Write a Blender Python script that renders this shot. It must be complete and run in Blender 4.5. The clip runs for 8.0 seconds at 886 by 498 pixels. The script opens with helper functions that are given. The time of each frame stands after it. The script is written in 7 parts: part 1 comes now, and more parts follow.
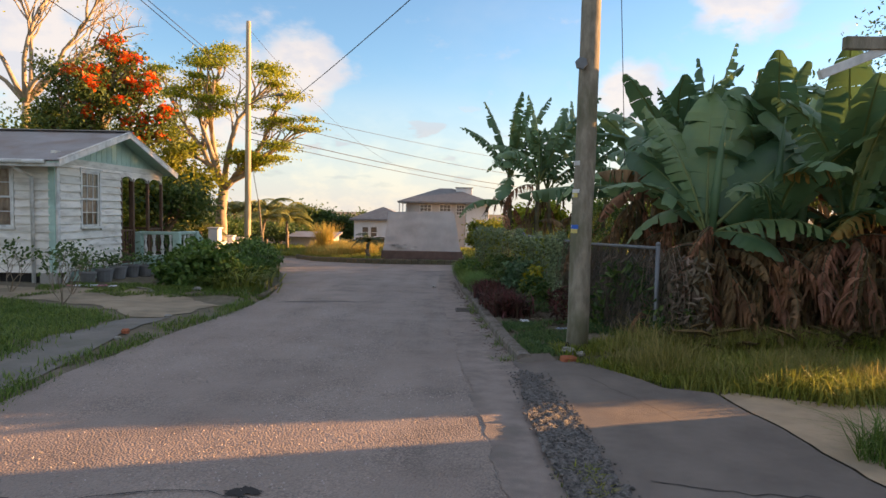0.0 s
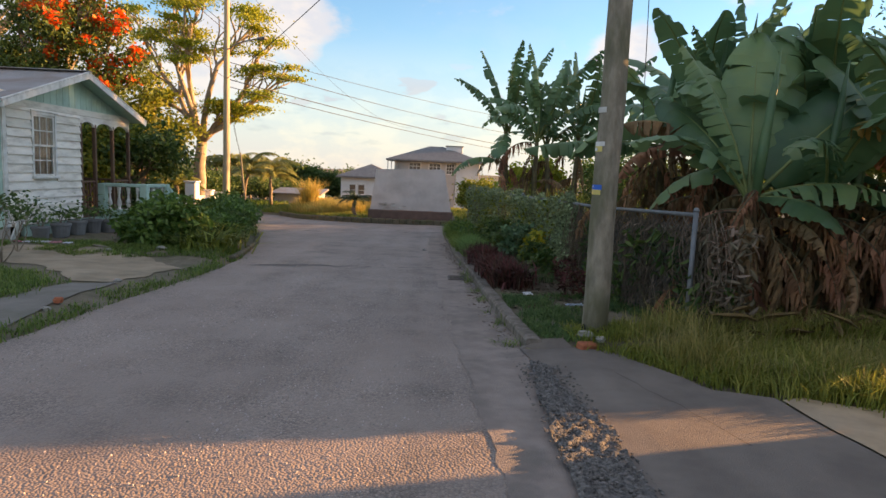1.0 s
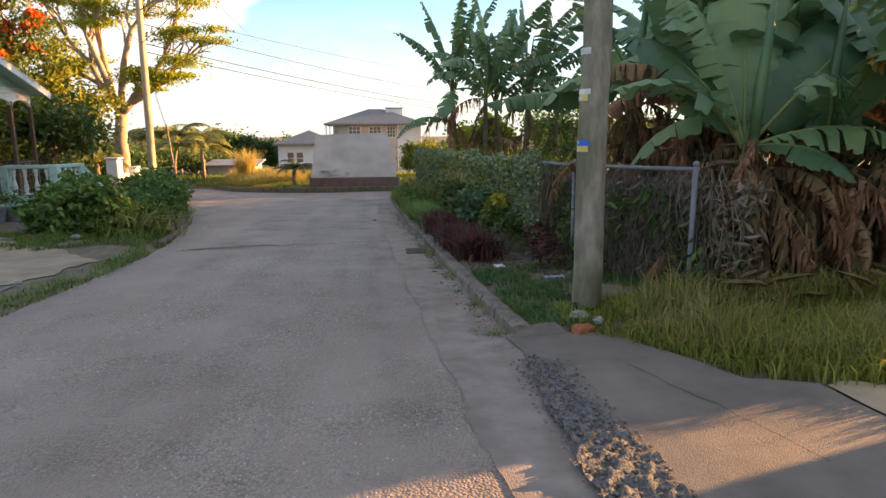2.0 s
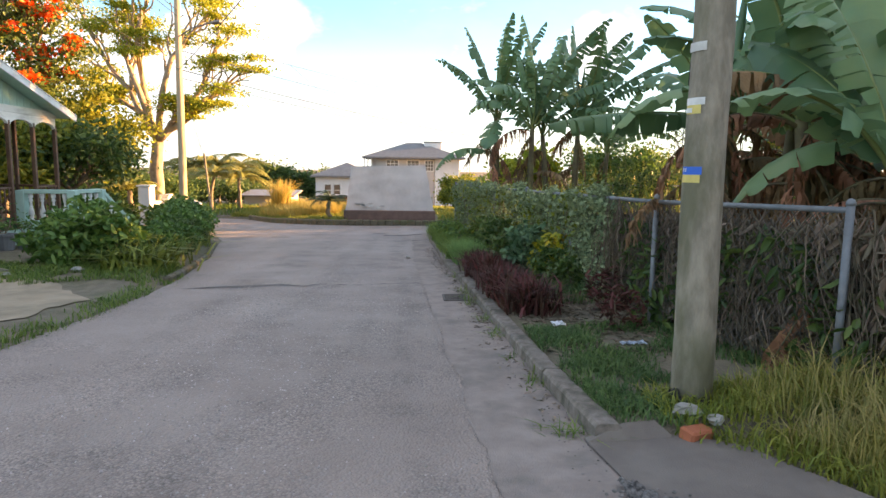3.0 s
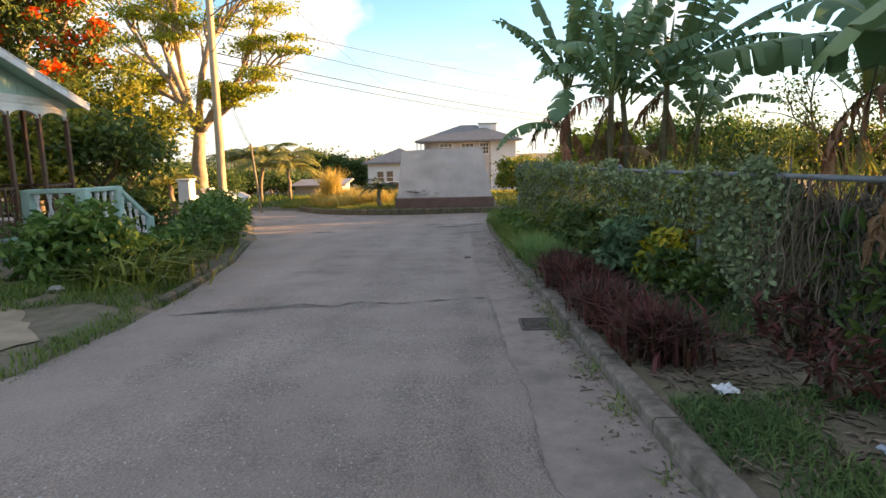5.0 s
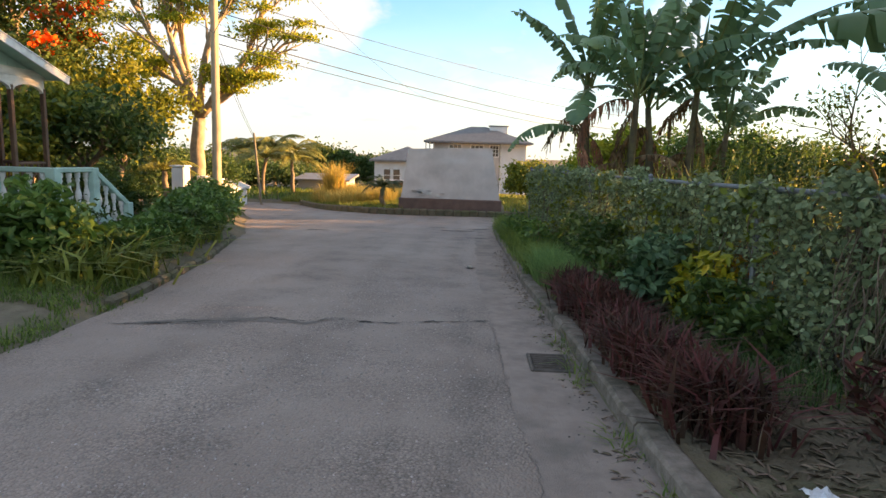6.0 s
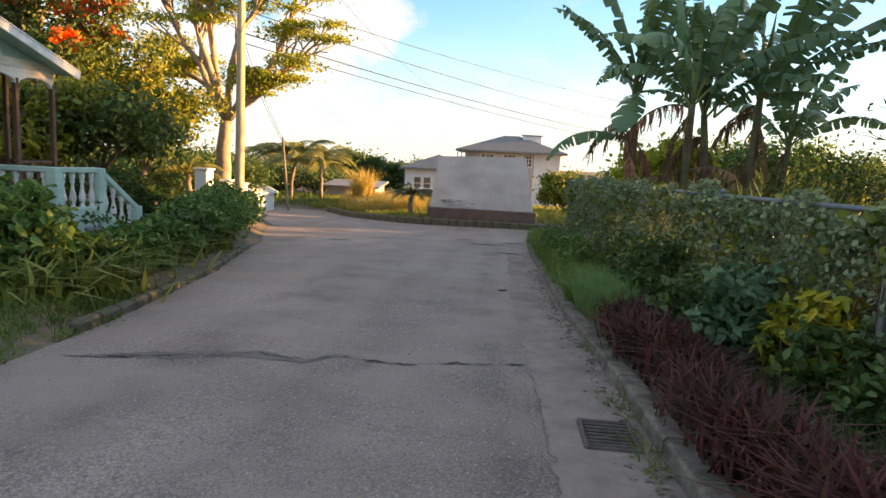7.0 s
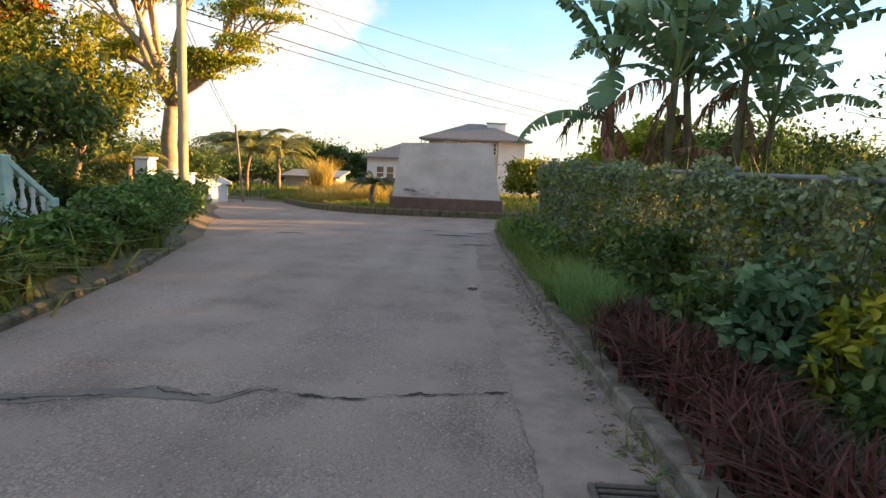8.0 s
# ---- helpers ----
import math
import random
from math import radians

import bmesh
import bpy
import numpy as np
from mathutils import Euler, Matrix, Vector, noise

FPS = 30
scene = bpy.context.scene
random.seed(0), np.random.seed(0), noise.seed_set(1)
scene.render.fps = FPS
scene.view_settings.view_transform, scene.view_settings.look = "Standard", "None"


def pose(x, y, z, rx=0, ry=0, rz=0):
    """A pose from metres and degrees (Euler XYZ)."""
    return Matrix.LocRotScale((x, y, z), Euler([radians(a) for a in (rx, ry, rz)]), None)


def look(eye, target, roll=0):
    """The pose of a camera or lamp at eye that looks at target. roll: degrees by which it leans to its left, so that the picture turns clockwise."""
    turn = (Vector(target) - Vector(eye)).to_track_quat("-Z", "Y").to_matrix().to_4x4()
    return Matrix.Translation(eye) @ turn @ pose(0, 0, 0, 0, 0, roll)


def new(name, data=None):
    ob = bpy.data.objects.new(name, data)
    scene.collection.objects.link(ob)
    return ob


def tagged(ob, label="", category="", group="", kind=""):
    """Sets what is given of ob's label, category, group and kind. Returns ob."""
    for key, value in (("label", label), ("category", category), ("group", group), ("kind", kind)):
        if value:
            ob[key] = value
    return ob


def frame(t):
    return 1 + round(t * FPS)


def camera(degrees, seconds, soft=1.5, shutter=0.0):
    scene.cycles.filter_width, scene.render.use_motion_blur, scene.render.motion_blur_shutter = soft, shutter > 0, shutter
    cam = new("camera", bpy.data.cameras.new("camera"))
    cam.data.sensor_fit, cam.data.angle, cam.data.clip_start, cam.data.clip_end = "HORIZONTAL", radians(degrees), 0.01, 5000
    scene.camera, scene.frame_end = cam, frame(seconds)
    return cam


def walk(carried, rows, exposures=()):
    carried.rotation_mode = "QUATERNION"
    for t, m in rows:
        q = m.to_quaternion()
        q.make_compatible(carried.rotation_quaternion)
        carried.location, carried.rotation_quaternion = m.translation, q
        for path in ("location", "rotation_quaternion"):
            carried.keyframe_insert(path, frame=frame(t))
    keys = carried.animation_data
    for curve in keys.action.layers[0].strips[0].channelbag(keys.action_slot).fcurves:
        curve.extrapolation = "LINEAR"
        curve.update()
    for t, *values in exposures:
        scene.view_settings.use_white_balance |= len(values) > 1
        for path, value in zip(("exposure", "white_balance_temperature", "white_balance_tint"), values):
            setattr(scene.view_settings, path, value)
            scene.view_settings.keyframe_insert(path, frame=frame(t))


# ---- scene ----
cam = camera(70.8, 8.0)
PATH = [
    (0, (0.004, 0.178, 1.499), (0.005, 2.175, 1.382), 1.1),
    (0.5, (-0.043, 0.834, 1.466), (0.0, 2.821, 1.242), 0.4),
    (1, (-0.07, 1.454, 1.44), (-0.026, 3.438, 1.196), 2.4),
    (1.5, (-0.205, 1.979, 1.432), (-0.05, 3.947, 1.109), 0.7),
    (1.7, (-0.223, 2.141, 1.437), (-0.022, 4.1, 1.089), -0.9),
    (2.8, (-0.21, 3.59, 1.356), (0.053, 5.54, 0.997), 3.3),
    (3, (-0.192, 3.873, 1.335), (-0.083, 5.854, 1.085), 0.8),
    (3.5, (-0.211, 4.426, 1.305), (-0.338, 6.38, 0.899), 0.2),
    (4, (-0.236, 5.047, 1.289), (-0.195, 7.006, 0.889), -1.4),
    (4.2, (-0.204, 5.323, 1.274), (-0.215, 7.304, 0.997), -2.4),
    (5.3, (-0.252, 6.641, 1.259), (-0.343, 8.616, 0.954), -0.9),
    (5.5, (-0.223, 6.862, 1.226), (-0.329, 8.848, 1.01), -0.4),
    (6, (-0.222, 7.448, 1.207), (-0.307, 9.424, 0.911), 1.7),
    (6.5, (-0.294, 7.988, 1.201), (-0.349, 9.961, 0.879), -0.1),
    (7, (-0.279, 8.585, 1.175), (-0.459, 10.558, 0.903), 2.9),
    (7.5, (-0.369, 9.174, 1.138), (-0.47, 11.15, 0.848), 0.9),
    (8, (-0.33, 9.773, 1.053), (-0.398, 11.749, 0.755), 2.4),
]
walk(cam, [(t, look(eye, target, roll)) for t, eye, target, roll in PATH], [(0.0, 1.38, 7500, 17), (1.6, 1.56, 7450, 15), (2.9, 2.32, 7450, 14), (3.4, 2.08, 7450, 13), (4.1, 2.08, 7450, 13), (5.3, 1.80, 7450, 12), (8.0, 1.74, 7450, 12)])

# ---- world, sun, exposure ----
SUN_EL, SUN_AZ = 8.0, 74.0
world = bpy.data.worlds.new("sky")
scene.world = world
world.use_nodes = True
wn, wl = world.node_tree.nodes, world.node_tree.links
wn.clear()
sky = wn.new("ShaderNodeTexSky")
sky.sky_type = "NISHITA"
sky.sun_disc = False
sky.sun_elevation, sky.sun_rotation = radians(SUN_EL), radians(SUN_AZ)
sky.air_density, sky.dust_density, sky.ozone_density = 1.0, 0.4, 2.0
geo_w = wn.new("ShaderNodeTexCoord")
sep = wn.new("ShaderNodeSeparateXYZ")
wl.new(geo_w.outputs["Generated"], sep.inputs[0])


def wmath(op, a, b=None, clamp=False):
    n = wn.new("ShaderNodeMath")
    n.operation, n.use_clamp = op, clamp
    for i, v in enumerate((a, b)):
        if v is None:
            continue
        if isinstance(v, (int, float)):
            n.inputs[i].default_value = v
        else:
            wl.new(v, n.inputs[i])
    return n.outputs[0]


# clouds: heaped puffs low down, a thin broken layer overhead, pale haze along the horizon


def wnoise(vec, scale, detail, rough):
    n = wn.new("ShaderNodeTexNoise")
    n.inputs["Scale"].default_value, n.inputs["Detail"].default_value, n.inputs["Roughness"].default_value = scale, detail, rough
    wl.new(vec, n.inputs["Vector"])
    return n.outputs["Fac"]


def wrange(v, a, b, c, d):
    n = wn.new("ShaderNodeMapRange")
    n.interpolation_type = "SMOOTHSTEP"
    for k, x in zip(("From Min", "From Max", "To Min", "To Max"), (a, b, c, d)):
        n.inputs[k].default_value = x
    wl.new(v, n.inputs["Value"])
    return n.outputs["Result"]


stretch = wn.new("ShaderNodeMapping")
stretch.inputs["Scale"].default_value, stretch.inputs["Location"].default_value = (1.0, 1.0, 1.9), (0.35, 1.7, 0.12)
wl.new(geo_w.outputs["Generated"], stretch.inputs["Vector"])
high = sep.outputs["Z"]
puff = wnoise(stretch.outputs[0], 10.0, 8.0, 0.6)


def cloud_bank(az, el, size):
    """How deep a direction lies inside a round bank of cloud; 1 in the middle, 0 at its rim."""
    n = wn.new("ShaderNodeVectorMath")
    n.operation = "DOT_PRODUCT"
    n.inputs[1].default_value = (math.sin(radians(az)) * math.cos(radians(el)), math.cos(radians(az)) * math.cos(radians(el)), math.sin(radians(el)))
    wl.new(geo_w.outputs["Generated"], n.inputs[0])
    r = wn.new("ShaderNodeMapRange")
    r.inputs["From Min"].default_value, r.inputs["From Max"].default_value = math.cos(radians(size)), 1.0
    wl.new(n.outputs["Value"], r.inputs["Value"])
    return r.outputs["Result"]


bank = None
for az, el, size in ((-13.0, 11.8, 4.6), (-17.5, 9.0, 5.6), (-22.0, 6.5, 6.0), (-33.0, 13.0, 9.0), (-27.0, 8.0, 6.0), (25.0, 17.5, 4.5), (16.0, 10.5, 3.6), (-70.0, 16.0, 14.0), (62.0, 15.0, 12.0), (110.0, 18.0, 16.0), (175.0, 15.0, 18.0), (-125.0, 18.0, 16.0)):
    c_ = cloud_bank(az, el, size)
    bank = c_ if bank is None else wmath("MAXIMUM", bank, c_)
billow = wmath("ADD", bank, wmath("MULTIPLY", wmath("SUBTRACT", puff, 0.5), 2.1))
puffs = wmath("MULTIPLY", wrange(billow, 0.10, 0.75, 0.0, 1.0), 0.86)
veil = wmath("MULTIPLY", wrange(wnoise(stretch.outputs[0], 2.0, 6.0, 0.6), 0.42, 0.70, 0.0, 0.55), wrange(high, 0.25, 0.75, 0.25, 1.6))
streak = wn.new("ShaderNodeMapping")
streak.inputs["Scale"].default_value = (1.0, 1.0, 3.2)
wl.new(geo_w.outputs["Generated"], streak.inputs["Vector"])
small = wnoise(streak.outputs[0], 13.0, 4.0, 0.5)
smalls = wmath("MULTIPLY", wrange(small, 0.57, 0.66, 0.0, 0.75), wmath("MULTIPLY", wrange(high, 0.12, 0.20, 1.0, 0.0), wrange(high, 0.02, 0.05, 0.0, 1.0)))
haze = wrange(high, 0.0, 0.24, 0.78, 0.0)
amount = wmath("MAXIMUM", wmath("MAXIMUM", puffs, veil), wmath("MAXIMUM", haze, smalls), True)
cloud_col = wn.new("ShaderNodeMix")
cloud_col.data_type = "RGBA"
cloud_col.inputs["A"].default_value, cloud_col.inputs["B"].default_value = (3.75, 3.95, 4.4, 1), (4.55, 4.45, 4.45, 1)
wl.new(wrange(puff, 0.42, 0.58, 1.0, 0.0), cloud_col.inputs["Factor"])
# the cloud layer is brighter overhead than low down
lift = wn.new("ShaderNodeVectorMath")
lift.operation = "SCALE"
wl.new(cloud_col.outputs["Result"], lift.inputs[0])
wl.new(wrange(high, 0.25, 0.7, 0.80, 1.25), lift.inputs["Scale"])
sky_mix = wn.new("ShaderNodeMix")
sky_mix.data_type = "RGBA"
wl.new(amount, sky_mix.inputs["Factor"])
deep = wn.new("ShaderNodeMix")
deep.data_type, deep.blend_type = "RGBA", "MULTIPLY"
deep.inputs["Factor"].default_value, deep.inputs["B"].default_value = 1.0, (0.95, 1.25, 1.5, 1)
wl.new(sky.outputs[0], deep.inputs["A"])
wl.new(deep.outputs["Result"], sky_mix.inputs["A"])
grey = wn.new("ShaderNodeMix")
grey.data_type = "RGBA"
grey.inputs["B"].default_value = (2.2, 2.4, 2.85, 1)
wl.new(wmath("MULTIPLY", smalls, 0.75), grey.inputs["Factor"])
wl.new(lift.outputs[0], grey.inputs["A"])
wl.new(grey.outputs["Result"], sky_mix.inputs["B"])
back = wn.new("ShaderNodeBackground")
back.inputs["Strength"].default_value = 0.10
wl.new(sky_mix.outputs["Result"], back.inputs["Color"])
wout = wn.new("ShaderNodeOutputWorld")
wl.new(back.outputs[0], wout.inputs["Surface"])

lamp = bpy.data.lights.new("sun", "SUN")
lamp.energy, lamp.angle, lamp.color = 7.0, radians(0.6), (1.0, 0.58, 0.26)
sun = new("sun", lamp)
sd = Vector((math.sin(radians(SUN_AZ)) * math.cos(radians(SUN_EL)), math.cos(radians(SUN_AZ)) * math.cos(radians(SUN_EL)), math.sin(radians(SUN_EL))))
sun.matrix_world = look(sd * 60, (0, 0, 0))

# ---- materials ----


def material(name, c1, c2, scale=4.0, rough=0.85, bump=0.3, bump_scale=60.0, c3=None, stain_scale=0.7, stain=0.5, metal=0.0, island=0.0, obj=0.0, through_light=0.0, spec=0.35, dist=0.01, contrast=(0.35, 0.65), stretch=None):
    """Two-scale noise colour with fine relief; c3 shows in larger stains; island or obj varies piece by piece."""
    m = bpy.data.materials.new(name)
    m.use_nodes = True
    n, l = m.node_tree.nodes, m.node_tree.links
    n.clear()
    tex = n.new("ShaderNodeTexCoord")
    out = n.new("ShaderNodeOutputMaterial")
    bsdf = n.new("ShaderNodeBsdfPrincipled")
    bsdf.inputs["Roughness"].default_value, bsdf.inputs["Metallic"].default_value = rough, metal
    bsdf.inputs["Specular IOR Level"].default_value = spec

    def noise_tex(s, detail=5.0):
        t = n.new("ShaderNodeTexNoise")
        t.inputs["Scale"].default_value, t.inputs["Detail"].default_value, t.inputs["Roughness"].default_value = s, detail, 0.6
        if stretch:
            mp = n.new("ShaderNodeMapping")
            mp.inputs["Scale"].default_value = stretch
            l.new(tex.outputs["Object"], mp.inputs["Vector"])
            l.new(mp.outputs[0], t.inputs["Vector"])
        else:
            l.new(tex.outputs["Object"], t.inputs["Vector"])
        return t.outputs["Fac"]

    def ramp(v, lo, hi):
        r = n.new("ShaderNodeMapRange")
        r.inputs["From Min"].default_value, r.inputs["From Max"].default_value = lo, hi
        l.new(v, r.inputs["Value"])
        return r.outputs["Result"]

    def mix(f, a, b, mode="MIX"):
        x = n.new("ShaderNodeMix")
        x.data_type, x.blend_type = "RGBA", mode
        if isinstance(f, float):
            x.inputs["Factor"].default_value = f
        else:
            l.new(f, x.inputs["Factor"])
        for k, v in (("A", a), ("B", b)):
            if isinstance(v, tuple):
                x.inputs[k].default_value = (*v, 1)
            else:
                l.new(v, x.inputs[k])
        return x.outputs["Result"]

    col = mix(ramp(noise_tex(scale), *contrast), c1, c2)
    if c3:
        s = n.new("ShaderNodeMath")
        s.operation = "MULTIPLY"
        s.inputs[1].default_value = stain
        l.new(ramp(noise_tex(stain_scale, 7.0), 0.48, 0.66), s.inputs[0])
        col = mix(s.outputs[0], col, c3)
    if island or obj:
        hsv = n.new("ShaderNodeHueSaturation")
        g = n.new("ShaderNodeNewGeometry") if island else n.new("ShaderNodeObjectInfo")
        rnd = g.outputs["Random Per Island"] if island else g.outputs["Random"]
        k = island or obj
        r = n.new("ShaderNodeMapRange")
        r.inputs["To Min"].default_value, r.inputs["To Max"].default_value = 1 - k, 1 + k
        l.new(rnd, r.inputs["Value"])
        l.new(r.outputs["Result"], hsv.inputs["Value"])
        h = n.new("ShaderNodeMapRange")
        h.inputs["To Min"].default_value, h.inputs["To Max"].default_value = 0.5 + 0.06 * k, 0.5 - 0.06 * k
        l.new(rnd, h.inputs["Value"])
        l.new(h.outputs["Result"], hsv.inputs["Hue"])
        l.new(col, hsv.inputs["Color"])
        col = hsv.outputs["Color"]
    l.new(col, bsdf.inputs["Base Color"])
    if bump:
        b = n.new("ShaderNodeBump")
        b.inputs["Strength"].default_value, b.inputs["Distance"].default_value = bump, dist
        l.new(noise_tex(bump_scale, 3.0), b.inputs["Height"])
        l.new(b.outputs["Normal"], bsdf.inputs["Normal"])
    last = bsdf.outputs[0]
    if through_light:
        tr = n.new("ShaderNodeBsdfTranslucent")
        l.new(col, tr.inputs["Color"])
        ms = n.new("ShaderNodeMixShader")
        ms.inputs[0].default_value = through_light
        l.new(last, ms.inputs[1])
        l.new(tr.outputs[0], ms.inputs[2])
        last = ms.outputs[0]
    l.new(last, out.inputs["Surface"])
    return m


def plain(name, c, rough=0.6, metal=0.0, spec=0.4):
    return material(name, c, tuple(v * 0.82 for v in c), 9.0, rough, 0.12, 40.0, metal=metal, spec=spec)


def asphalt_material():
    m = material("asphalt", (0.262, 0.198, 0.160), (0.315, 0.242, 0.199), 1.1, 0.72, 0.0, c3=(0.362, 0.287, 0.238), stain_scale=0.35, stain=0.7, spec=0.5)
    n, l = m.node_tree.nodes, m.node_tree.links
    bsdf = next(x for x in n if x.type == "BSDF_PRINCIPLED")
    tex = next(x for x in n if x.type == "TEX_COORD")
    v = n.new("ShaderNodeTexVoronoi")
    v.inputs["Scale"].default_value = 62.0
    l.new(tex.outputs["Object"], v.inputs["Vector"])
    base = bsdf.inputs["Base Color"].links[0].from_socket
    tone = n.new("ShaderNodeMapRange")
    tone.inputs["From Max"].default_value = 0.6
    tone.inputs["To Min"].default_value, tone.inputs["To Max"].default_value = 1.12, 0.78
    l.new(v.outputs["Distance"], tone.inputs["Value"])
    cell = n.new("ShaderNodeHueSaturation")
    sepc = n.new("ShaderNodeSeparateColor")
    l.new(v.outputs["Color"], sepc.inputs[0])
    cr = n.new("ShaderNodeMapRange")
    cr.inputs["From Min"].default_value = 0.0
    cr.inputs["To Min"].default_value, cr.inputs["To Max"].default_value = 0.78, 1.22
    l.new(sepc.outputs[0], cr.inputs["Value"])
    # worn wheel tracks and long streaks down the road
    mp = n.new("ShaderNodeMapping")
    mp.inputs["Scale"].default_value = (1.5, 0.10, 1.0)
    l.new(tex.outputs["Object"], mp.inputs["Vector"])
    st = n.new("ShaderNodeTexNoise")
    st.inputs["Scale"].default_value, st.inputs["Detail"].default_value = 1.0, 6.0
    l.new(mp.outputs[0], st.inputs["Vector"])
    sr = n.new("ShaderNodeMapRange")
    sr.inputs["From Min"].default_value, sr.inputs["From Max"].default_value = 0.35, 0.65
    sr.inputs["To Min"].default_value, sr.inputs["To Max"].default_value = 0.82, 1.14
    l.new(st.outputs["Fac"], sr.inputs["Value"])
    mul0 = n.new("ShaderNodeMath")
    mul0.operation = "MULTIPLY"
    l.new(sr.outputs["Result"], mul0.inputs[0])
    l.new(tone.outputs["Result"], mul0.inputs[1])
    mul = n.new("ShaderNodeMath")
    mul.operation = "MULTIPLY"
    l.new(mul0.outputs[0], mul.inputs[0])
    l.new(cr.outputs["Result"], mul.inputs[1])
    # chippings stand out in patches, and are worn smooth elsewhere
    pn = n.new("ShaderNodeTexNoise")
    pn.inputs["Scale"].default_value, pn.inputs["Detail"].default_value = 1.6, 5.0
    l.new(tex.outputs["Object"], pn.inputs["Vector"])
    pr = n.new("ShaderNodeMapRange")
    pr.inputs["From Min"].default_value, pr.inputs["From Max"].default_value = 0.40, 0.66
    pr.inputs["To Min"].default_value, pr.inputs["To Max"].default_value = 0.3, 1.35
    l.new(pn.outputs["Fac"], pr.inputs["Value"])
    off = n.new("ShaderNodeMath")
    off.operation = "SUBTRACT"
    off.inputs[1].default_value = 0.97
    l.new(mul.outputs[0], off.inputs[0])
    back_on = n.new("ShaderNodeMath")
    back_on.operation = "MULTIPLY_ADD"
    back_on.inputs[2].default_value = 0.97
    l.new(off.outputs[0], back_on.inputs[0])
    l.new(pr.outputs["Result"], back_on.inputs[1])
    l.new(back_on.outputs[0], cell.inputs["Value"])
    l.new(base, cell.inputs["Color"])
    l.new(cell.outputs["Color"], bsdf.inputs["Base Color"])
    b = n.new("ShaderNodeBump")
    b.invert = True
    b.inputs["Strength"].default_value, b.inputs["Distance"].default_value = 1.0, 0.009
    l.new(v.outputs["Distance"], b.inputs["Height"])
    l.new(b.outputs["Normal"], bsdf.inputs["Normal"])
    return m


M_ASPHALT = asphalt_material()
M_GUTTER = material("worn_concrete", (0.312, 0.250, 0.212), (0.235, 0.187, 0.158), 5.0, 0.9, 0.8, 90.0, c3=(0.165, 0.138, 0.116), stain_scale=2.4, stain=0.75)
M_KERB = material("kerb_concrete", (0.245, 0.20, 0.165), (0.13, 0.108, 0.085), 11.0, 0.94, 0.8, 60.0, c3=(0.065, 0.06, 0.038), stain_scale=4.5, stain=0.85)
M_APRON = material("driveway_concrete", (0.150, 0.122, 0.102), (0.19, 0.157, 0.13), 3.5, 0.85, 0.7, 110.0, c3=(0.25, 0.205, 0.168), stain_scale=0.9, stain=0.6)
M_RUBBLE = material("broken_asphalt", (0.055, 0.05, 0.046), (0.25, 0.228, 0.205), 34.0, 0.92, 1.0, 60.0, dist=0.03)
M_CRACK = plain("crack_dirt", (0.035, 0.03, 0.027), 0.95)
M_SLAB = material("sandy_slab", (0.48, 0.35, 0.225), (0.36, 0.26, 0.165), 3.0, 0.9, 0.35, 60.0, c3=(0.22, 0.19, 0.15), stain=0.7)
M_SAND = material("sandy_yard", (0.36, 0.28, 0.19), (0.27, 0.205, 0.135), 2.5, 0.95, 0.5, 45.0, c3=(0.17, 0.14, 0.09), stain_scale=1.2, stain=0.7)
M_PATH = material("old_path", (0.21, 0.185, 0.155), (0.15, 0.135, 0.11), 2.5, 0.92, 0.4, 60.0, c3=(0.10, 0.10, 0.06), stain=0.6)
M_GROUND = material("soil_and_thatch", (0.13, 0.105, 0.07), (0.19, 0.155, 0.105), 5.0, 0.97, 0.9, 22.0, c3=(0.08, 0.085, 0.035), stain_scale=0.9, stain=0.75, dist=0.03)
M_GRASS = material("grass", (0.11, 0.18, 0.035), (0.16, 0.22, 0.045), 0.8, 0.6, 0.0, island=0.35, through_light=0.35, spec=0.3)
M_TUFT = material("fine_bright_grass", (0.15, 0.27, 0.085), (0.20, 0.32, 0.10), 1.2, 0.6, 0.0, island=0.3, through_light=0.35, spec=0.25)
M_TURF = material("verge_turf", (0.075, 0.14, 0.045), (0.11, 0.175, 0.05), 1.6, 0.65, 0.0, island=0.4, through_light=0.3, spec=0.25)
M_GRAVEL = material("broken_stone", (0.20, 0.178, 0.158), (0.10, 0.09, 0.08), 25.0, 0.9, 0.3, 80.0, island=0.4)
M_CHIP = material("stone_chip", (0.43, 0.37, 0.33), (0.28, 0.235, 0.21), 30.0, 0.8, 0.0, island=0.35)
M_DRYGRASS = material("dry_grass", (0.58, 0.43, 0.13), (0.46, 0.37, 0.09), 1.2, 0.7, 0.0, island=0.3, through_light=0.3, spec=0.2)
M_STRAWGRASS = material("straw_grass", (0.30, 0.27, 0.07), (0.36, 0.30, 0.12), 1.3, 0.7, 0.0, island=0.4, through_light=0.35, spec=0.2)
M_LONGGRASS = material("long_verge_grass", (0.21, 0.25, 0.04), (0.33, 0.31, 0.07), 0.9, 0.6, 0.0, island=0.35, through_light=0.4, spec=0.3)
M_LEAF = material("shrub_leaf", (0.09, 0.17, 0.035), (0.13, 0.22, 0.045), 1.1, 0.5, 0.0, island=0.4, through_light=0.3, spec=0.4)
M_FLAME_LEAF = material("flame_tree_leaf", (0.10, 0.155, 0.034), (0.165, 0.205, 0.042), 0.5, 0.5, 0.0, island=0.5, through_light=0.4, spec=0.4)
M_LEAF_DARK = material("dark_leaf", (0.065, 0.115, 0.028), (0.095, 0.15, 0.034), 1.1, 0.5, 0.0, island=0.45, through_light=0.4, spec=0.4)
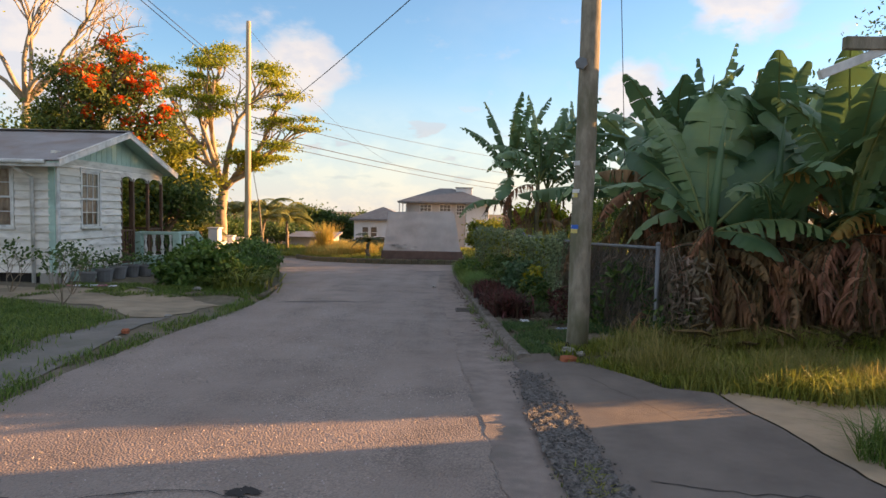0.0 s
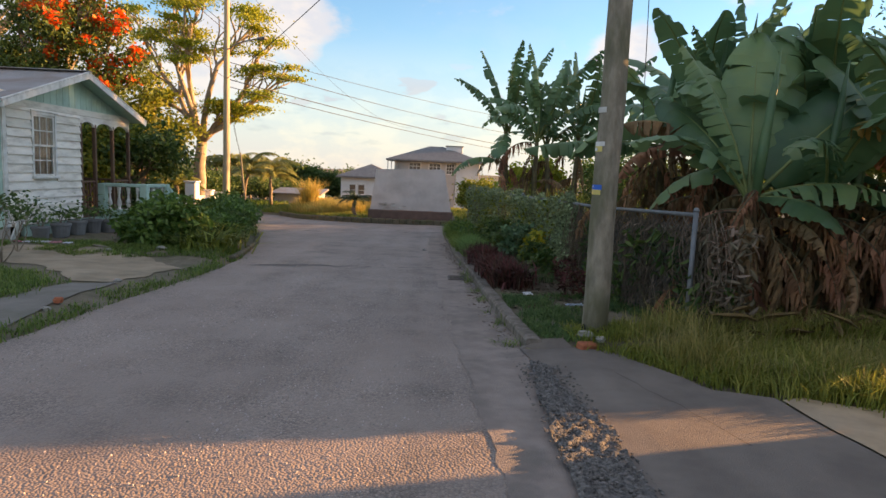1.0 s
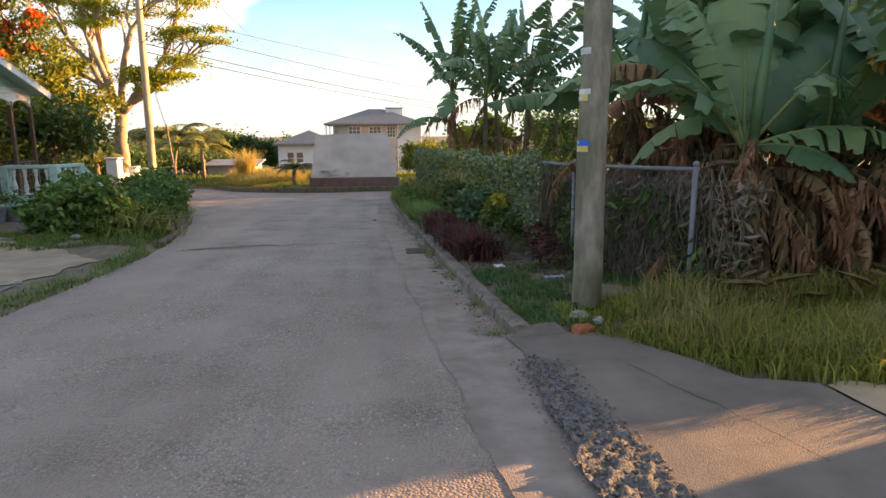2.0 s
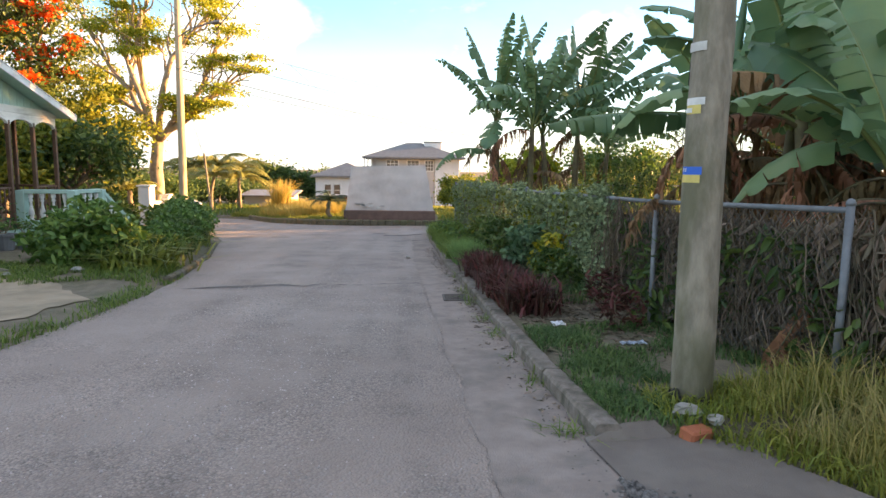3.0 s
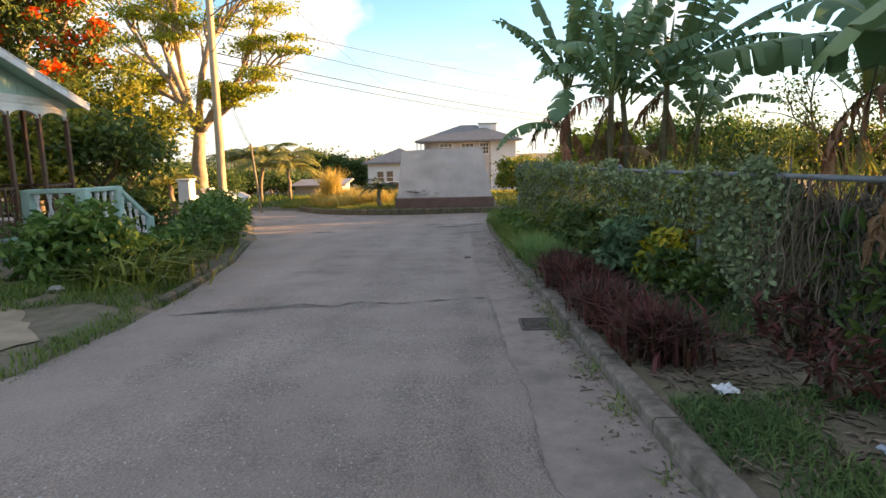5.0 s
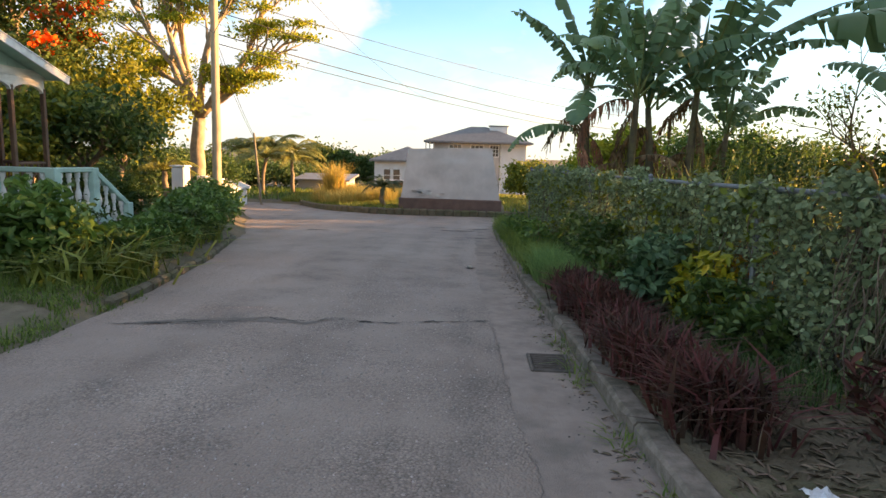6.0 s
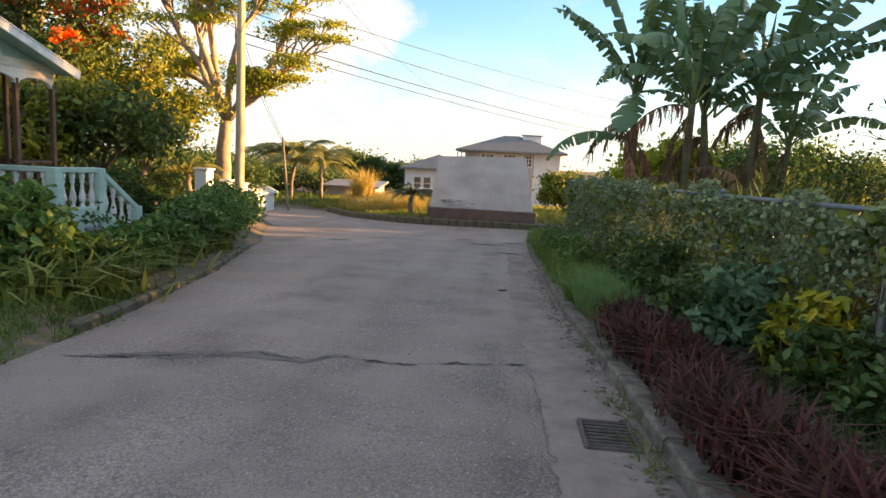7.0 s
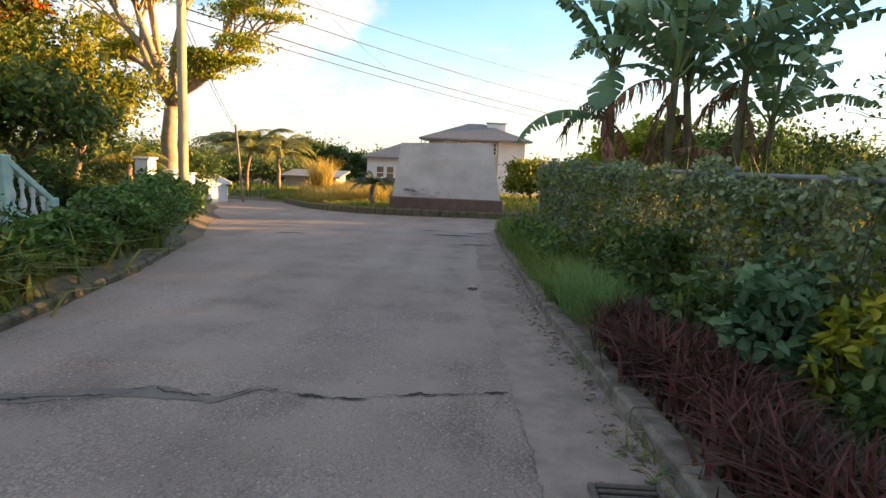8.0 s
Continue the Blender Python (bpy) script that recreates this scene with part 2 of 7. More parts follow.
M_LEAF_YEL = material("yellow_green_leaf", (0.28, 0.34, 0.035), (0.40, 0.40, 0.045), 0.9, 0.55, 0.0, island=0.35, through_light=0.45, spec=0.3)
M_LEAF_GOLD = material("golden_green_leaf", (0.16, 0.20, 0.028), (0.25, 0.26, 0.035), 0.9, 0.55, 0.0, island=0.45, through_light=0.45, spec=0.3)
M_LEAF_VINE = material("vine_leaf", (0.21, 0.265, 0.135), (0.27, 0.32, 0.165), 1.3, 0.6, 0.0, island=0.35, through_light=0.3, spec=0.25)
M_LEAF_GREY = material("pale_variegated_leaf", (0.14, 0.22, 0.12), (0.09, 0.17, 0.07), 2.0, 0.55, 0.0, island=0.4, through_light=0.25)
M_CROTON = material("croton_leaf", (0.52, 0.42, 0.03), (0.26, 0.30, 0.03), 3.0, 0.45, 0.0, island=0.5, through_light=0.3)
M_CROTON_RED = material("rust_leaf", (0.52, 0.19, 0.03), (0.30, 0.20, 0.03), 3.0, 0.5, 0.0, island=0.5, through_light=0.3)
M_RED = material("maroon_blade", (0.13, 0.045, 0.030), (0.055, 0.027, 0.020), 1.6, 0.7, 0.0, island=0.5, through_light=0.2)
M_STRAW = material("dead_vine", (0.24, 0.185, 0.125), (0.13, 0.10, 0.07), 2.0, 0.9, 0.0, island=0.45)
M_FLOWER = material("flame_flower", (0.92, 0.12, 0.015), (0.90, 0.19, 0.025), 2.0, 0.5, 0.0, island=0.25, through_light=0.35)
M_BARK = material("bark", (0.30, 0.23, 0.16), (0.17, 0.13, 0.09), 5.0, 0.9, 0.6, 25.0, c3=(0.10, 0.09, 0.065), stain_scale=1.5, dist=0.02)
M_BARK_PALE = material("pale_bark", (0.46, 0.36, 0.25), (0.30, 0.23, 0.16), 4.0, 0.9, 0.5, 25.0, c3=(0.16, 0.13, 0.09), stain_scale=1.2, dist=0.02)
M_BANANA = material("banana_leaf", (0.090, 0.180, 0.088), (0.138, 0.245, 0.105), 1.4, 0.44, 0.25, 14.0, c3=(0.20, 0.235, 0.05), stain_scale=0.8, stain=0.45, obj=0.3, through_light=0.3, spec=0.5)
M_BANANA_DEAD = material("dead_banana_leaf", (0.36, 0.19, 0.09), (0.11, 0.062, 0.036), 3.0, 0.85, 0.6, 20.0, c3=(0.30, 0.19, 0.10), stain_scale=1.5, stain=0.6, obj=0.4, through_light=0.12, dist=0.02)
M_RIB = plain("banana_midrib", (0.20, 0.24, 0.08), 0.5)
M_STEM = material("banana_stem", (0.16, 0.14, 0.06), (0.10, 0.075, 0.045), 5.0, 0.75, 0.4, 18.0, c3=(0.05, 0.035, 0.025), stain_scale=2.0, stain=0.7)
M_POLE = material("weathered_pole", (0.33, 0.280, 0.210), (0.18, 0.152, 0.110), 11.0, 0.92, 0.7, 60.0, c3=(0.125, 0.118, 0.068), stain_scale=3.6, stain=0.85, stretch=(1.0, 1.0, 0.35))
M_POLE_PALE = material("pale_pole", (0.52, 0.42, 0.27), (0.36, 0.28, 0.18), 10.0, 0.85, 0.4, 30.0, c3=(0.22, 0.17, 0.11), stain_scale=2.0, stain=0.6, stretch=(1.0, 1.0, 0.12))
M_STEEL = material("galvanised_steel", (0.20, 0.213, 0.222), (0.145, 0.153, 0.16), 8.0, 0.6, 0.1, 50.0, metal=0.25, c3=(0.20, 0.15, 0.10), stain_scale=3.0, stain=0.4)
M_WIRE_OLD = material("weathered_wire", (0.13, 0.125, 0.12), (0.085, 0.075, 0.065), 6.0, 0.75, 0.0, metal=0.2, c3=(0.12, 0.075, 0.045), stain_scale=2.0)
M_WIRE = plain("cable_black", (0.03, 0.03, 0.032), 0.6)
M_WHITE = material("flaking_white_paint", (0.86, 0.80, 0.72), (0.77, 0.71, 0.63), 3.0, 0.78, 0.35, 40.0, c3=(0.44, 0.38, 0.31), stain_scale=2.8, stain=0.6, obj=0.10, stretch=(0.6, 0.6, 2.6))
M_TRIM = material("white_trim", (0.76, 0.74, 0.70), (0.64, 0.62, 0.58), 6.0, 0.6, 0.2, 50.0, c3=(0.36, 0.33, 0.28), stain_scale=3.0, stain=0.5)
M_MINT = material("mint_paint", (0.45, 0.62, 0.53), (0.38, 0.53, 0.45), 3.0, 0.7, 0.25, 40.0, c3=(0.24, 0.34, 0.28), stain_scale=1.6, stain=0.55)
M_BROWN = material("brown_painted_wood", (0.16, 0.085, 0.05), (0.10, 0.055, 0.035), 5.0, 0.7, 0.3, 35.0)
M_ROOF = material("corrugated_sheet", (0.33, 0.31, 0.30), (0.26, 0.24, 0.225), 1.2, 0.5, 0.12, 30.0, metal=0.35, c3=(0.24, 0.15, 0.10), stain_scale=0.9, stain=0.55)
M_GLASS = plain("dark_glass", (0.10, 0.085, 0.07), 0.12, spec=0.7)
M_CURTAIN = material("curtain", (0.50, 0.36, 0.26), (0.36, 0.24, 0.17), 6.0, 0.9, 0.2, 30.0)
M_UNDERFLOOR_SHADE = plain("underfloor_shade", (0.03, 0.026, 0.022), 0.9)
M_RENDER = material("grey_render", (0.66, 0.60, 0.56), (0.55, 0.50, 0.465), 1.2, 0.92, 0.3, 60.0, c3=(0.42, 0.38, 0.35), stain_scale=0.8, stain=0.6)
M_PLINTH = material("plinth_red_brown", (0.20, 0.125, 0.10), (0.14, 0.09, 0.075), 3.0, 0.9, 0.4, 40.0, c3=(0.09, 0.075, 0.06))
M_FARWALL = material("pale_painted_wall", (0.72, 0.70, 0.68), (0.64, 0.62, 0.60), 1.0, 0.8, 0.1, 20.0)
M_FARGREY = material("grey_painted_wall", (0.46, 0.42, 0.39), (0.40, 0.37, 0.34), 1.0, 0.8, 0.1, 20.0)
M_SHINGLE = material("grey_roof", (0.21, 0.20, 0.19), (0.165, 0.155, 0.15), 2.5, 0.85, 0.3, 12.0)
M_POT = material("grey_pot", (0.22, 0.215, 0.21), (0.16, 0.155, 0.15), 5.0, 0.8, 0.3, 50.0, obj=0.35)
M_BRICK = material("red_brick", (0.42, 0.13, 0.06), (0.32, 0.10, 0.05), 6.0, 0.9, 0.5, 60.0)
M_STONE = material("limestone", (0.37, 0.34, 0.30), (0.27, 0.25, 0.215), 5.0, 0.9, 0.5, 40.0, obj=0.25)
M_PLASTIC = plain("pale_blue_plastic", (0.42, 0.46, 0.54), 0.35)
M_PAPER = plain("white_litter", (0.74, 0.74, 0.76), 0.7)
M_EDGE = material("mossy_edge", (0.16, 0.13, 0.09), (0.10, 0.09, 0.055), 4.0, 0.95, 0.7, 40.0, c3=(0.09, 0.11, 0.04), stain_scale=1.5, dist=0.02)
M_BANANA_RUST = material("withering_banana_leaf", (0.42, 0.19, 0.05), (0.30, 0.17, 0.05), 2.0, 0.7, 0.5, 16.0, c3=(0.20, 0.22, 0.05), stain_scale=1.4, stain=0.6, obj=0.3, through_light=0.25)
M_SILT = material("road_silt", (0.27, 0.215, 0.17), (0.22, 0.18, 0.145), 5.0, 0.95, 0.5, 70.0, c3=(0.17, 0.14, 0.11), stain_scale=2.0)
M_SILT_DARK = material("dark_silt", (0.15, 0.125, 0.105), (0.20, 0.168, 0.145), 9.0, 0.95, 0.5, 60.0, c3=(0.10, 0.085, 0.07), stain_scale=4.0)
M_CLOTH = plain("pink_cloth", (0.55, 0.22, 0.24), 0.9)
M_BLUE = plain("blue_print", (0.02, 0.13, 0.55), 0.5)
M_YELLOW = plain("yellow_print", (0.70, 0.55, 0.16), 0.5)
M_IRON = material("rusted_iron", (0.085, 0.072, 0.062), (0.14, 0.118, 0.10), 12.0, 0.75, 0.4, 60.0, metal=0.4)

# ---- geometry helpers ----


class Geo:
    """Collects vertices and faces for one mesh."""

    def __init__(self):
        self.v, self.f = [], []

    def add(self, verts, faces):
        k = len(self.v)
        self.v.extend(verts)
        self.f.extend([tuple(k + i for i in f) for f in faces])
        return self

    def box(self, c, s, rot=None, bevel=0.008):
        """A box of size s round c with chamfered edges."""
        h = [a / 2 for a in s]
        b = min(bevel, min(h) * 0.6)
        pts, idx = [], {}
        for sx in (-1, 1):
            for sy in (-1, 1):
                for sz in (-1, 1):
                    for ax in range(3):
                        p = [sx * (h[0] - (b if ax != 0 else 0)), sy * (h[1] - (b if ax != 1 else 0)), sz * (h[2] - (b if ax != 2 else 0))]
                        idx[(sx, sy, sz, ax)] = len(pts)
                        p = Vector(p)
                        if rot is not None:
                            p = rot @ p
                        pts.append((p.x + c[0], p.y + c[1], p.z + c[2]))
        fs = []
        for s_ in (-1, 1):
            for ax, ring in ((0, lambda a, b_: (s_, a, b_, 0)), (1, lambda a, b_: (a, s_, b_, 1)), (2, lambda a, b_: (a, b_, s_, 2))):
                q = [idx[ring(a, b_)] for a, b_ in ((-1, -1), (1, -1), (1, 1), (-1, 1))]
                fs.append(q if (s_ > 0) == (ax != 1) else q[::-1])
        for a in (-1, 1):
            for b_ in (-1, 1):
                fs.append([idx[(a, b_, -1, 0)], idx[(a, b_, -1, 1)], idx[(a, b_, 1, 1)], idx[(a, b_, 1, 0)]])
                fs.append([idx[(a, -1, b_, 0)], idx[(a, -1, b_, 2)], idx[(a, 1, b_, 2)], idx[(a, 1, b_, 0)]])
                fs.append([idx[(-1, a, b_, 1)], idx[(-1, a, b_, 2)], idx[(1, a, b_, 2)], idx[(1, a, b_, 1)]])
                for c_ in (-1, 1):
                    fs.append([idx[(a, b_, c_, 0)], idx[(a, b_, c_, 1)], idx[(a, b_, c_, 2)]])
        return self.add(pts, fs)

    def bar(self, a, b, w, h, bevel=0.006, up=(0, 0, 1)):
        """A straight bar of section w by h from a to b."""
        a, b = Vector(a), Vector(b)
        d = b - a
        y = d.normalized()
        x = y.cross(Vector(up))
        x = x.normalized() if x.length > 1e-4 else Vector((1, 0, 0))
        z = x.cross(y)
        rot = Matrix((x, y, z)).transposed()
        return self.box((a + b) / 2, (w, d.length, h), rot, bevel)

    def tube(self, path, radii, sides=8, cap=True):
        path = [Vector(p) for p in path]
        if isinstance(radii, (int, float)):
            radii = [radii] * len(path)
        k, n = len(self.v), len(path)
        x = None
        for i, p in enumerate(path):
            d = (path[min(i + 1, n - 1)] - path[max(i - 1, 0)]).normalized()
            if x is None:
                x = d.orthogonal().normalized()
            x = (x - d * x.dot(d)).normalized()
            y = d.cross(x)
            for j in range(sides):
                a = 2 * math.pi * j / sides
                q = p + (x * math.cos(a) + y * math.sin(a)) * radii[i]
                self.v.append((q.x, q.y, q.z))
        for i in range(n - 1):
            for j in range(sides):
                j2 = (j + 1) % sides
                self.f.append((k + i * sides + j, k + i * sides + j2, k + (i + 1) * sides + j2, k + (i + 1) * sides + j))
        if cap:
            self.f.append(tuple(k + j for j in range(sides))[::-1])
            self.f.append(tuple(k + (n - 1) * sides + j for j in range(sides)))
        return self

    def lathe(self, c, profile, sides=12):
        """profile: (radius, height) from bottom to top, round the vertical axis through c."""
        return self.tube([(c[0], c[1], c[2] + h + 1e-5 * i) for i, (r, h) in enumerate(profile)], [r for r, h in profile], sides)

    def prism(self, outline, z0, z1):
        """A flat outline (x, y) pulled from z0 to z1; z may be functions of (x, y)."""
        f0 = z0 if callable(z0) else (lambda x, y: z0)
        f1 = z1 if callable(z1) else (lambda x, y: z1)
        n = len(outline)
        vs = [(x, y, f0(x, y)) for x, y in outline] + [(x, y, f1(x, y)) for x, y in outline]
        return self.add(vs, [tuple(range(n))[::-1], tuple(range(n, 2 * n))] + [(i, (i + 1) % n, n + (i + 1) % n, n + i) for i in range(n)])

    def mesh(self, name, mat, smooth=False, fix=True):
        me = bpy.data.meshes.new(name)
        me.from_pydata(self.v, [], self.f)
        me.materials.append(mat)
        if fix:
            bm = bmesh.new()
            bm.from_mesh(me)
            bmesh.ops.remove_doubles(bm, verts=bm.verts, dist=1e-5)
            bmesh.ops.recalc_face_normals(bm, faces=bm.faces)
            bm.to_mesh(me)
            bm.free()
        if smooth:
            me.polygons.foreach_set("use_smooth", [True] * len(me.polygons))
        me.update()
        return me


def thing(name, data, label, category, group="", kind="", at=None):
    ob = tagged(new(name, data), label, category, group, kind)
    if at is not None:
        ob.matrix_world = at
    return ob


def part(name, geo, mat, parent, label="", smooth=False, fix=True):
    """Links geometry as one mesh object under a thing or a part."""
    me = geo.mesh(name, mat, smooth, fix) if isinstance(geo, Geo) else geo
    ob = new(name, me)
    ob.parent = parent
    if label:
        tagged(ob, label)
    return ob


def fast_mesh(name, verts, faces_n, mat, smooth=False):
    """A mesh from an array of vertices, each run of faces_n vertices being one face."""
    verts = np.asarray(verts, dtype=np.float32).reshape(-1, 3)
    n = len(verts) // faces_n
    me = bpy.data.meshes.new(name)
    me.vertices.add(len(verts))
    me.vertices.foreach_set("co", verts.ravel())
    me.loops.add(len(verts))
    me.loops.foreach_set("vertex_index", np.arange(len(verts), dtype=np.int32))
    me.polygons.add(n)
    me.polygons.foreach_set("loop_start", np.arange(0, len(verts), faces_n, dtype=np.int32))
    me.update(calc_edges=True)
    me.materials.append(mat)
    me.validate()
    return me


RNG = np.random.default_rng(7)


def leaf_mesh(name, centres, length, width, mat, droop=0.25, rng=RNG, flat=0.5, aim=None):
    """Small six-cornered leaves with a fold down the middle, one at each centre. flat: how level they lie."""
    c = np.asarray(centres, dtype=float)
    n = len(c)
    d = rng.normal(size=(n, 3)) if aim is None else np.asarray(aim) + 0.35 * rng.normal(size=(n, 3))
    d[:, 2] = d[:, 2] * (1 - flat) - droop
    d /= np.linalg.norm(d, axis=1)[:, None]
    s = np.cross(d, rng.normal(size=(n, 3)) * (1 - flat) + np.array([0, 0, 1.0]))
    s /= np.linalg.norm(s, axis=1)[:, None] + 1e-9
    u = np.cross(s, d)
    ll = (length * rng.uniform(0.65, 1.3, n))[:, None]
    ww = (width * rng.uniform(0.7, 1.25, n))[:, None]
    base, tip = c - d * ll * 0.5, c + d * ll * 0.5 - u * ll * 0.12
    a1, a2 = c - d * ll * 0.18, c + d * ll * 0.2
    l1, r1 = a1 + s * ww * 0.5 + u * ww * 0.15, a1 - s * ww * 0.5 + u * ww * 0.15
    l2, r2 = a2 + s * ww * 0.42 + u * ww * 0.12, a2 - s * ww * 0.42 + u * ww * 0.12
    # one shared-vertex leaf: two quads meeting on the fold
    verts = np.stack([base, l1, l2, tip, r2, r1], axis=1).reshape(-1, 3).astype(np.float32)
    idx = (np.arange(n)[:, None] * 6 + np.array([0, 1, 2, 3, 0, 3, 4, 5])[None]).astype(np.int32)
    me = bpy.data.meshes.new(name)
    me.vertices.add(len(verts))
    me.vertices.foreach_set("co", verts.ravel())
    me.loops.add(idx.size)
    me.loops.foreach_set("vertex_index", idx.ravel())
    me.polygons.add(2 * n)
    me.polygons.foreach_set("loop_start", np.arange(0, idx.size, 4, dtype=np.int32))
    me.update(calc_edges=True)
    me.materials.append(mat)
    return me


def blade_mesh(name, roots, height, width, mat, lean=0.35, rng=RNG, bend=0.5):
    """Grass-like blades: two quads and a tip, bent over. height may be an array."""
    r = np.asarray(roots, dtype=float)
    n = len(r)
    h = (np.asarray(height) * rng.uniform(0.55, 1.25, n))[:, None]
    a = rng.uniform(0, 2 * np.pi, n)
    out = np.stack([np.cos(a), np.sin(a), np.zeros(n)], 1)
    b = a + rng.uniform(0.8, 2.2, n)
    side = np.stack([np.cos(b), np.sin(b), np.zeros(n)], 1) * (width * rng.uniform(0.6, 1.3, n))[:, None] * 0.5
    k = np.clip(np.abs(rng.normal(lean, lean * 0.6, n)), 0, 1.7 * lean)[:, None]
    up = np.array([0, 0, 1.0])
    m = r + up * h * 0.55 + out * h * k * 0.35
    t = r + up * h * (1 - bend * k * 0.5) + out * h * k * (0.9 + bend)
    verts = np.stack([r - side, r + side, m + side * 0.8, m - side * 0.8, t], axis=1).reshape(-1, 3).astype(np.float32)
    idx = (np.arange(n)[:, None] * 5 + np.array([0, 1, 2, 3, 3, 2, 4])[None]).astype(np.int32)
    me = bpy.data.meshes.new(name)
    me.vertices.add(len(verts))
    me.vertices.foreach_set("co", verts.ravel())
    me.loops.add(idx.size)
    me.loops.foreach_set("vertex_index", idx.ravel())
    me.polygons.add(2 * n)
    starts = (np.arange(n)[:, None] * 7 + np.array([0, 4])[None]).astype(np.int32)
    me.polygons.foreach_set("loop_start", starts.ravel())
    me.update(calc_edges=True)
    me.materials.append(mat)
    return me


# ---- the lie of the land ----
LEFT_Y = [-40, 0, 5.2, 6.4, 8.0, 10.0, 12.4, 14.0, 17.2, 20.2, 21.8, 24.5, 27.0]
LEFT_X = [-3.4, -3.45, -3.6, -3.72, -3.74, -3.73, -3.68, -3.84, -4.36, -5.12, -5.5, -6.5, -7.3]
RIGHT_Y = [-40, 0, 4.0, 7.2, 8.7, 9.8, 11.0, 13.0, 14.6, 15.8, 18.0, 22.0, 24.4, 27.0]
RIGHT_X = [0.8, 0.82, 0.85, 0.89, 0.80, 0.76, 0.72, 0.67, 0.58, 0.51, 0.49, 0.42, 0.42, 0.5]
NEAR_X = [-80, -16, -11.5, -10.0, -9.0, -8.2, -7.3, 0.5, 0.8, 1.6, 4, 40]
NEAR_Y = [41, 37.5, 36.0, 33.6, 30.8, 28.8, 27.0, 27.0, 28.4, 29.4, 30.0, 30.5]
FAR_X = [-80, -12.5, -10.2, -8.9, -7.2, -5.9, -4.6, -3.2, 2, 40]
FAR_Y = [47, 44.0, 43.2, 41.0, 37.6, 35.4, 34.3, 34.1, 34.1, 35.5]


def road_z(y):
    y = np.asarray(y, dtype=float)
    z = 0.05 - 0.036 * np.clip(y, -12, 40) - 0.0009 * np.clip(y - 20, 0, 20) ** 2
    return z - 0.03 * np.clip(y - 40, 0, 90)


def wobble(x, y, s):
    return np.sin(x * 1.7 * s + 1.3 * np.sin(y * 1.1 * s)) * np.cos(y * 1.3 * s + 0.7 * np.sin(x * 0.9 * s + 2.0))


def smooth(a, b, t):
    k = np.clip((t - a) / (b - a), 0, 1)
    return k * k * (3 - 2 * k)


def ground_z(x, y):
    x, y = np.asarray(x, dtype=float), np.asarray(y, dtype=float)
    z = road_z(y)
    left = np.interp(y, LEFT_Y, LEFT_X) - x
    right = x - np.interp(y, RIGHT_Y, RIGHT_X)
    near = np.interp(x, NEAR_X, NEAR_Y)
    far = np.interp(x, FAR_X, FAR_Y)
    rough = 0.018 * wobble(x, y, 1.9) + 0.03 * wobble(x, y, 0.5)
    up_left = 0.05 * smooth(0.0, 0.5, left) + 0.10 * smooth(12.5, 14.0, y) * smooth(0.05, 0.5, left)
    up_right = np.where(y > 7.28, 0.085 * smooth(0.02, 0.16, right) + 0.06 * smooth(0.5, 1.8, right), 0.01 * smooth(0, 0.5, right))
    on_main = (left < 0) & (right < 0) & (y < 27)
    on_cross = (y >= np.minimum(near, 60)) & (y <= far)
    side = np.where(left > 0, up_left + rough * smooth(0, 0.6, left), up_right + rough * smooth(0, 0.7, right))
    island = 0.16 * smooth(0.0, 0.35, y - far) + 0.35 * smooth(0.5, 5, y - far) * smooth(60, 48, y) + rough
    lift = np.where(on_main | on_cross, -0.04, np.where(y > far, island, np.where((y > 27) & (y < near), 0.06 + rough, side)))
    return z + lift


def gz(x, y):
    return float(ground_z(x, y))

# ---- ground and road ----


def axis_steps(lo, a, b, hi, fine):
    """Coordinates: fine from a to b, growing outwards to lo and hi."""
    mid = list(np.arange(a, b, fine))
    up, s, v = [], fine, b
    while v < hi:
        up.append(v)
        s *= 1.35
        v += s
    down, s, v = [], fine, a
    while v > lo:
        s *= 1.35
        v -= s
        down.append(v)
    return np.array(sorted(set(down + mid + up + [lo, hi])))


def sheet_mesh(name, xs, ys, zfun, mat):
    xx, yy = np.meshgrid(xs, ys)
    zz_ = zfun(xx, yy)
    vs = np.stack([xx, yy, zz_], -1).reshape(-1, 3)
    nx, ny = len(xs), len(ys)
    i = (np.arange(ny - 1)[:, None] * nx + np.arange(nx - 1)[None]).ravel()
    faces = np.stack([i, i + 1, i + nx + 1, i + nx], 1)
    me = bpy.data.meshes.new(name)
    me.from_pydata(vs.tolist(), [], faces.tolist())
    me.materials.append(mat)
    me.polygons.foreach_set("use_smooth", [True] * len(me.polygons))
    me.update()
    return me


thing("ground", sheet_mesh("ground", axis_steps(-2500, -10, 6, 2500, 0.16), axis_steps(-1500, 0, 46, 3000, 0.16), ground_z, M_GROUND), "brown soil and thatch with patchy grass", "ground", kind="structure")


def ribbon(name, ts, edge_a, edge_b, zfun, mat, cols=14, along_x=False):
    """A strip between two edges given along y (or x)."""
    vs, fs = [], []
    for t in ts:
        a, b = edge_a(t), edge_b(t)
        for j in range(cols + 1):
            u = a + (b - a) * j / cols
            x, y = (t, u) if along_x else (u, t)
            vs.append((x, y, float(zfun(x, y))))
    n = cols + 1
    for i in range(len(ts) - 1):
        for j in range(cols):
            q = (i * n + j, i * n + j + 1, (i + 1) * n + j + 1, (i + 1) * n + j)
            fs.append(q[::-1] if along_x else q)
    me = bpy.data.meshes.new(name)
    me.from_pydata(vs, [], fs)
    me.materials.append(mat)
    me.polygons.foreach_set("use_smooth", [True] * len(me.polygons))
    return me


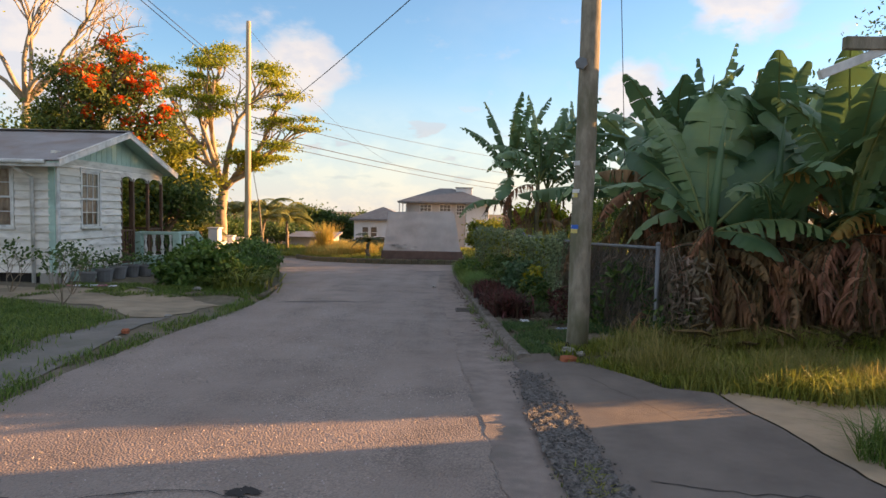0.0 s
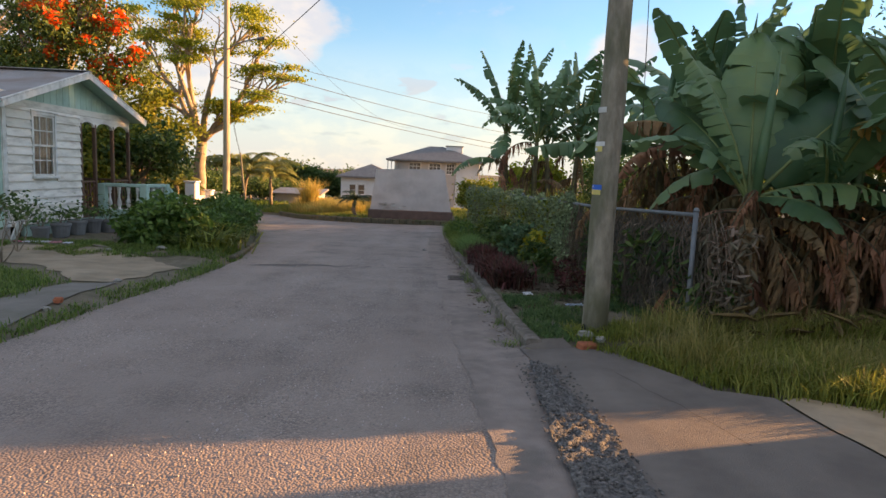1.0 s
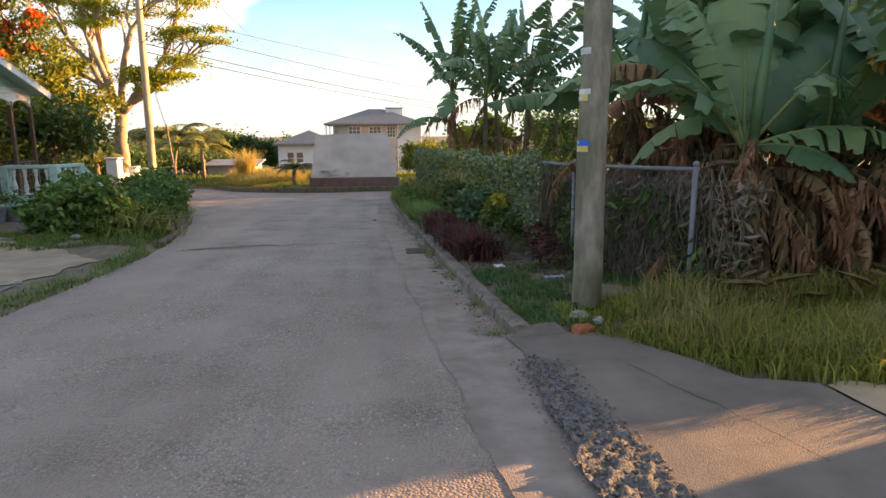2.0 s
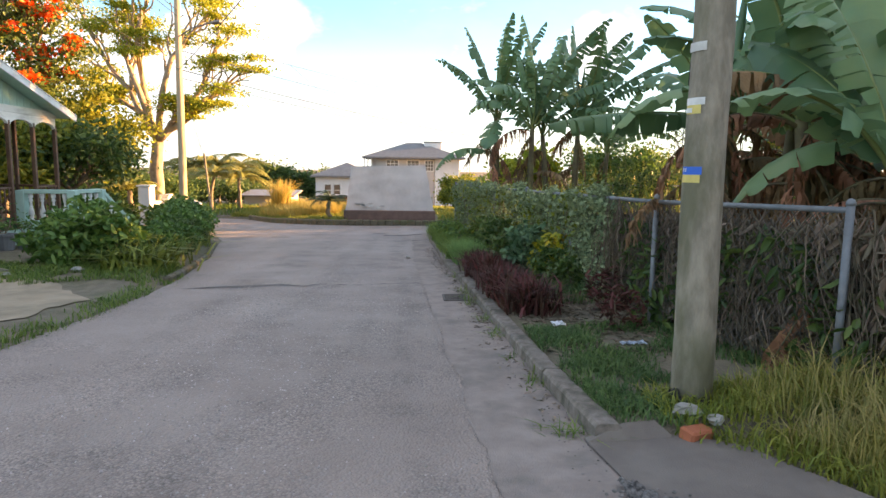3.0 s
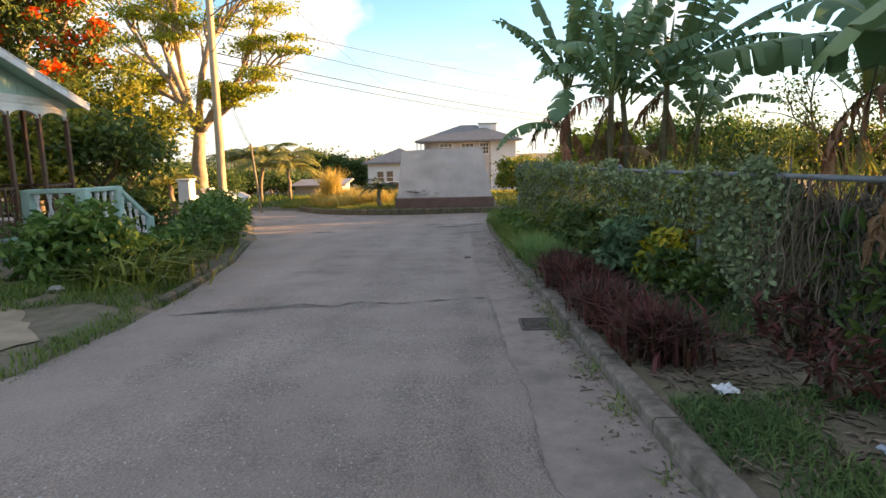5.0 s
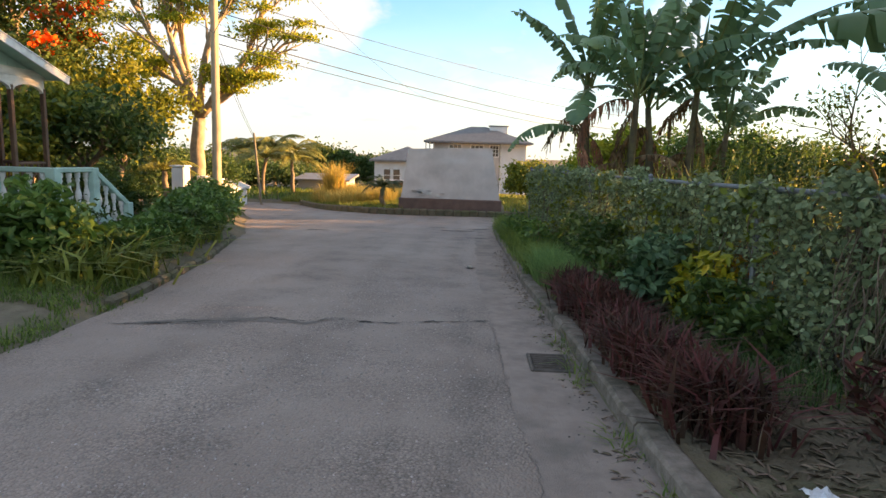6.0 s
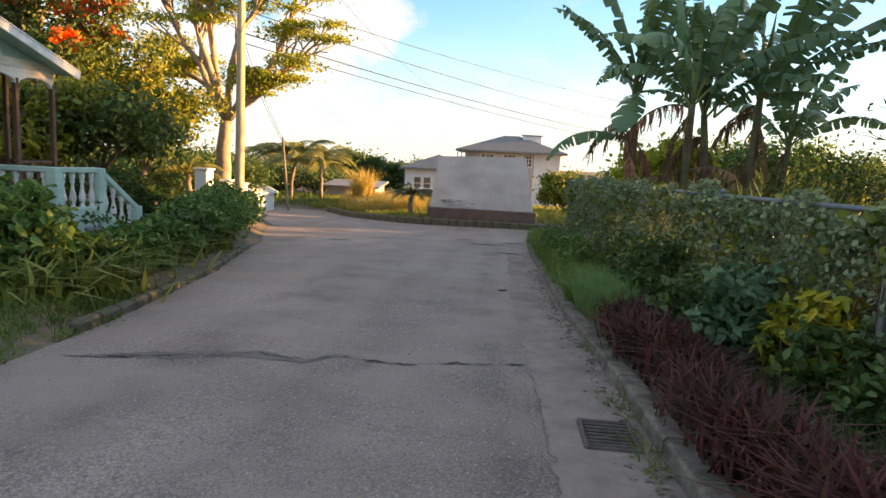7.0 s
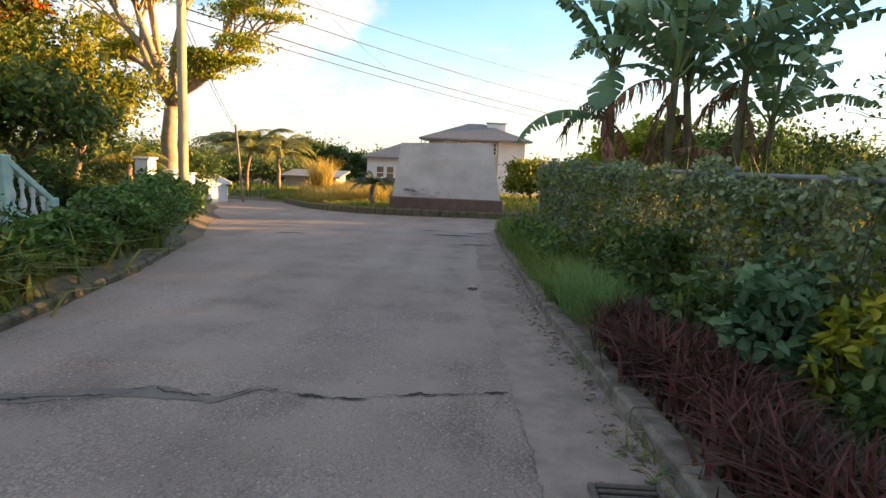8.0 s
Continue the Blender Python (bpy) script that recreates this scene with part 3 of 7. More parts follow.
def jag(y, s=1.0):
    return 0.05 * noise.noise(Vector((y * 1.7, s * 3.1, 0))) + 0.03 * noise.noise(Vector((y * 6.3, s * 7.7, 2.0)))


def road_surface(x, y):
    return road_z(y) + 0.012 * wobble(np.asarray(x), np.asarray(y), 0.55)


road = thing("road", ribbon("road", [*np.arange(-12, 27, 0.2), 27.0], lambda y: np.interp(y, LEFT_Y, LEFT_X) - 0.03 + jag(y, 1), lambda y: np.interp(y, RIGHT_Y, RIGHT_X) + (0.02 if y > 7.2 else 0.3 + jag(y, 2)), road_surface, M_ASPHALT, 24), "worn grey-brown asphalt road with exposed stone chippings", "road", kind="structure")
thing("road_junction", ribbon("road_junction", [*np.arange(-40, 30, 0.4), 30.0], lambda x: np.interp(x, NEAR_X, NEAR_Y), lambda x: np.interp(x, FAR_X, FAR_Y), road_surface, M_ASPHALT, 20, True), "worn asphalt where the road bends and meets a side road", "road", kind="structure")
JOINT_Y = [-4.0, 3.0, 4.3, 7.0, 8.3, 10.7, 12.4, 13.6, 17.1, 22, 26]
JOINT_X = [0.40, 0.38, 0.36, 0.25, 0.19, 0.12, 0.07, 0.02, -0.10, -0.1, 0.05]
thing("gutter", ribbon("gutter", np.arange(-3.9, 25.9, 0.05), lambda y: np.interp(y, JOINT_Y, JOINT_X) + jag(y, 3) + 0.03 * noise.noise(Vector((y * 9, 3, 1))) + 0.025 * noise.noise(Vector((y * 23, 3, 5))), lambda y: np.interp(y, RIGHT_Y, RIGHT_X) + 0.03 * smooth(6.8, 7.2, y), lambda x, y: road_surface(x, y) + 0.004 + 0.003 * noise.noise(Vector((x * 4, y * 4, 0))), M_GUTTER, 6), "pale worn concrete gutter strip beside the road", "gutter", kind="structure")


def crack_line(name, xs, yf, wf, z_add=0.009):
    g = Geo()
    top = [(x, yf(x) + wf(x), float(road_surface(x, yf(x))) + z_add) for x in xs]
    bot = [(x, yf(x) - wf(x), float(road_surface(x, yf(x))) + z_add) for x in xs]
    n = len(xs)
    g.add(top + bot, [(i, i + 1, n + i + 1, n + i) for i in range(n - 1)])
    return g


CRX, CRY = [-3.4, -2.78, -2.17, -1.75, -1.57, -1.05, -0.18, 0.1], [12.85, 13.06, 13.27, 13.2, 13.42, 13.36, 13.53, 13.56]
for x0_, x1_, dy in ((-3.35, -2.25, -0.04), (-2.3, -1.42, 0.03), (-1.5, -0.72, -0.02), (-0.78, 0.02, 0.03)):
    part("crack", crack_line("crack", np.arange(x0_, x1_, 0.022), lambda x: np.interp(x, CRX, CRY) + dy + 0.04 * noise.noise(Vector((x * 2.1, dy * 50, 0))) + 0.08 * noise.noise(Vector((x * 8, 4, 0))) + 0.04 * noise.noise(Vector((x * 31, 4, 1))), lambda x: max(0.0025, 0.010 * max(0.0, math.sin(math.pi * (x - x0_) / (x1_ - x0_))) ** 0.6 + 0.024 * noise.noise(Vector((x * 6, 9, dy * 30))) + 0.010 * noise.noise(Vector((x * 31, 2, 0))))), M_CRACK, road, "dark broken crack across the asphalt")
part("dirt_band", crack_line("dirt_band", np.arange(-3.5, -1.5, 0.02), lambda x: np.interp(x, CRX, CRY) - 0.01 + 0.05 * noise.noise(Vector((x * 3.1, 2, 0))), lambda x: max(0.006, (0.075 + 0.07 * noise.noise(Vector((x * 4, 7, 0))) + 0.03 * noise.noise(Vector((x * 19, 7, 2)))) * min(1.0, (x + 3.5) * 2, max(0.0, -1.5 - x) * 2)), 0.006), M_SILT_DARK, road, "dark silt caught along the crack")
part("crack", crack_line("crack", np.arange(-2.8, -0.6, 0.04), lambda x: 3.45 + 0.25 * noise.noise(Vector((x * 1.1, 5, 0))) + 0.04 * noise.noise(Vector((x * 9, 6, 0))), lambda x: 0.004 + 0.008 * abs(noise.noise(Vector((x * 5, 2, 0))))), M_CRACK, road)
for cx, cy, rx_, ry_ in ((-1.08, 3.57, 0.10, 0.05), (-4.2, 23.4, 0.28, 0.10), (-0.63, 24.6, 0.5, 0.12), (-0.2, 17.4, 0.07, 0.05), (0.0, 25.5, 0.35, 0.08), (-1.2, 26.0, 0.3, 0.06), (-0.1, 22.6, 0.4, 0.05)):
    g = Geo()
    ring = [(cx + rx_ * (1 + 0.8 * noise.noise(Vector((a * 2.6, cx, cy)))) * math.cos(a), cy + ry_ * (1 + 0.9 * noise.noise(Vector((a * 2.2, cy, cx)))) * math.sin(a)) for a in np.linspace(0, 6.0, 26)]
    g.add([(x, y, float(road_surface(x, y)) + 0.008) for x, y in ring], [tuple(range(len(ring)))])
    part("pothole", g, M_CRACK, road, "shallow dark hole in the asphalt", fix=False)


seam_y = np.arange(2.0, 17.0, 0.03)
for a_, b_ in ((2.0, 4.6), (5.9, 7.4), (9.0, 10.6), (11.2, 13.4)):
    ys_ = [y for y in seam_y if a_ <= y < b_]
    g = Geo()
    for y in ys_:
        x = float(np.interp(y, JOINT_Y, JOINT_X)) + jag(y, 3) + 0.03 * noise.noise(Vector((y * 9, 3, 1))) + 0.025 * noise.noise(Vector((y * 23, 3, 5))) - 0.004
        w = max(0.0008, 0.002 + 0.007 * noise.noise(Vector((y * 5, 8, 0))))
        z = float(road_surface(x, y)) + 0.010
        g.v += [(x - w, y, z), (x + w * 0.6, y, z)]
    g.f = [(2 * i, 2 * i + 1, 2 * i + 3, 2 * i + 2) for i in range(len(ys_) - 1)]
    part("seam", g, M_SILT_DARK, road, "dark seam between asphalt and gutter", fix=False)


def flat_patch(name, outline, zfun, mat, label, category, step=0.15, edge=0.04):
    """A patch of ground with a ragged outline, laid on the ground."""
    pts = []
    n = len(outline)
    for i in range(n):
        a, b = Vector((*outline[i], 0)), Vector((*outline[(i + 1) % n], 0))
        k = max(1, int((b - a).length / step))
        for j in range(k):
            p = a.lerp(b, j / k)
            pts.append((p.x + edge * noise.noise(Vector((p.x * 3, p.y * 3, 1))), p.y + edge * noise.noise(Vector((p.x * 3, p.y * 3, 7)))))
    bm = bmesh.new()
    bm.faces.new([bm.verts.new((x, y, 0)) for x, y in pts])
    bmesh.ops.triangulate(bm, faces=bm.faces)
    lo, hi = [min(p[k] for p in pts) for k in (0, 1)], [max(p[k] for p in pts) for k in (0, 1)]
    for k, axis in ((0, (1, 0, 0)), (1, (0, 1, 0))):
        v = lo[k] + 0.25
        while v < hi[k]:
            co = (v, 0, 0) if k == 0 else (0, v, 0)
            bmesh.ops.bisect_plane(bm, geom=bm.verts[:] + bm.edges[:] + bm.faces[:], plane_co=co, plane_no=axis)
            v += 0.25
    for v in bm.verts:
        v.co.z = float(zfun(v.co.x, v.co.y))
    me = bpy.data.meshes.new(name)
    bm.to_mesh(me)
    bm.free()
    me.materials.append(mat)
    return thing(name, me, label, category, kind="structure")


over = lambda h: (lambda x, y: np.maximum(ground_z(x, y), road_z(y)) + h)
flat_patch("driveway", [(0.86, 7.28), (1.25, 7.32), (1.71, 7.05), (1.99, 6.53), (2.16, 6.05), (2.55, 5.93), (2.58, 4.6), (2.62, -4), (0.95, -4), (1.0, 3.0), (1.0, 6.0), (0.90, 6.6)], lambda x, y: over(0.0)(x, y) + 0.014 + 0.016 * min(1.0, max(0.0, (x - 0.95) / 0.35)), M_APRON, "smooth dark concrete driveway beside the road", "driveway")
flat_patch("sandy_slab", [(2.59, 5.9), (2.77, 5.95), (3.2, 5.75), (3.5, 5.5), (4.6, 5.6), (7.5, 5.8), (7.5, -4), (2.65, -4), (2.61, 4.6)], over(0.025), M_SLAB, "sandy worn slab beside the dark driveway", "slab")
flat_patch("path", [(-3.95, 5.3), (-4.7, 6.6), (-4.95, 8.0), (-4.8, 9.7), (-4.25, 9.8), (-4.2, 8.3), (-3.95, 6.9), (-3.8, 5.6)][::-1], over(0.012), M_PATH, "narrow worn concrete path along the lawn", "path")
flat_patch("path_end", [(-3.85, 5.2), (-4.7, 6.5), (-6.2, 4.0), (-6.0, -2), (-4.2, -2)][::-1], over(0.010), M_PATH, "worn concrete path along the lawn", "path")
flat_patch("yard", [(-4.15, 11.7), (-4.3, 9.9), (-4.9, 9.9), (-6.2, 11.3), (-8.2, 12.3), (-12.0, 12.9), (-12.0, 14.0), (-8.2, 13.6), (-6.8, 13.9), (-5.2, 12.9)][::-1], over(0.012), M_SAND, "bare sandy yard in front of the house", "yard", edge=0.12)

for pts_ in (((1.25, 3.75), (1.7, 3.6), (2.2, 3.55), (2.6, 3.4)), ((1.5, 6.4), (1.75, 5.6), (1.9, 4.9))):
    g = Geo()
    path_ = [Vector((x, y, 0)).lerp(Vector((x2, y2, 0)), k / 12) for (x, y), (x2, y2) in zip(pts_[:-1], pts_[1:]) for k in range(12)]
    for i, p in enumerate(path_):
        q = Vector((p.x + 0.03 * noise.noise(Vector((i * 0.4, 2, 0))), p.y + 0.04 * noise.noise(Vector((i * 0.4, 7, 0))), 0))
        w = 0.004 + 0.004 * abs(noise.noise(Vector((i * 0.7, 3, 0))))
        zc = float(over(0.034)(q.x, q.y))
        g.v += [(q.x, q.y - w, zc), (q.x + w * 0.5, q.y + w, zc)]
    g.f = [(2 * i, 2 * i + 2, 2 * i + 3, 2 * i + 1) for i in range(len(path_) - 1)]
    part("crack", g, M_CRACK, bpy.data.objects["driveway"], fix=False)

# rough broken strip where the road meets the driveway
thing("broken_strip", ribbon("broken_strip", np.arange(-3, 6.75, 0.03), lambda y: np.interp(y, [-3, 3.7, 4.3, 5.0, 5.8, 6.75], [0.70, 0.71, 0.71, 0.73, 0.75, 0.84]) + jag(y, 4), lambda y: np.interp(y, [-3, 3.8, 4.3, 5.0, 5.6, 6.5, 6.75], [1.06, 1.08, 1.10, 1.09, 1.04, 1.0, 0.94]) + jag(y, 5), lambda x, y: road_surface(x, y) + 0.040 + 0.030 * noise.noise(Vector((x * 14, y * 14, 0))) + 0.03 * noise.noise(Vector((x * 34, y * 34, 3))), M_RUBBLE, 18), "strip of broken dark asphalt with loose stones", "road edge", kind="structure")

# kerb, cast in lengths
K_Y = [7.25, 8.4, 9.6, 10.8, 12.0, 13.2, 14.4, 15.7, 17.0, 18.4, 19.8, 21.4, 23.0, 24.6]
kerb = thing("kerb", None, "weathered concrete kerb with broken edges beside the verge", "kerb", kind="structure")
for a, b in zip(K_Y[:-1], K_Y[1:]):
    g = Geo()
    n = 9
    for i in range(n + 1):
        y = a + 0.012 + (b - a - 0.024) * i / n
        x0 = float(np.interp(y, RIGHT_Y, RIGHT_X)) + 0.012 * noise.noise(Vector((y * 5, 3, 0)))
        zt = float(road_z(y)) + 0.105 + 0.015 * noise.noise(Vector((y * 4, 1, 0)))
        zb = zt - 0.3
        r = 0.02 + 0.02 * abs(noise.noise(Vector((y * 7, 5, 0))))
        g.v += [(x0, y, zb), (x0 + 0.005, y, zt - r), (x0 + r, y, zt), (x0 + 0.14, y, zt), (x0 + 0.16, y, zt - 0.015), (x0 + 0.16, y, zb)]
    for i in range(n):
        for j in range(5):
            g.f.append((i * 6 + j, i * 6 + j + 1, i * 6 + j + 7, i * 6 + j + 6))
    g.f += [tuple(range(6)), tuple(n * 6 + j for j in range(6))]
    part("kerb_length", g, M_KERB, kerb)

# low earth-retaining edge on the far bend and beside the bushes
edge_l = Geo()
for y0, y1 in ((13.5, 15.6), (15.7, 17.8), (17.9, 20.4)):
    for i in range(6):
        ya, yb = y0 + (y1 - y0) * i / 6, y0 + (y1 - y0) * (i + 1) / 6
        xa, xb = [float(np.interp(v, LEFT_Y, LEFT_X)) - 0.10 for v in (ya, yb)]
        edge_l.bar((xa, ya, float(road_z(ya)) + 0.02), (xb, yb, float(road_z(yb)) + 0.02), 0.12, 0.14 + 0.04 * random.random(), 0.03)
thing("garden_edging", edge_l.mesh("garden_edging", M_EDGE), "low mossy concrete edging along the flower bed", "kerb", kind="structure")
island_edge = Geo()
for i in range(40):
    xa, xb = -10 + i * 0.36, -10 + (i + 1) * 0.36
    ya, yb = [float(np.interp(v, FAR_X, FAR_Y)) for v in (xa, xb)]
    island_edge.bar((xa, ya + 0.05, float(road_z(ya)) + 0.06), (xb, yb + 0.05, float(road_z(yb)) + 0.06), 0.2, 0.40 + 0.05 * random.random(), 0.05)
thing("island_kerb", island_edge.mesh("island_kerb", M_EDGE), "dark stained low kerb round the grassy corner", "kerb", kind="structure")

# drain cover in the gutter
drain = thing("drain_cover", None, "rusted iron drain cover set in the gutter", "drain")
DX, DY = 0.44, 12.22
dz = float(road_surface(DX, DY)) + 0.012
part("frame", Geo().box((DX - 0.15, DY, dz), (0.03, 0.42, 0.03)).box((DX + 0.15, DY, dz), (0.03, 0.42, 0.03)).box((DX, DY - 0.195, dz), (0.28, 0.03, 0.028)).box((DX, DY + 0.195, dz), (0.28, 0.03, 0.028)), M_IRON, drain)
for i in range(7):
    part("grate_bar", Geo().box((DX, DY - 0.15 + i * 0.05, dz), (0.27, 0.022, 0.02)), M_IRON, drain)

# ---- the concrete slab wall on the corner ----
slab_wall = thing("corner_wall", None, "tall grey cement-rendered wall with sloping sides on a plinth", "wall")
WB = gz(-1, 35.5) - 0.3
prof = [(-3.32, -0.68), (-3.02, 1.47), (0.58, 1.58), (1.02, -0.62)]
g = Geo()
for k, yy in enumerate((34.75, 35.05)):
    nseg = 24
    rows_ = []
    for j in range(nseg + 1):
        v = j / nseg
        for i in range(nseg + 1):
            u = i / nseg
            xl, xr = -3.32 + 0.30 * v, 1.02 - 0.44 * v
            zt = 1.47 + 0.11 * u
            g.v.append((xl + (xr - xl) * u + 0.02 * noise.noise(Vector((u * 9, v * 9, k))), yy + (0.03 * noise.noise(Vector((u * 5, v * 5, 4))) if k == 0 else 0), -0.68 + (zt + 0.68) * v + 0.015 * noise.noise(Vector((u * 14, v * 3, 2)))))
    off = k * (nseg + 1) ** 2
    for j in range(nseg):
        for i in range(nseg):
            a = off + j * (nseg + 1) + i
            g.f.append((a, a + 1, a + nseg + 2, a + nseg + 1))
m_ = nseg + 1
for i in range(nseg):
    g.f.append((nseg * m_ + i, nseg * m_ + i + 1, m_ * m_ + nseg * m_ + i + 1, m_ * m_ + nseg * m_ + i))
    g.f.append((i * m_, (i + 1) * m_, m_ * m_ + (i + 1) * m_, m_ * m_ + i * m_))
    g.f.append((i * m_ + nseg, (i + 1) * m_ + nseg, m_ * m_ + (i + 1) * m_ + nseg, m_ * m_ + i * m_ + nseg))
part("wall_slab", g, M_RENDER, slab_wall)
rw = random.Random(14)
for i in range(11):
    px_, pz_ = -2.9 + rw.uniform(0, 1.6), -0.58 + rw.uniform(0, 0.28)
    ring = [(px_ + rw.uniform(0.06, 0.2) * math.cos(a), 34.70, pz_ + rw.uniform(0.02, 0.06) * math.sin(a)) for a in np.arange(0, 6.28, 0.7)]
    g = Geo().add(ring + [(x, 34.78, z) for x, y, z in ring], [tuple(range(9))] + [(k, (k + 1) % 9, 9 + (k + 1) % 9, 9 + k) for k in range(9)])
    part("flaking_render", g, M_TRIM if i % 2 else M_FARGREY, slab_wall, "pale flaking patch of render")
part("plinth", Geo().box((-1.15, 34.85, (-0.66 + WB) / 2), (4.5, 0.5, -0.66 - WB), None, 0.03), M_PLINTH, slab_wall, "red-brown painted plinth with worn edge")

# ---- poles and cables ----


def pole(name, base, top, r0, r1, mat, label):
    ob = thing(name, None, label, "utility pole")
    b, t = Vector(base), Vector(top)
    n = 14
    path = [b.lerp(t, i / n) + Vector((0.02 * noise.noise(Vector((i * 0.6, 1, 0))), 0.02 * noise.noise(Vector((i * 0.6, 5, 0))), 0)) for i in range(n + 1)]
    part("shaft", Geo().tube(path, [r0 + (r1 - r0) * i / n for i in range(n + 1)], 20), mat, ob, smooth=True)
    return ob


def at_on_pole(z, base, top):
    b, t = Vector(base), Vector(top)
    return b.lerp(t, (z - b.z) / (t.z - b.z))


P1B, P1T = (1.66, 7.72, -0.35), (1.90, 8.30, 8.6)
near_pole = pole("utility_pole", P1B, P1T, 0.132, 0.105, M_POLE, "thick weathered grey wooden utility pole on the verge")


def wrap_tag(z, h, mat, a0, a1, name, label, r=0.1335):
    c = at_on_pole(z, P1B, P1T)
    rr = r - 0.027 * (z + 0.35) / 8.95 + 0.002
    g = Geo()
    k = 6
    for i in range(k + 1):
        a = radians(a0 + (a1 - a0) * i / k)
        for dz_ in (-h / 2, h / 2):
            g.v.append((c.x + rr * math.cos(a), c.y + rr * math.sin(a), z + dz_))
            g.v.append((c.x + (rr + 0.003) * math.cos(a), c.y + (rr + 0.003) * math.sin(a), z + dz_))
    for i in range(k):
        o = i * 4
        for q in ((0, 2, 6, 4), (1, 5, 7, 3), (2, 3, 7, 6), (0, 4, 5, 1)):
            g.f.append(tuple(o + j for j in q))
    g.f += [(0, 1, 3, 2), (k * 4, k * 4 + 2, k * 4 + 3, k * 4 + 1)]
    return part(name, g, mat, near_pole, label)


wrap_tag(2.13, 0.055, M_TRIM, 172, 232, "tag", "blank white metal tag nailed to the pole")
wrap_tag(1.74, 0.055, M_YELLOW, 174, 226, "label_lower", "yellow lower half of a notice")
wrap_tag(1.79, 0.045, M_TRIM, 172, 236, "label_upper", "white notice on the pole")
wrap_tag(1.355, 0.05, M_BLUE, 172, 238, "sticker_upper", "blue upper half of a sticker")
wrap_tag(1.305, 0.05, M_YELLOW, 172, 234, "sticker_lower", "yellow and white lower half of a sticker")
for i in range(3):
    wrap_tag(1.36, 0.022, M_TRIM, 176 + i * 6, 179 + i * 6, "writing_bar", "unreadable white writing")
wrap_tag(1.735, 0.03, M_TRIM, 174, 200, "label_strip", "white corner of a notice", 0.1365)
g = Geo()
ring_ = np.linspace(0, 2 * math.pi, 25)[:-1]
c = at_on_pole(-0.2, P1B, P1T)
zg = gz(c.x, c.y)
for k_ in range(3):
    for a in ring_:
        zz = zg - 0.08 if k_ == 0 else zg + (0.06 + 0.16 * noise.noise(Vector((a * 1.3, 3, 0))) + 0.07 * noise.noise(Vector((a * 5.1, 8, 0)))) * (0.55 if k_ == 1 else 1.0)
        rr = 0.138 if k_ < 2 else 0.1335
        g.v.append((c.x + rr * math.cos(a), c.y + rr * math.sin(a), zz))
for k_ in range(2):
    for i in range(24):
        g.f.append((k_ * 24 + i, k_ * 24 + (i + 1) % 24, (k_ + 1) * 24 + (i + 1) % 24, (k_ + 1) * 24 + i))
part("rotten_foot", g, M_CRACK, near_pole, "dark rotten wood at the pole's foot")
c = at_on_pole(3.33, P1B, P1T)
part("meter_plate", Geo().tube([(c.x - 0.12, c.y - 0.10, c.z), (c.x - 0.125, c.y - 0.155, c.z)], 0.075, 6).box((c.x - 0.08, c.y - 0.08, c.z), (0.1, 0.05, 0.04)), M_STEEL, near_pole, "six-sided grey metal plate on a bracket")

P2B, P2T = (-8.72, 28.0, -1.25), (-8.7, 28.05, 9.7)
far_pole = pole("utility_pole", P2B, P2T, 0.155, 0.10, M_POLE_PALE, "tall pale wooden utility pole among the roadside bushes")
lamp_arm = Geo().tube([(-8.7, 28.0, 6.05), (-8.0, 27.4, 6.25), (-7.1, 26.7, 6.3)], 0.025, 8)
part("lamp_arm", lamp_arm, M_STEEL, far_pole)
part("lamp_head", Geo().box((-6.85, 26.5, 6.28), (0.5, 0.2, 0.1), Matrix.Rotation(radians(-38), 3, "Z"), 0.04), M_STEEL, far_pole, "grey street lamp head")
small_pole = pole("utility_pole", (-11.95, 41.9, -2.1), (-12.35, 41.9, 2.15), 0.075, 0.055, M_POLE, "thin wooden pole leaning at the road bend")


def cable(a, b, sag, r=0.012):
    a, b = Vector(a), Vector(b)
    n = 24
    pts = []
    for i in range(n + 1):
        u = i / n
        p = a.lerp(b, u)
        p.z -= sag * 4 * u * (1 - u)
        pts.append(p)
    g = Geo().tube(pts, r, 5)
    return thing("overhead_cable", g.mesh("overhead_cable", M_WIRE, True), "thin black overhead cable between poles", "cable", "overhead cables")


cable((-8.7, 28.0, 4.9), (1.80, 7.8, 6.1), 0.22, 0.0109)
cable((-8.7, 28.0, 7.0), (-7.4, -12, 9.0), 0.3)
cable((-8.7, 28.0, 6.8), (-7.0, -12, 8.9), 0.4)
cable((-8.7, 28.0, 9.4), (-2.0, 62, 5.5), 1.6, 0.0082)
cable((-8.7, 28.0, 5.6), (22.0, 72, 5.6), 1.1, 0.0150)
cable((-8.7, 28.0, 4.9), (22.0, 72, 4.0), 0.9, 0.0190)
cable((-8.7, 28.0, 4.6), (22.0, 72, 3.3), 0.8, 0.0150)
cable((-8.7, 28.0, 6.1), (22.0, 72, 7.0), 0.9, 0.0122)
cable((-8.7, 28.0, 4.6), (-12.32, 41.9, 1.85), 0.25, 0.0095)
cable((-8.7, 28.0, 4.9), (-12.33, 41.9, 2.02), 0.25, 0.0095)
cable((-8.7, 28.0, 4.9), (-4.1, -8.0, 4.95), 0.1, 0.0082)
cable((1.85, 7.8, 8.3), (3.6, 12.5, 1.6), 0.0, 0.0068)

# ---- the wooden house ----
HX, HY0, HY1, HYP, FLOOR, EAVE_Z, PEAK_Z, HLEFT = -8.92, 14.56, 20.0, 17.43, 0.02, 2.50, 3.46, -16.5
house = thing("wooden_house", None, "white clapboard cottage with mint gable, porch and corrugated roof", "house")


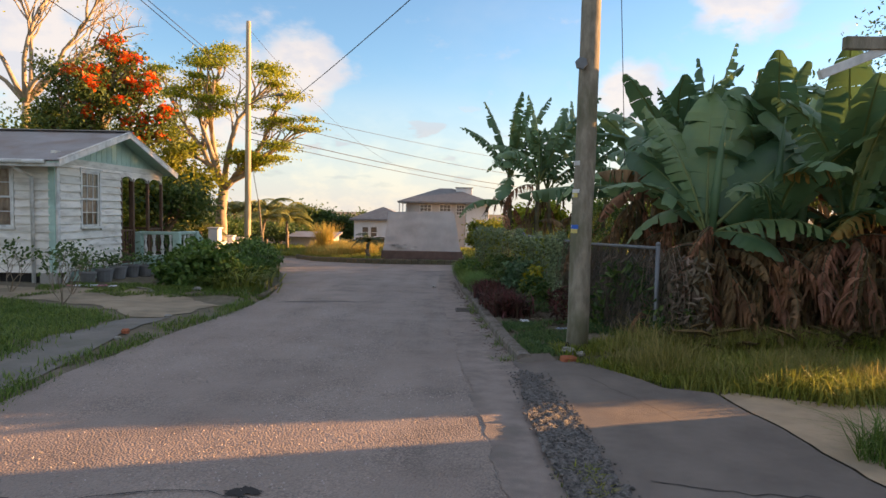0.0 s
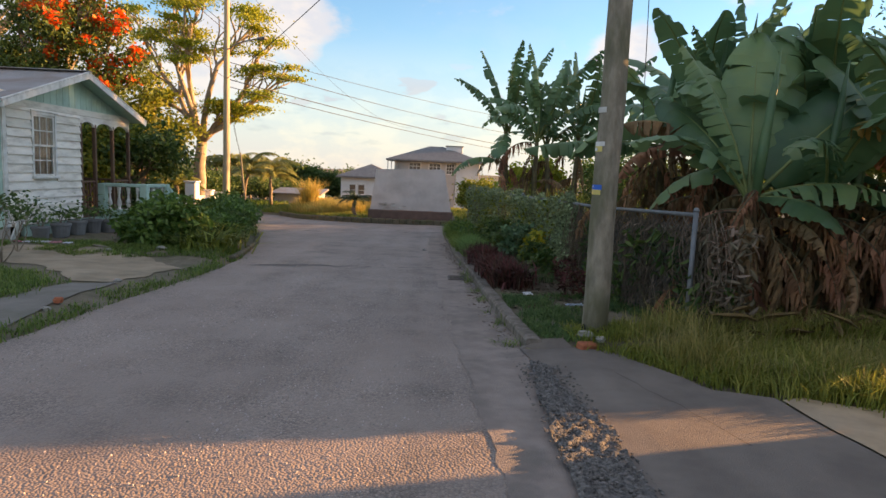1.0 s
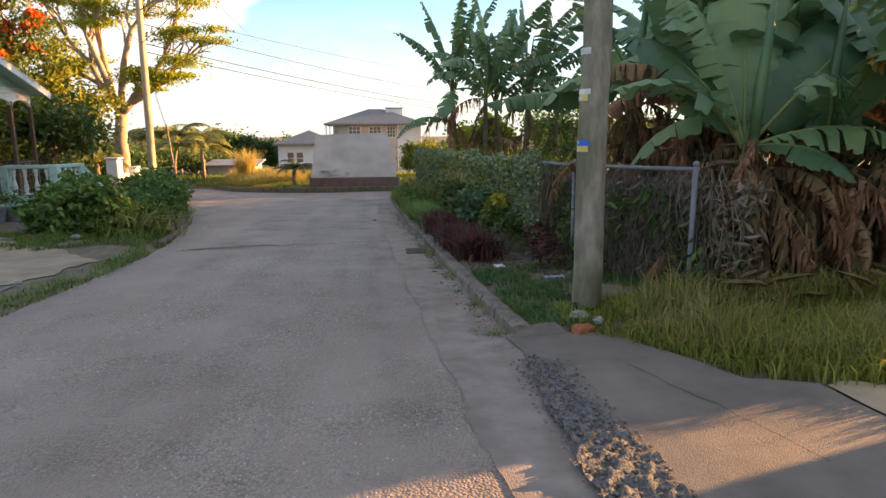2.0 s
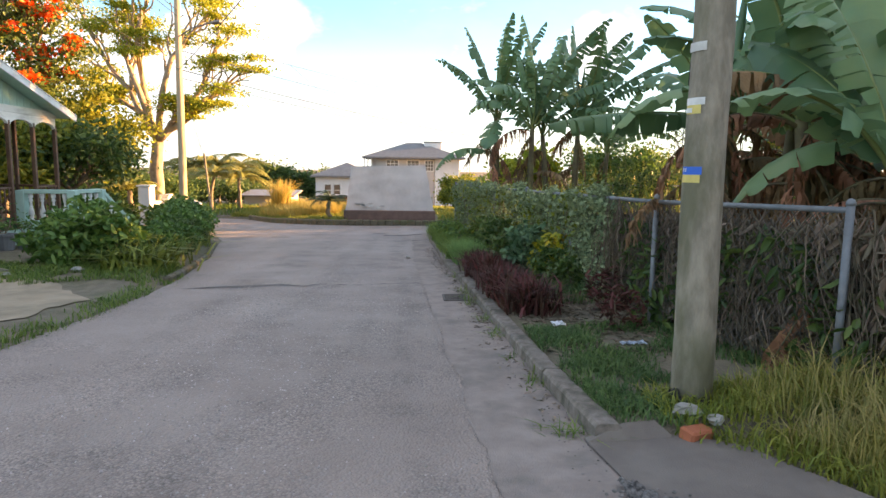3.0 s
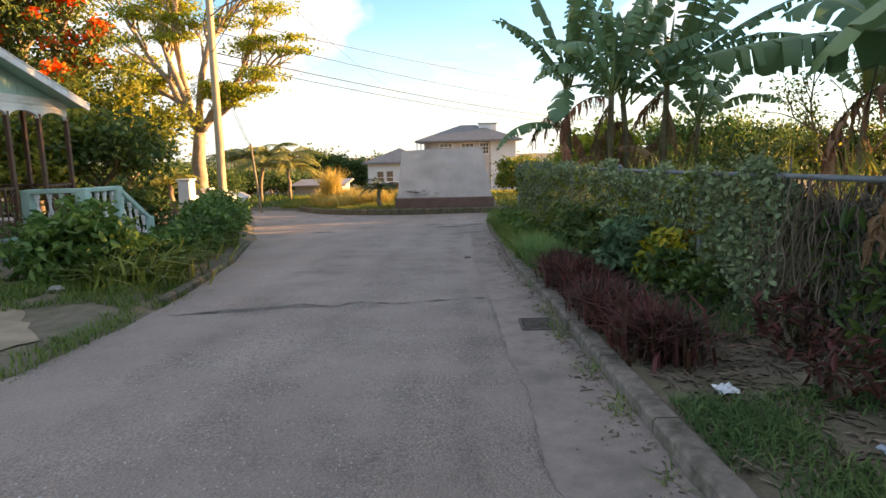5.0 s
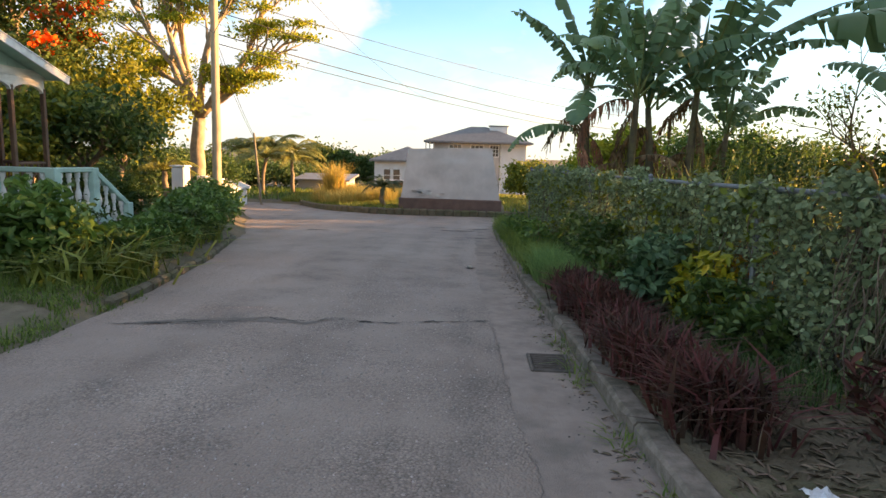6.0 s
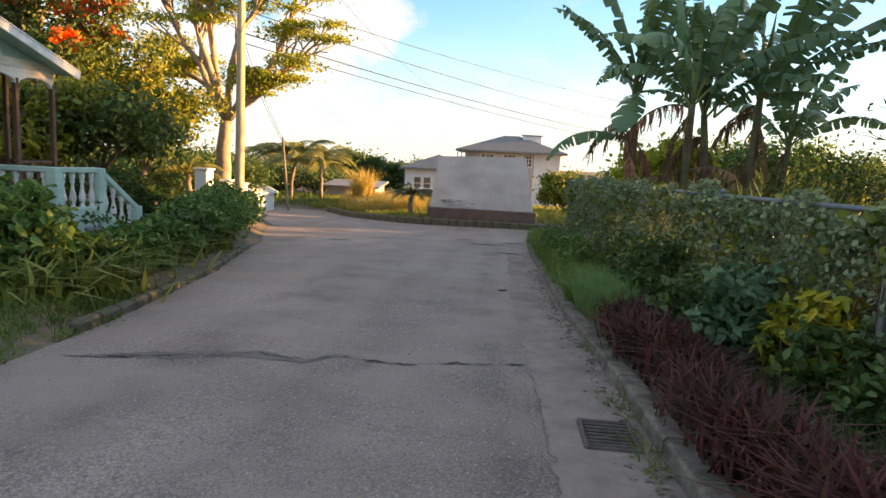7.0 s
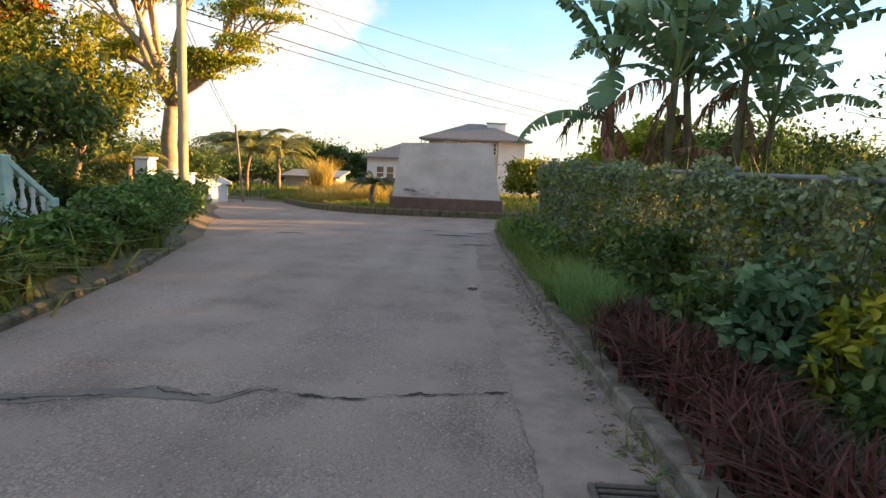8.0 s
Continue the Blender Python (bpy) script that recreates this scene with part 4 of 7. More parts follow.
def board_piece(a, b, z, h, axis, out):
    """One lapped board from a to b along an axis, its lower edge standing out."""
    g = Geo()
    t0, t1 = 0.008, 0.044
    pts = []
    for u in (a, b):
        pts += [(u, 0.0, z), (u, t1, z), (u, t0, z + h), (u, 0.0, z + h)]
    vs = []
    for u, o, zz2 in pts:
        vs.append((HX + o * out, u, zz2) if axis == "y" else (u, HY0 - o, zz2))
    g.add(vs, [(0, 1, 2, 3), (7, 6, 5, 4), (0, 4, 5, 1), (1, 5, 6, 2), (2, 6, 7, 3), (3, 7, 4, 0)])
    return g


WIN_G = (15.56, 16.34, 0.98, 2.34)
WIN_F = (-11.0, -9.93, 0.98, 2.36)
# inner wall body, with openings left for the windows
g = Geo()
y0, y1, z0, z1 = WIN_G
for a, b, c0, c1 in ((HY0, y0, FLOOR, EAVE_Z + 0.25), (y1, HYP, FLOOR, EAVE_Z + 0.35), (y0, y1, FLOOR, z0), (y0, y1, z1, EAVE_Z + 0.3)):
    g.box((HX - 0.05, (a + b) / 2, (c0 + c1) / 2), (0.1, b - a, c1 - c0), None, 0.002)
x0, x1, z0, z1 = WIN_F
for a, b, c0, c1 in ((HLEFT, x0, FLOOR, EAVE_Z), (x1, HX - 0.1, FLOOR, EAVE_Z), (x0, x1, FLOOR, z0), (x0, x1, z1, EAVE_Z)):
    g.box(((a + b) / 2, HY0 + 0.05, (c0 + c1) / 2), (b - a, 0.1, c1 - c0), None, 0.002)
g.box((HX - 1.6, HYP, (FLOOR + EAVE_Z) / 2), (3.0, 0.1, EAVE_Z - FLOOR), None, 0.002)
g.box((HLEFT, HYP, (FLOOR + EAVE_Z) / 2), (0.1, HY1 - HY0, EAVE_Z - FLOOR), None, 0.002)
g.box((HX - 3.1, (HYP + HY1) / 2, (FLOOR + EAVE_Z) / 2), (0.1, HY1 - HYP, EAVE_Z - FLOOR), None, 0.002)
g.box(((HLEFT + HX - 3.1) / 2, HY1, (FLOOR + EAVE_Z) / 2), (HX - 3.1 - HLEFT, 0.1, EAVE_Z - FLOOR), None, 0.002)
part("wall", g, M_WHITE, house)
part("floor", Geo().box(((HLEFT + HX) / 2, (HY0 + HY1) / 2, FLOOR - 0.06), (HX - HLEFT, HY1 - HY0, 0.12)), M_BROWN, house)
BH = 0.19
random.seed(5)
z = FLOOR - 0.10
while z < EAVE_Z - 0.02:
    h = min(BH, EAVE_Z - z)
    y0, y1, z0, z1 = WIN_G
    spans = [(HY0 + 0.12, HYP - 0.01)] if z + h <= z0 - 0.04 or z >= z1 + 0.04 else [(HY0 + 0.12, y0 - 0.06), (y1 + 0.06, HYP - 0.01)]
    for a, b in spans:
        part("board", board_piece(a, b, z + random.uniform(-0.006, 0.006), h, "y", 1), M_WHITE, house)
    x0, x1, z0, z1 = WIN_F
    spans = [(HLEFT, HX - 0.12)] if z + h <= z0 - 0.04 or z >= z1 + 0.04 else [(HLEFT, x0 - 0.07), (x1 + 0.07, HX - 0.12)]
    for a, b in spans:
        part("board", board_piece(a, b, z + random.uniform(-0.006, 0.006), h, "x", 1), M_WHITE, house)
    z += BH
part("corner_board", Geo().box((HX + 0.012, HY0 + 0.06, (EAVE_Z + FLOOR) / 2 - 0.05), (0.05, 0.115, EAVE_Z - FLOOR + 0.1)), M_TRIM, house)
part("corner_board", Geo().box((HX - 0.08, HY0 - 0.012, (EAVE_Z + FLOOR) / 2 - 0.05), (0.15, 0.05, EAVE_Z - FLOOR + 0.1)), M_MINT, house, "mint corner board")
# boards over the porch opening, cut in three arches
g = Geo()
AY = [HYP, 18.15, 19.06, 19.96]
fz = 2.30
for a, b in zip(AY[:-1], AY[1:]):
    n = 12
    for i in range(n):
        ya, yb = a + (b - a) * i / n, a + (b - a) * (i + 1) / n
        za, zb = [fz - 0.10 + 0.20 * math.sqrt(max(0.0, 1 - ((v - (a + b) / 2) / ((b - a) / 2)) ** 2)) - 0.06 for v in (ya, yb)]
        g.add([(HX + 0.02, ya, za), (HX + 0.02, yb, zb), (HX + 0.02, yb, 2.62), (HX + 0.02, ya, 2.62), (HX - 0.05, ya, za), (HX - 0.05, yb, zb), (HX - 0.05, yb, 2.62), (HX - 0.05, ya, 2.62)], [(0, 1, 2, 3), (4, 7, 6, 5), (0, 4, 5, 1), (2, 6, 7, 3)])
part("arched_fascia", g, M_WHITE, house, "white boarding cut in three shallow arches")
# gable
YP = 17.12


def roof_z(y):
    return PEAK_Z - abs(y - YP) * 0.312


g = Geo()
pts = [(HY0, EAVE_Z - 0.0), (HY1, EAVE_Z - 0.0), (HY1, roof_z(HY1) - 0.06), (YP, PEAK_Z - 0.06), (HY0, roof_z(HY0) - 0.06)]
g.add([(HX + 0.005, y, z) for y, z in pts] + [(HX - 0.08, y, z) for y, z in pts], [(0, 1, 2, 3, 4), (9, 8, 7, 6, 5)] + [(i, (i + 1) % 5, 5 + (i + 1) % 5, 5 + i) for i in range(5)])
part("gable", g, M_MINT, house, "mint-painted gable")
for i in range(22):
    yb = HY0 + 0.2 + i * 0.25
    if yb < HY1:
        part("gable_batten", Geo().box((HX + 0.008, yb, (EAVE_Z + 0.14 + roof_z(yb) - 0.1) / 2), (0.012, 0.02, max(0.03, roof_z(yb) - 0.1 - EAVE_Z - 0.14)), None, 0.003), M_MINT, house)
part("gable_board", Geo().box((HX + 0.016, (HY0 + HY1) / 2, EAVE_Z + 0.04), (0.03, HY1 - HY0, 0.15), None, 0.004), M_WHITE, house)
RX = HX + 0.45
for s, ye in ((-1, HY0 - 0.58), (1, HY1 + 0.12)):
    ze = roof_z(ye)
    # bargeboard under the verge, then the corrugated sheets
    part("bargeboard", Geo().bar((RX - 0.01, YP - s * 0.0, PEAK_Z - 0.04), (RX - 0.01, ye, ze - 0.04), 0.035, 0.17), M_TRIM, house, "flaking white bargeboard")
    part("soffit", Geo().add([(RX - 0.02, YP, PEAK_Z - 0.045), (RX - 0.02, ye, ze - 0.045), (HX - 0.05, ye, ze - 0.045), (HX - 0.05, YP, PEAK_Z - 0.045), (RX - 0.02, YP, PEAK_Z - 0.02), (RX - 0.02, ye, ze - 0.02), (HX - 0.05, ye, ze - 0.02), (HX - 0.05, YP, PEAK_Z - 0.02)], [(0, 1, 2, 3), (4, 7, 6, 5), (0, 4, 5, 1), (1, 5, 6, 2), (2, 6, 7, 3), (3, 7, 4, 0)]), M_MINT, house)
    xs = np.arange(HLEFT - 0.3, RX + 0.03, 0.0125)
    gg = Geo()
    for x in xs:
        w = 0.010 * math.sin(2 * math.pi * x / 0.076)
        gg.v += [(x, YP, PEAK_Z + 0.025 + w), (x, ye - s * -0.06, ze - 0.02 + 0.025 + w)]
    gg.f = [(2 * i, 2 * i + 1, 2 * i + 3, 2 * i + 2) for i in range(len(xs) - 1)]
    part("roof_sheet", gg, M_ROOF, house, "dull grey corrugated roof sheeting", smooth=True)
part("ridge_cap", Geo().bar((HLEFT - 0.3, YP, PEAK_Z + 0.045), (RX, YP, PEAK_Z + 0.045), 0.28, 0.025), M_ROOF, house)
part("fascia", Geo().box(((HLEFT + RX) / 2, HY0 - 0.56, roof_z(HY0 - 0.58) - 0.07), (RX - HLEFT, 0.03, 0.13)), M_TRIM, house, "peeling white eaves board")
part("gutter_pipe", Geo().tube([(HLEFT, HY0 - 0.62, 2.48), (RX - 0.3, HY0 - 0.62, 2.45)], 0.05, 10), M_TRIM, house)
part("downpipe", Geo().tube([(-9.62, HY0 - 0.6, 2.46), (-9.5, HY0 - 0.35, 2.25), (-9.42, HY0 - 0.08, 2.12), (-9.41, HY0 - 0.07, -0.5)], 0.042, 10), M_TRIM, house, "white downpipe with a sloping offset", smooth=True)


def sash_window(axis, a, b, z0, z1, cols, rows_):
    """A wooden sash window in a wall that runs along an axis."""
    win = part("window", Geo().box((0, 0, 0), (0.001, 0.001, 0.001)), M_TRIM, house)

    def P(u, o, zz2):
        return (HX + o, u, zz2) if axis == "y" else (u, HY0 - o, zz2)

    def bx(name, u0, u1, o0, o1, c0, c1, mat, label=""):
        p, q = P(u0, o0, c0), P(u1, o1, c1)
        cc = [(i + j) / 2 for i, j in zip(p, q)]
        ss = [max(0.004, abs(i - j)) for i, j in zip(p, q)]
        part(name, Geo().box(cc, ss, None, 0.004), mat, win, label)

    win.data = Geo().box(P((a + b) / 2, 0.03, z1 + 0.075), (0.07, b - a + 0.2, 0.03) if axis == "y" else (b - a + 0.2, 0.07, 0.03), None, 0.006).mesh("window_head", M_TRIM)
    for u0, u1 in ((a - 0.065, a), (b, b + 0.065)):
        bx("window_frame", u0, u1, -0.02, 0.045, z0 - 0.02, z1 + 0.06, M_TRIM)
    bx("window_frame", a, b, -0.02, 0.043, z1, z1 + 0.058, M_TRIM)
    bx("window_sill", a - 0.1, b + 0.1, -0.02, 0.08, z0 - 0.06, z0 - 0.005, M_TRIM)
    zm = (z0 + z1) / 2
    for c0, c1, o in ((z0, zm + 0.02, -0.012), (zm - 0.02, z1, 0.008)):
        for u0, u1 in ((a, a + 0.045), (b - 0.045, b)):
            bx("sash_stile", u0, u1, o - 0.012, o + 0.014, c0, c1, M_TRIM)
        for e0, e1 in ((c0, c0 + 0.045), (c1 - 0.045, c1)):
            bx("sash_rail", a + 0.045, b - 0.045, o - 0.012, o + 0.012, e0, e1, M_TRIM)
        for i in range(1, cols):
            u = a + (b - a) * i / cols
            bx("glazing_bar", u - 0.012, u + 0.012, o - 0.008, o + 0.010, c0 + 0.045, c1 - 0.045, M_TRIM)
        for i in range(1, rows_):
            zz2 = c0 + (c1 - c0) * i / rows_
            bx("glazing_bar", a + 0.045, b - 0.045, o - 0.007, o + 0.009, zz2 - 0.012, zz2 + 0.012, M_TRIM)
        for i in range(cols):
            for j in range(rows_):
                ua, ub = a + (b - a) * i / cols + 0.012, a + (b - a) * (i + 1) / cols - 0.012
                bx("pane", ua, ub, o - 0.003, o + 0.001, c0 + (c1 - c0) * j / rows_ + 0.012, c0 + (c1 - c0) * (j + 1) / rows_ - 0.012, M_PANE)
    g = Geo()
    n = 40
    for i in range(n + 1):
        u = a + (b - a) * i / n
        o = -0.07 + 0.018 * math.sin(i * 1.1)
        g.v += [P(u, o, z0), P(u, o, z1 - 0.03)]
    g.f = [(2 * i, 2 * i + 1, 2 * i + 3, 2 * i + 2) for i in range(n)]
    part("curtain", g, M_CURTAIN, win, "pale brown curtain behind the glass", smooth=True)
    return win


def pane_material():
    m = bpy.data.materials.new("window_glass")
    m.use_nodes = True
    b = m.node_tree.nodes["Principled BSDF"]
    b.inputs["Base Color"].default_value = (0.9, 0.92, 0.92, 1)
    b.inputs["Roughness"].default_value = 0.04
    b.inputs["Transmission Weight"].default_value = 1.0
    b.inputs["IOR"].default_value = 1.2
    return m


M_PANE = pane_material()
sash_window("y", *WIN_G, 3, 2)
sash_window("x", *WIN_F, 2, 2)
# porch posts, rails and inner balustrade
for yp in (18.15, 19.06, 19.96):
    part("porch_post", Geo().box((HX - 0.02, yp, (FLOOR + 2.3) / 2), (0.085, 0.085, 2.3 - FLOOR), None, 0.01), M_BROWN, house, "brown wooden porch post")
part("porch_post", Geo().box((HX - 0.02, HYP + 0.05, (FLOOR + 2.3) / 2), (0.085, 0.085, 2.3 - FLOOR), None, 0.01), M_BROWN, house)
for xp in (HX - 1.0, HX - 2.0, HX - 3.0):
    part("porch_post", Geo().box((xp, HY1, (FLOOR + 2.45) / 2), (0.085, 0.085, 2.45 - FLOOR), None, 0.01), M_BROWN, house)
for zr in (FLOOR + 0.12, FLOOR + 0.80):
    part("porch_rail", Geo().box((HX - 1.55, HY1, zr), (3.0, 0.06, 0.06)), M_BROWN, house)
    part("porch_rail", Geo().box((HX - 0.02, (HYP + 18.15) / 2, zr), (0.05, 0.78, 0.05)), M_BROWN, house)
    part("porch_rail", Geo().box((HX - 0.02, 19.5, zr), (0.05, 0.80, 0.05)), M_BROWN, house)
for i in range(18):
    part("porch_slat", Geo().box((HX - 0.25 - i * 0.155, HY1, FLOOR + 0.46), (0.03, 0.03, 0.66), None, 0.004), M_BROWN, house)
for y0 in (HYP + 0.05, 19.12):
    part("porch_brace", Geo().bar((HX - 0.02, y0, FLOOR + 0.15), (HX - 0.02, y0 + 0.7, FLOOR + 0.78), 0.035, 0.03), M_BROWN, house)
    part("porch_brace", Geo().bar((HX - 0.06, y0, FLOOR + 0.78), (HX - 0.06, y0 + 0.7, FLOOR + 0.15), 0.035, 0.03), M_BROWN, house)
    for i in range(5):
        part("porch_slat", Geo().box((HX + 0.02, y0 + 0.05 + i * 0.15, FLOOR + 0.46), (0.02, 0.03, 0.66), None, 0.004), M_BROWN, house)
part("porch_ceiling", Geo().box((HX - 1.6, (HYP + HY1) / 2, EAVE_Z + 0.02), (3.0, HY1 - HYP, 0.03)), M_BROWN, house)
part("skirting_wall", Geo().box((HX - 0.06, (HY0 + HY1) / 2 + 0.3, -0.32), (0.10, HY1 - HY0 - 0.7, 0.62), None, 0.01), M_MINT, house, "mint-painted foundation wall")
# near-black sheet between the blocks stands in for shade under the floor
part("skirting_wall", Geo().box(((HLEFT + HX) / 2, HY0 + 0.12, -0.30), (HX - HLEFT - 0.2, 0.10, 0.6), None, 0.01), M_UNDERFLOOR_SHADE, house)
for xb in np.arange(HLEFT + 0.4, HX, 1.4):
    part("foundation_block", Geo().box((xb, HY0 + 0.05, -0.30), (0.4, 0.2, 0.45), None, 0.02), M_STONE, house)

# ---- porch balustrade with steps ----
bal = thing("porch_balustrade", None, "mint concrete balustrade with white turned balusters and steps", "balustrade")
BA, BC, BK, BE = Vector((-8.86, 18.36, 0)), Vector((-7.80, 18.46, 0)), Vector((-7.60, 19.30, 0)), Vector((-7.36, 20.05, 0))
BZ, BB = 0.76, 0.0


def baluster(p, z0, h, parent):
    prof2 = [(0.05, 0), (0.05, 0.05), (0.03, 0.07), (0.045, 0.16), (0.062, 0.26), (0.055, 0.36), (0.03, 0.52), (0.026, 0.68), (0.045, 0.74), (0.03, 0.80), (0.05, 0.84), (0.05, 1.0)]
    part("baluster", Geo().lathe((p.x, p.y, z0), [(r, q * h) for r, q in prof2], 10), M_TRIM, parent, "white turned baluster", smooth=True)


def bal_run(a, b, n, za, zb, ha=0.62):
    d = (b - a)
    for i in range(n):
        p = a.lerp(b, (i + 0.75) / (n + 0.5))
        u = (i + 0.75) / (n + 0.5)
        baluster(p, za + (zb - za) * u - ha - 0.06, ha, bal)
    part("top_rail", Geo().bar((a.x, a.y, za - 0.02), (b.x, b.y, zb - 0.02), 0.17, 0.09, 0.012), M_MINT, bal)
    part("bottom_rail", Geo().bar((a.x, a.y, za - ha - 0.10), (b.x, b.y, zb - ha - 0.10), 0.15, 0.09, 0.012), M_MINT, bal)


bal_run(BA, BC, 4, BZ, BZ)
bal_run(BC, BK, 4, BZ, BZ)
bal_run(BK, BE, 4, BZ, BZ - 0.72)
for p, zt in ((BA, BZ + 0.01), (BC, BZ + 0.02), (BK, BZ + 0.015), (BE, BZ - 0.70)):
    part("pier", Geo().box((p.x, p.y, (zt - 0.9) / 2), (0.19, 0.19, zt + 0.9), None, 0.012), M_MINT, bal, "square mint pier")
part("platform", Geo().prism([(-8.92, 18.28), (-7.74, 18.38), (-7.53, 19.34), (-8.92, 19.34)], -0.9, 0.03), M_MINT, bal, "mint rendered landing wall")
for i in range(4):
    zt = -0.13 - 0.17 * i
    part("step", Geo().box((-8.18 + 0.06 * i, 19.44 + 0.2 * i, (zt - 0.95) / 2), (1.1, 0.21, zt + 0.95), None, 0.015), M_MINT, bal)
part("string_wall", Geo().prism([(-7.67, 19.34), (-7.53, 19.34), (-7.30, 20.05), (-7.44, 20.05)], -0.9, lambda x, y: 0.02 - 1.0 * (y - 19.34)), M_MINT, bal)

# ---- the chain-link fence ----
FX = [(2.60, 7.68, 1.12), (2.22, 9.85, 1.06), (2.13, 12.65, 1.02), (1.95, 15.2, 0.99), (1.72, 17.8, 0.97), (1.45, 20.4, 0.95), (1.22, 22.9, 0.93)]
fence = thing("chain_link_fence", None, "galvanised chain-link fence overgrown with vines", "fence")
for i, (x, y, z) in enumerate(FX):
    b = gz(x, y)
    post = part("post", Geo().tube([(x, y, b - 0.3), (x, y, z + 0.03)], 0.026, 12), M_STEEL, fence, smooth=True)
    part("post_cap", Geo().lathe((x, y, z + 0.03), [(0.030, 0), (0.030, 0.02), (0.018, 0.04), (0.004, 0.045)], 12), M_STEEL, post, smooth=True)
for (xa, ya, za), (xb, yb, zb) in zip(FX[:-1], FX[1:]):
    part("top_rail", Geo().tube([(xa, ya, za), (xb, yb, zb)], 0.021, 10), M_STEEL, fence, smooth=True)
    a, b = Vector((xa, ya, 0)), Vector((xb, yb, 0))
    ln = (b - a).length
    g = Geo()
    step = 0.085
    hgt = 1.12
    nn = int((ln + hgt) / step)
    for k in range(nn):
        for s in (1, -1):
            u0 = k * step - hgt
            p0, p1 = (u0, 0.0), (u0 + hgt, hgt)
            t0 = max(0.0, -u0 / hgt)
            t1 = min(1.0, (ln - u0) / hgt)
            if t1 <= t0:
                continue
            ends = []
            for t in (t0, t1):
                u, v = u0 + hgt * t, hgt * t
                if s < 0:
                    u = ln - u
                q = a.lerp(b, u / ln)
                gb = za + (zb - za) * u / ln - hgt - 0.01
                ends.append((q.x + 0.004 * s, q.y, gb + v))
            g.tube(ends, 0.0022, 3, False)
    part("wire_mesh", g, M_WIRE_OLD, fence, "dull weathered chain-link wire", fix=False)
# the fence turns the corner
FXC = [(1.22, 22.9, 0.93), (3.8, 23.4, 0.93), (6.4, 23.9, 0.93), (9.0, 24.4, 0.93)]
for (xa, ya, za), (xb, yb, zb) in zip(FXC[:-1], FXC[1:]):
    part("top_rail", Geo().tube([(xa, ya, za), (xb, yb, zb)], 0.021, 8), M_STEEL, fence, smooth=True)
    part("post", Geo().tube([(xb, yb, gz(xb, yb) - 0.2), (xb, yb, zb)], 0.032, 10), M_STEEL, fence, smooth=True)

# ---- far houses ----
big = thing("two_storey_house", None, "pale two-storey house with a grey hipped roof and balcony", "house")


def hip_roof(x0, x1, y0, y1, ze, zp, over_=0.5):
    x0, x1, y0, y1 = x0 - over_, x1 + over_, y0 - over_, y1 + over_
    k = min(x1 - x0, y1 - y0) / 2
    if x1 - x0 >= y1 - y0:
        r = [(x0 + k, (y0 + y1) / 2, zp), (x1 - k, (y0 + y1) / 2, zp)]
        f = [(0, 1, 5, 4), (1, 2, 5), (2, 3, 4, 5), (3, 0, 4)]
    else:
        r = [((x0 + x1) / 2, y0 + k, zp), ((x0 + x1) / 2, y1 - k, zp)]
        f = [(0, 1, 4), (1, 2, 5, 4), (2, 3, 5), (3, 0, 4, 5)]
    g = Geo()
    g.add([(x0, y0, ze), (x1, y0, ze), (x1, y1, ze), (x0, y1, ze)] + r, f)
    g.add([(x0, y0, ze - 0.18), (x1, y0, ze - 0.18), (x1, y1, ze - 0.18), (x0, y1, ze - 0.18), (x0, y0, ze), (x1, y0, ze), (x1, y1, ze), (x0, y1, ze)], [(3, 2, 1, 0), (0, 1, 5, 4), (1, 2, 6, 5), (2, 3, 7, 6), (3, 0, 4, 7)])
    return g


def far_window(parent, x, y, z, w, h, cols=3, rows_=3):
    win = part("window", Geo().box((x, y - 0.03, z), (w + 0.16, 0.06, h + 0.16), None, 0.01), M_TRIM, parent)
    for i in range(cols):
        for j in range(rows_):
            part("pane", Geo().box((x - w / 2 + (i + 0.5) * w / cols, y - 0.065, z - h / 2 + (j + 0.5) * h / rows_), (w / cols - 0.06, 0.02, h / rows_ - 0.06), None, 0.004), M_GLASS, win)


HB = -3.2
part("wall", Geo().box((-0.9, 78.0, (HB + 2.55) / 2), (7.0, 7.6, 2.55 - HB), None, 0.03), M_FARGREY, big)
part("wall", Geo().box((4.05, 78.3, (HB + 2.7) / 2), (2.7, 8.0, 2.7 - HB), None, 0.03), M_FARWALL, big, "white end bay")
part("roof", hip_roof(-4.6, 5.2, 74.0, 82.2, 2.75, 4.5, 0.8), M_SHINGLE, big, "grey hipped roof")
for xw in (-2.1, 0.2, 2.0):
    far_window(big, xw, 74.2 if xw < 2.5 else 74.3, 1.82, 1.3 if xw < 1.5 else 0.9, 1.15, 3, 3)
for xw in (-2.3, 0.6):
    far_window(big, xw, 74.2, -1.2, 1.2, 1.2, 3, 3)
tank = part("water_tank", Geo().box((2.5, 77.5, 4.15), (2.0, 1.2, 0.75), None, 0.05), M_FARWALL, big, "pale box on the roof")
part("tank_top", Geo().box((2.5, 77.5, 4.58), (2.2, 1.4, 0.08)), M_SHINGLE, big)
for i in range(4):
    part("balcony_post", Geo().box((-5.2 + 0.4 * i, 73.8 + 0.15 * i, 1.55), (0.10, 0.10, 2.1)), M_TRIM, big)
part("balcony", Geo().box((-4.6, 76, 0.4), (1.6, 5.5, 0.25)), M_FARWALL, big)
part("downpipe", Geo().tube([(2.7, 74.0, 2.6), (2.7, 74.0, HB)], 0.06, 8), M_TRIM, big)
annex = thing("white_bungalow", None, "low white bungalow with a grey hipped roof", "house")
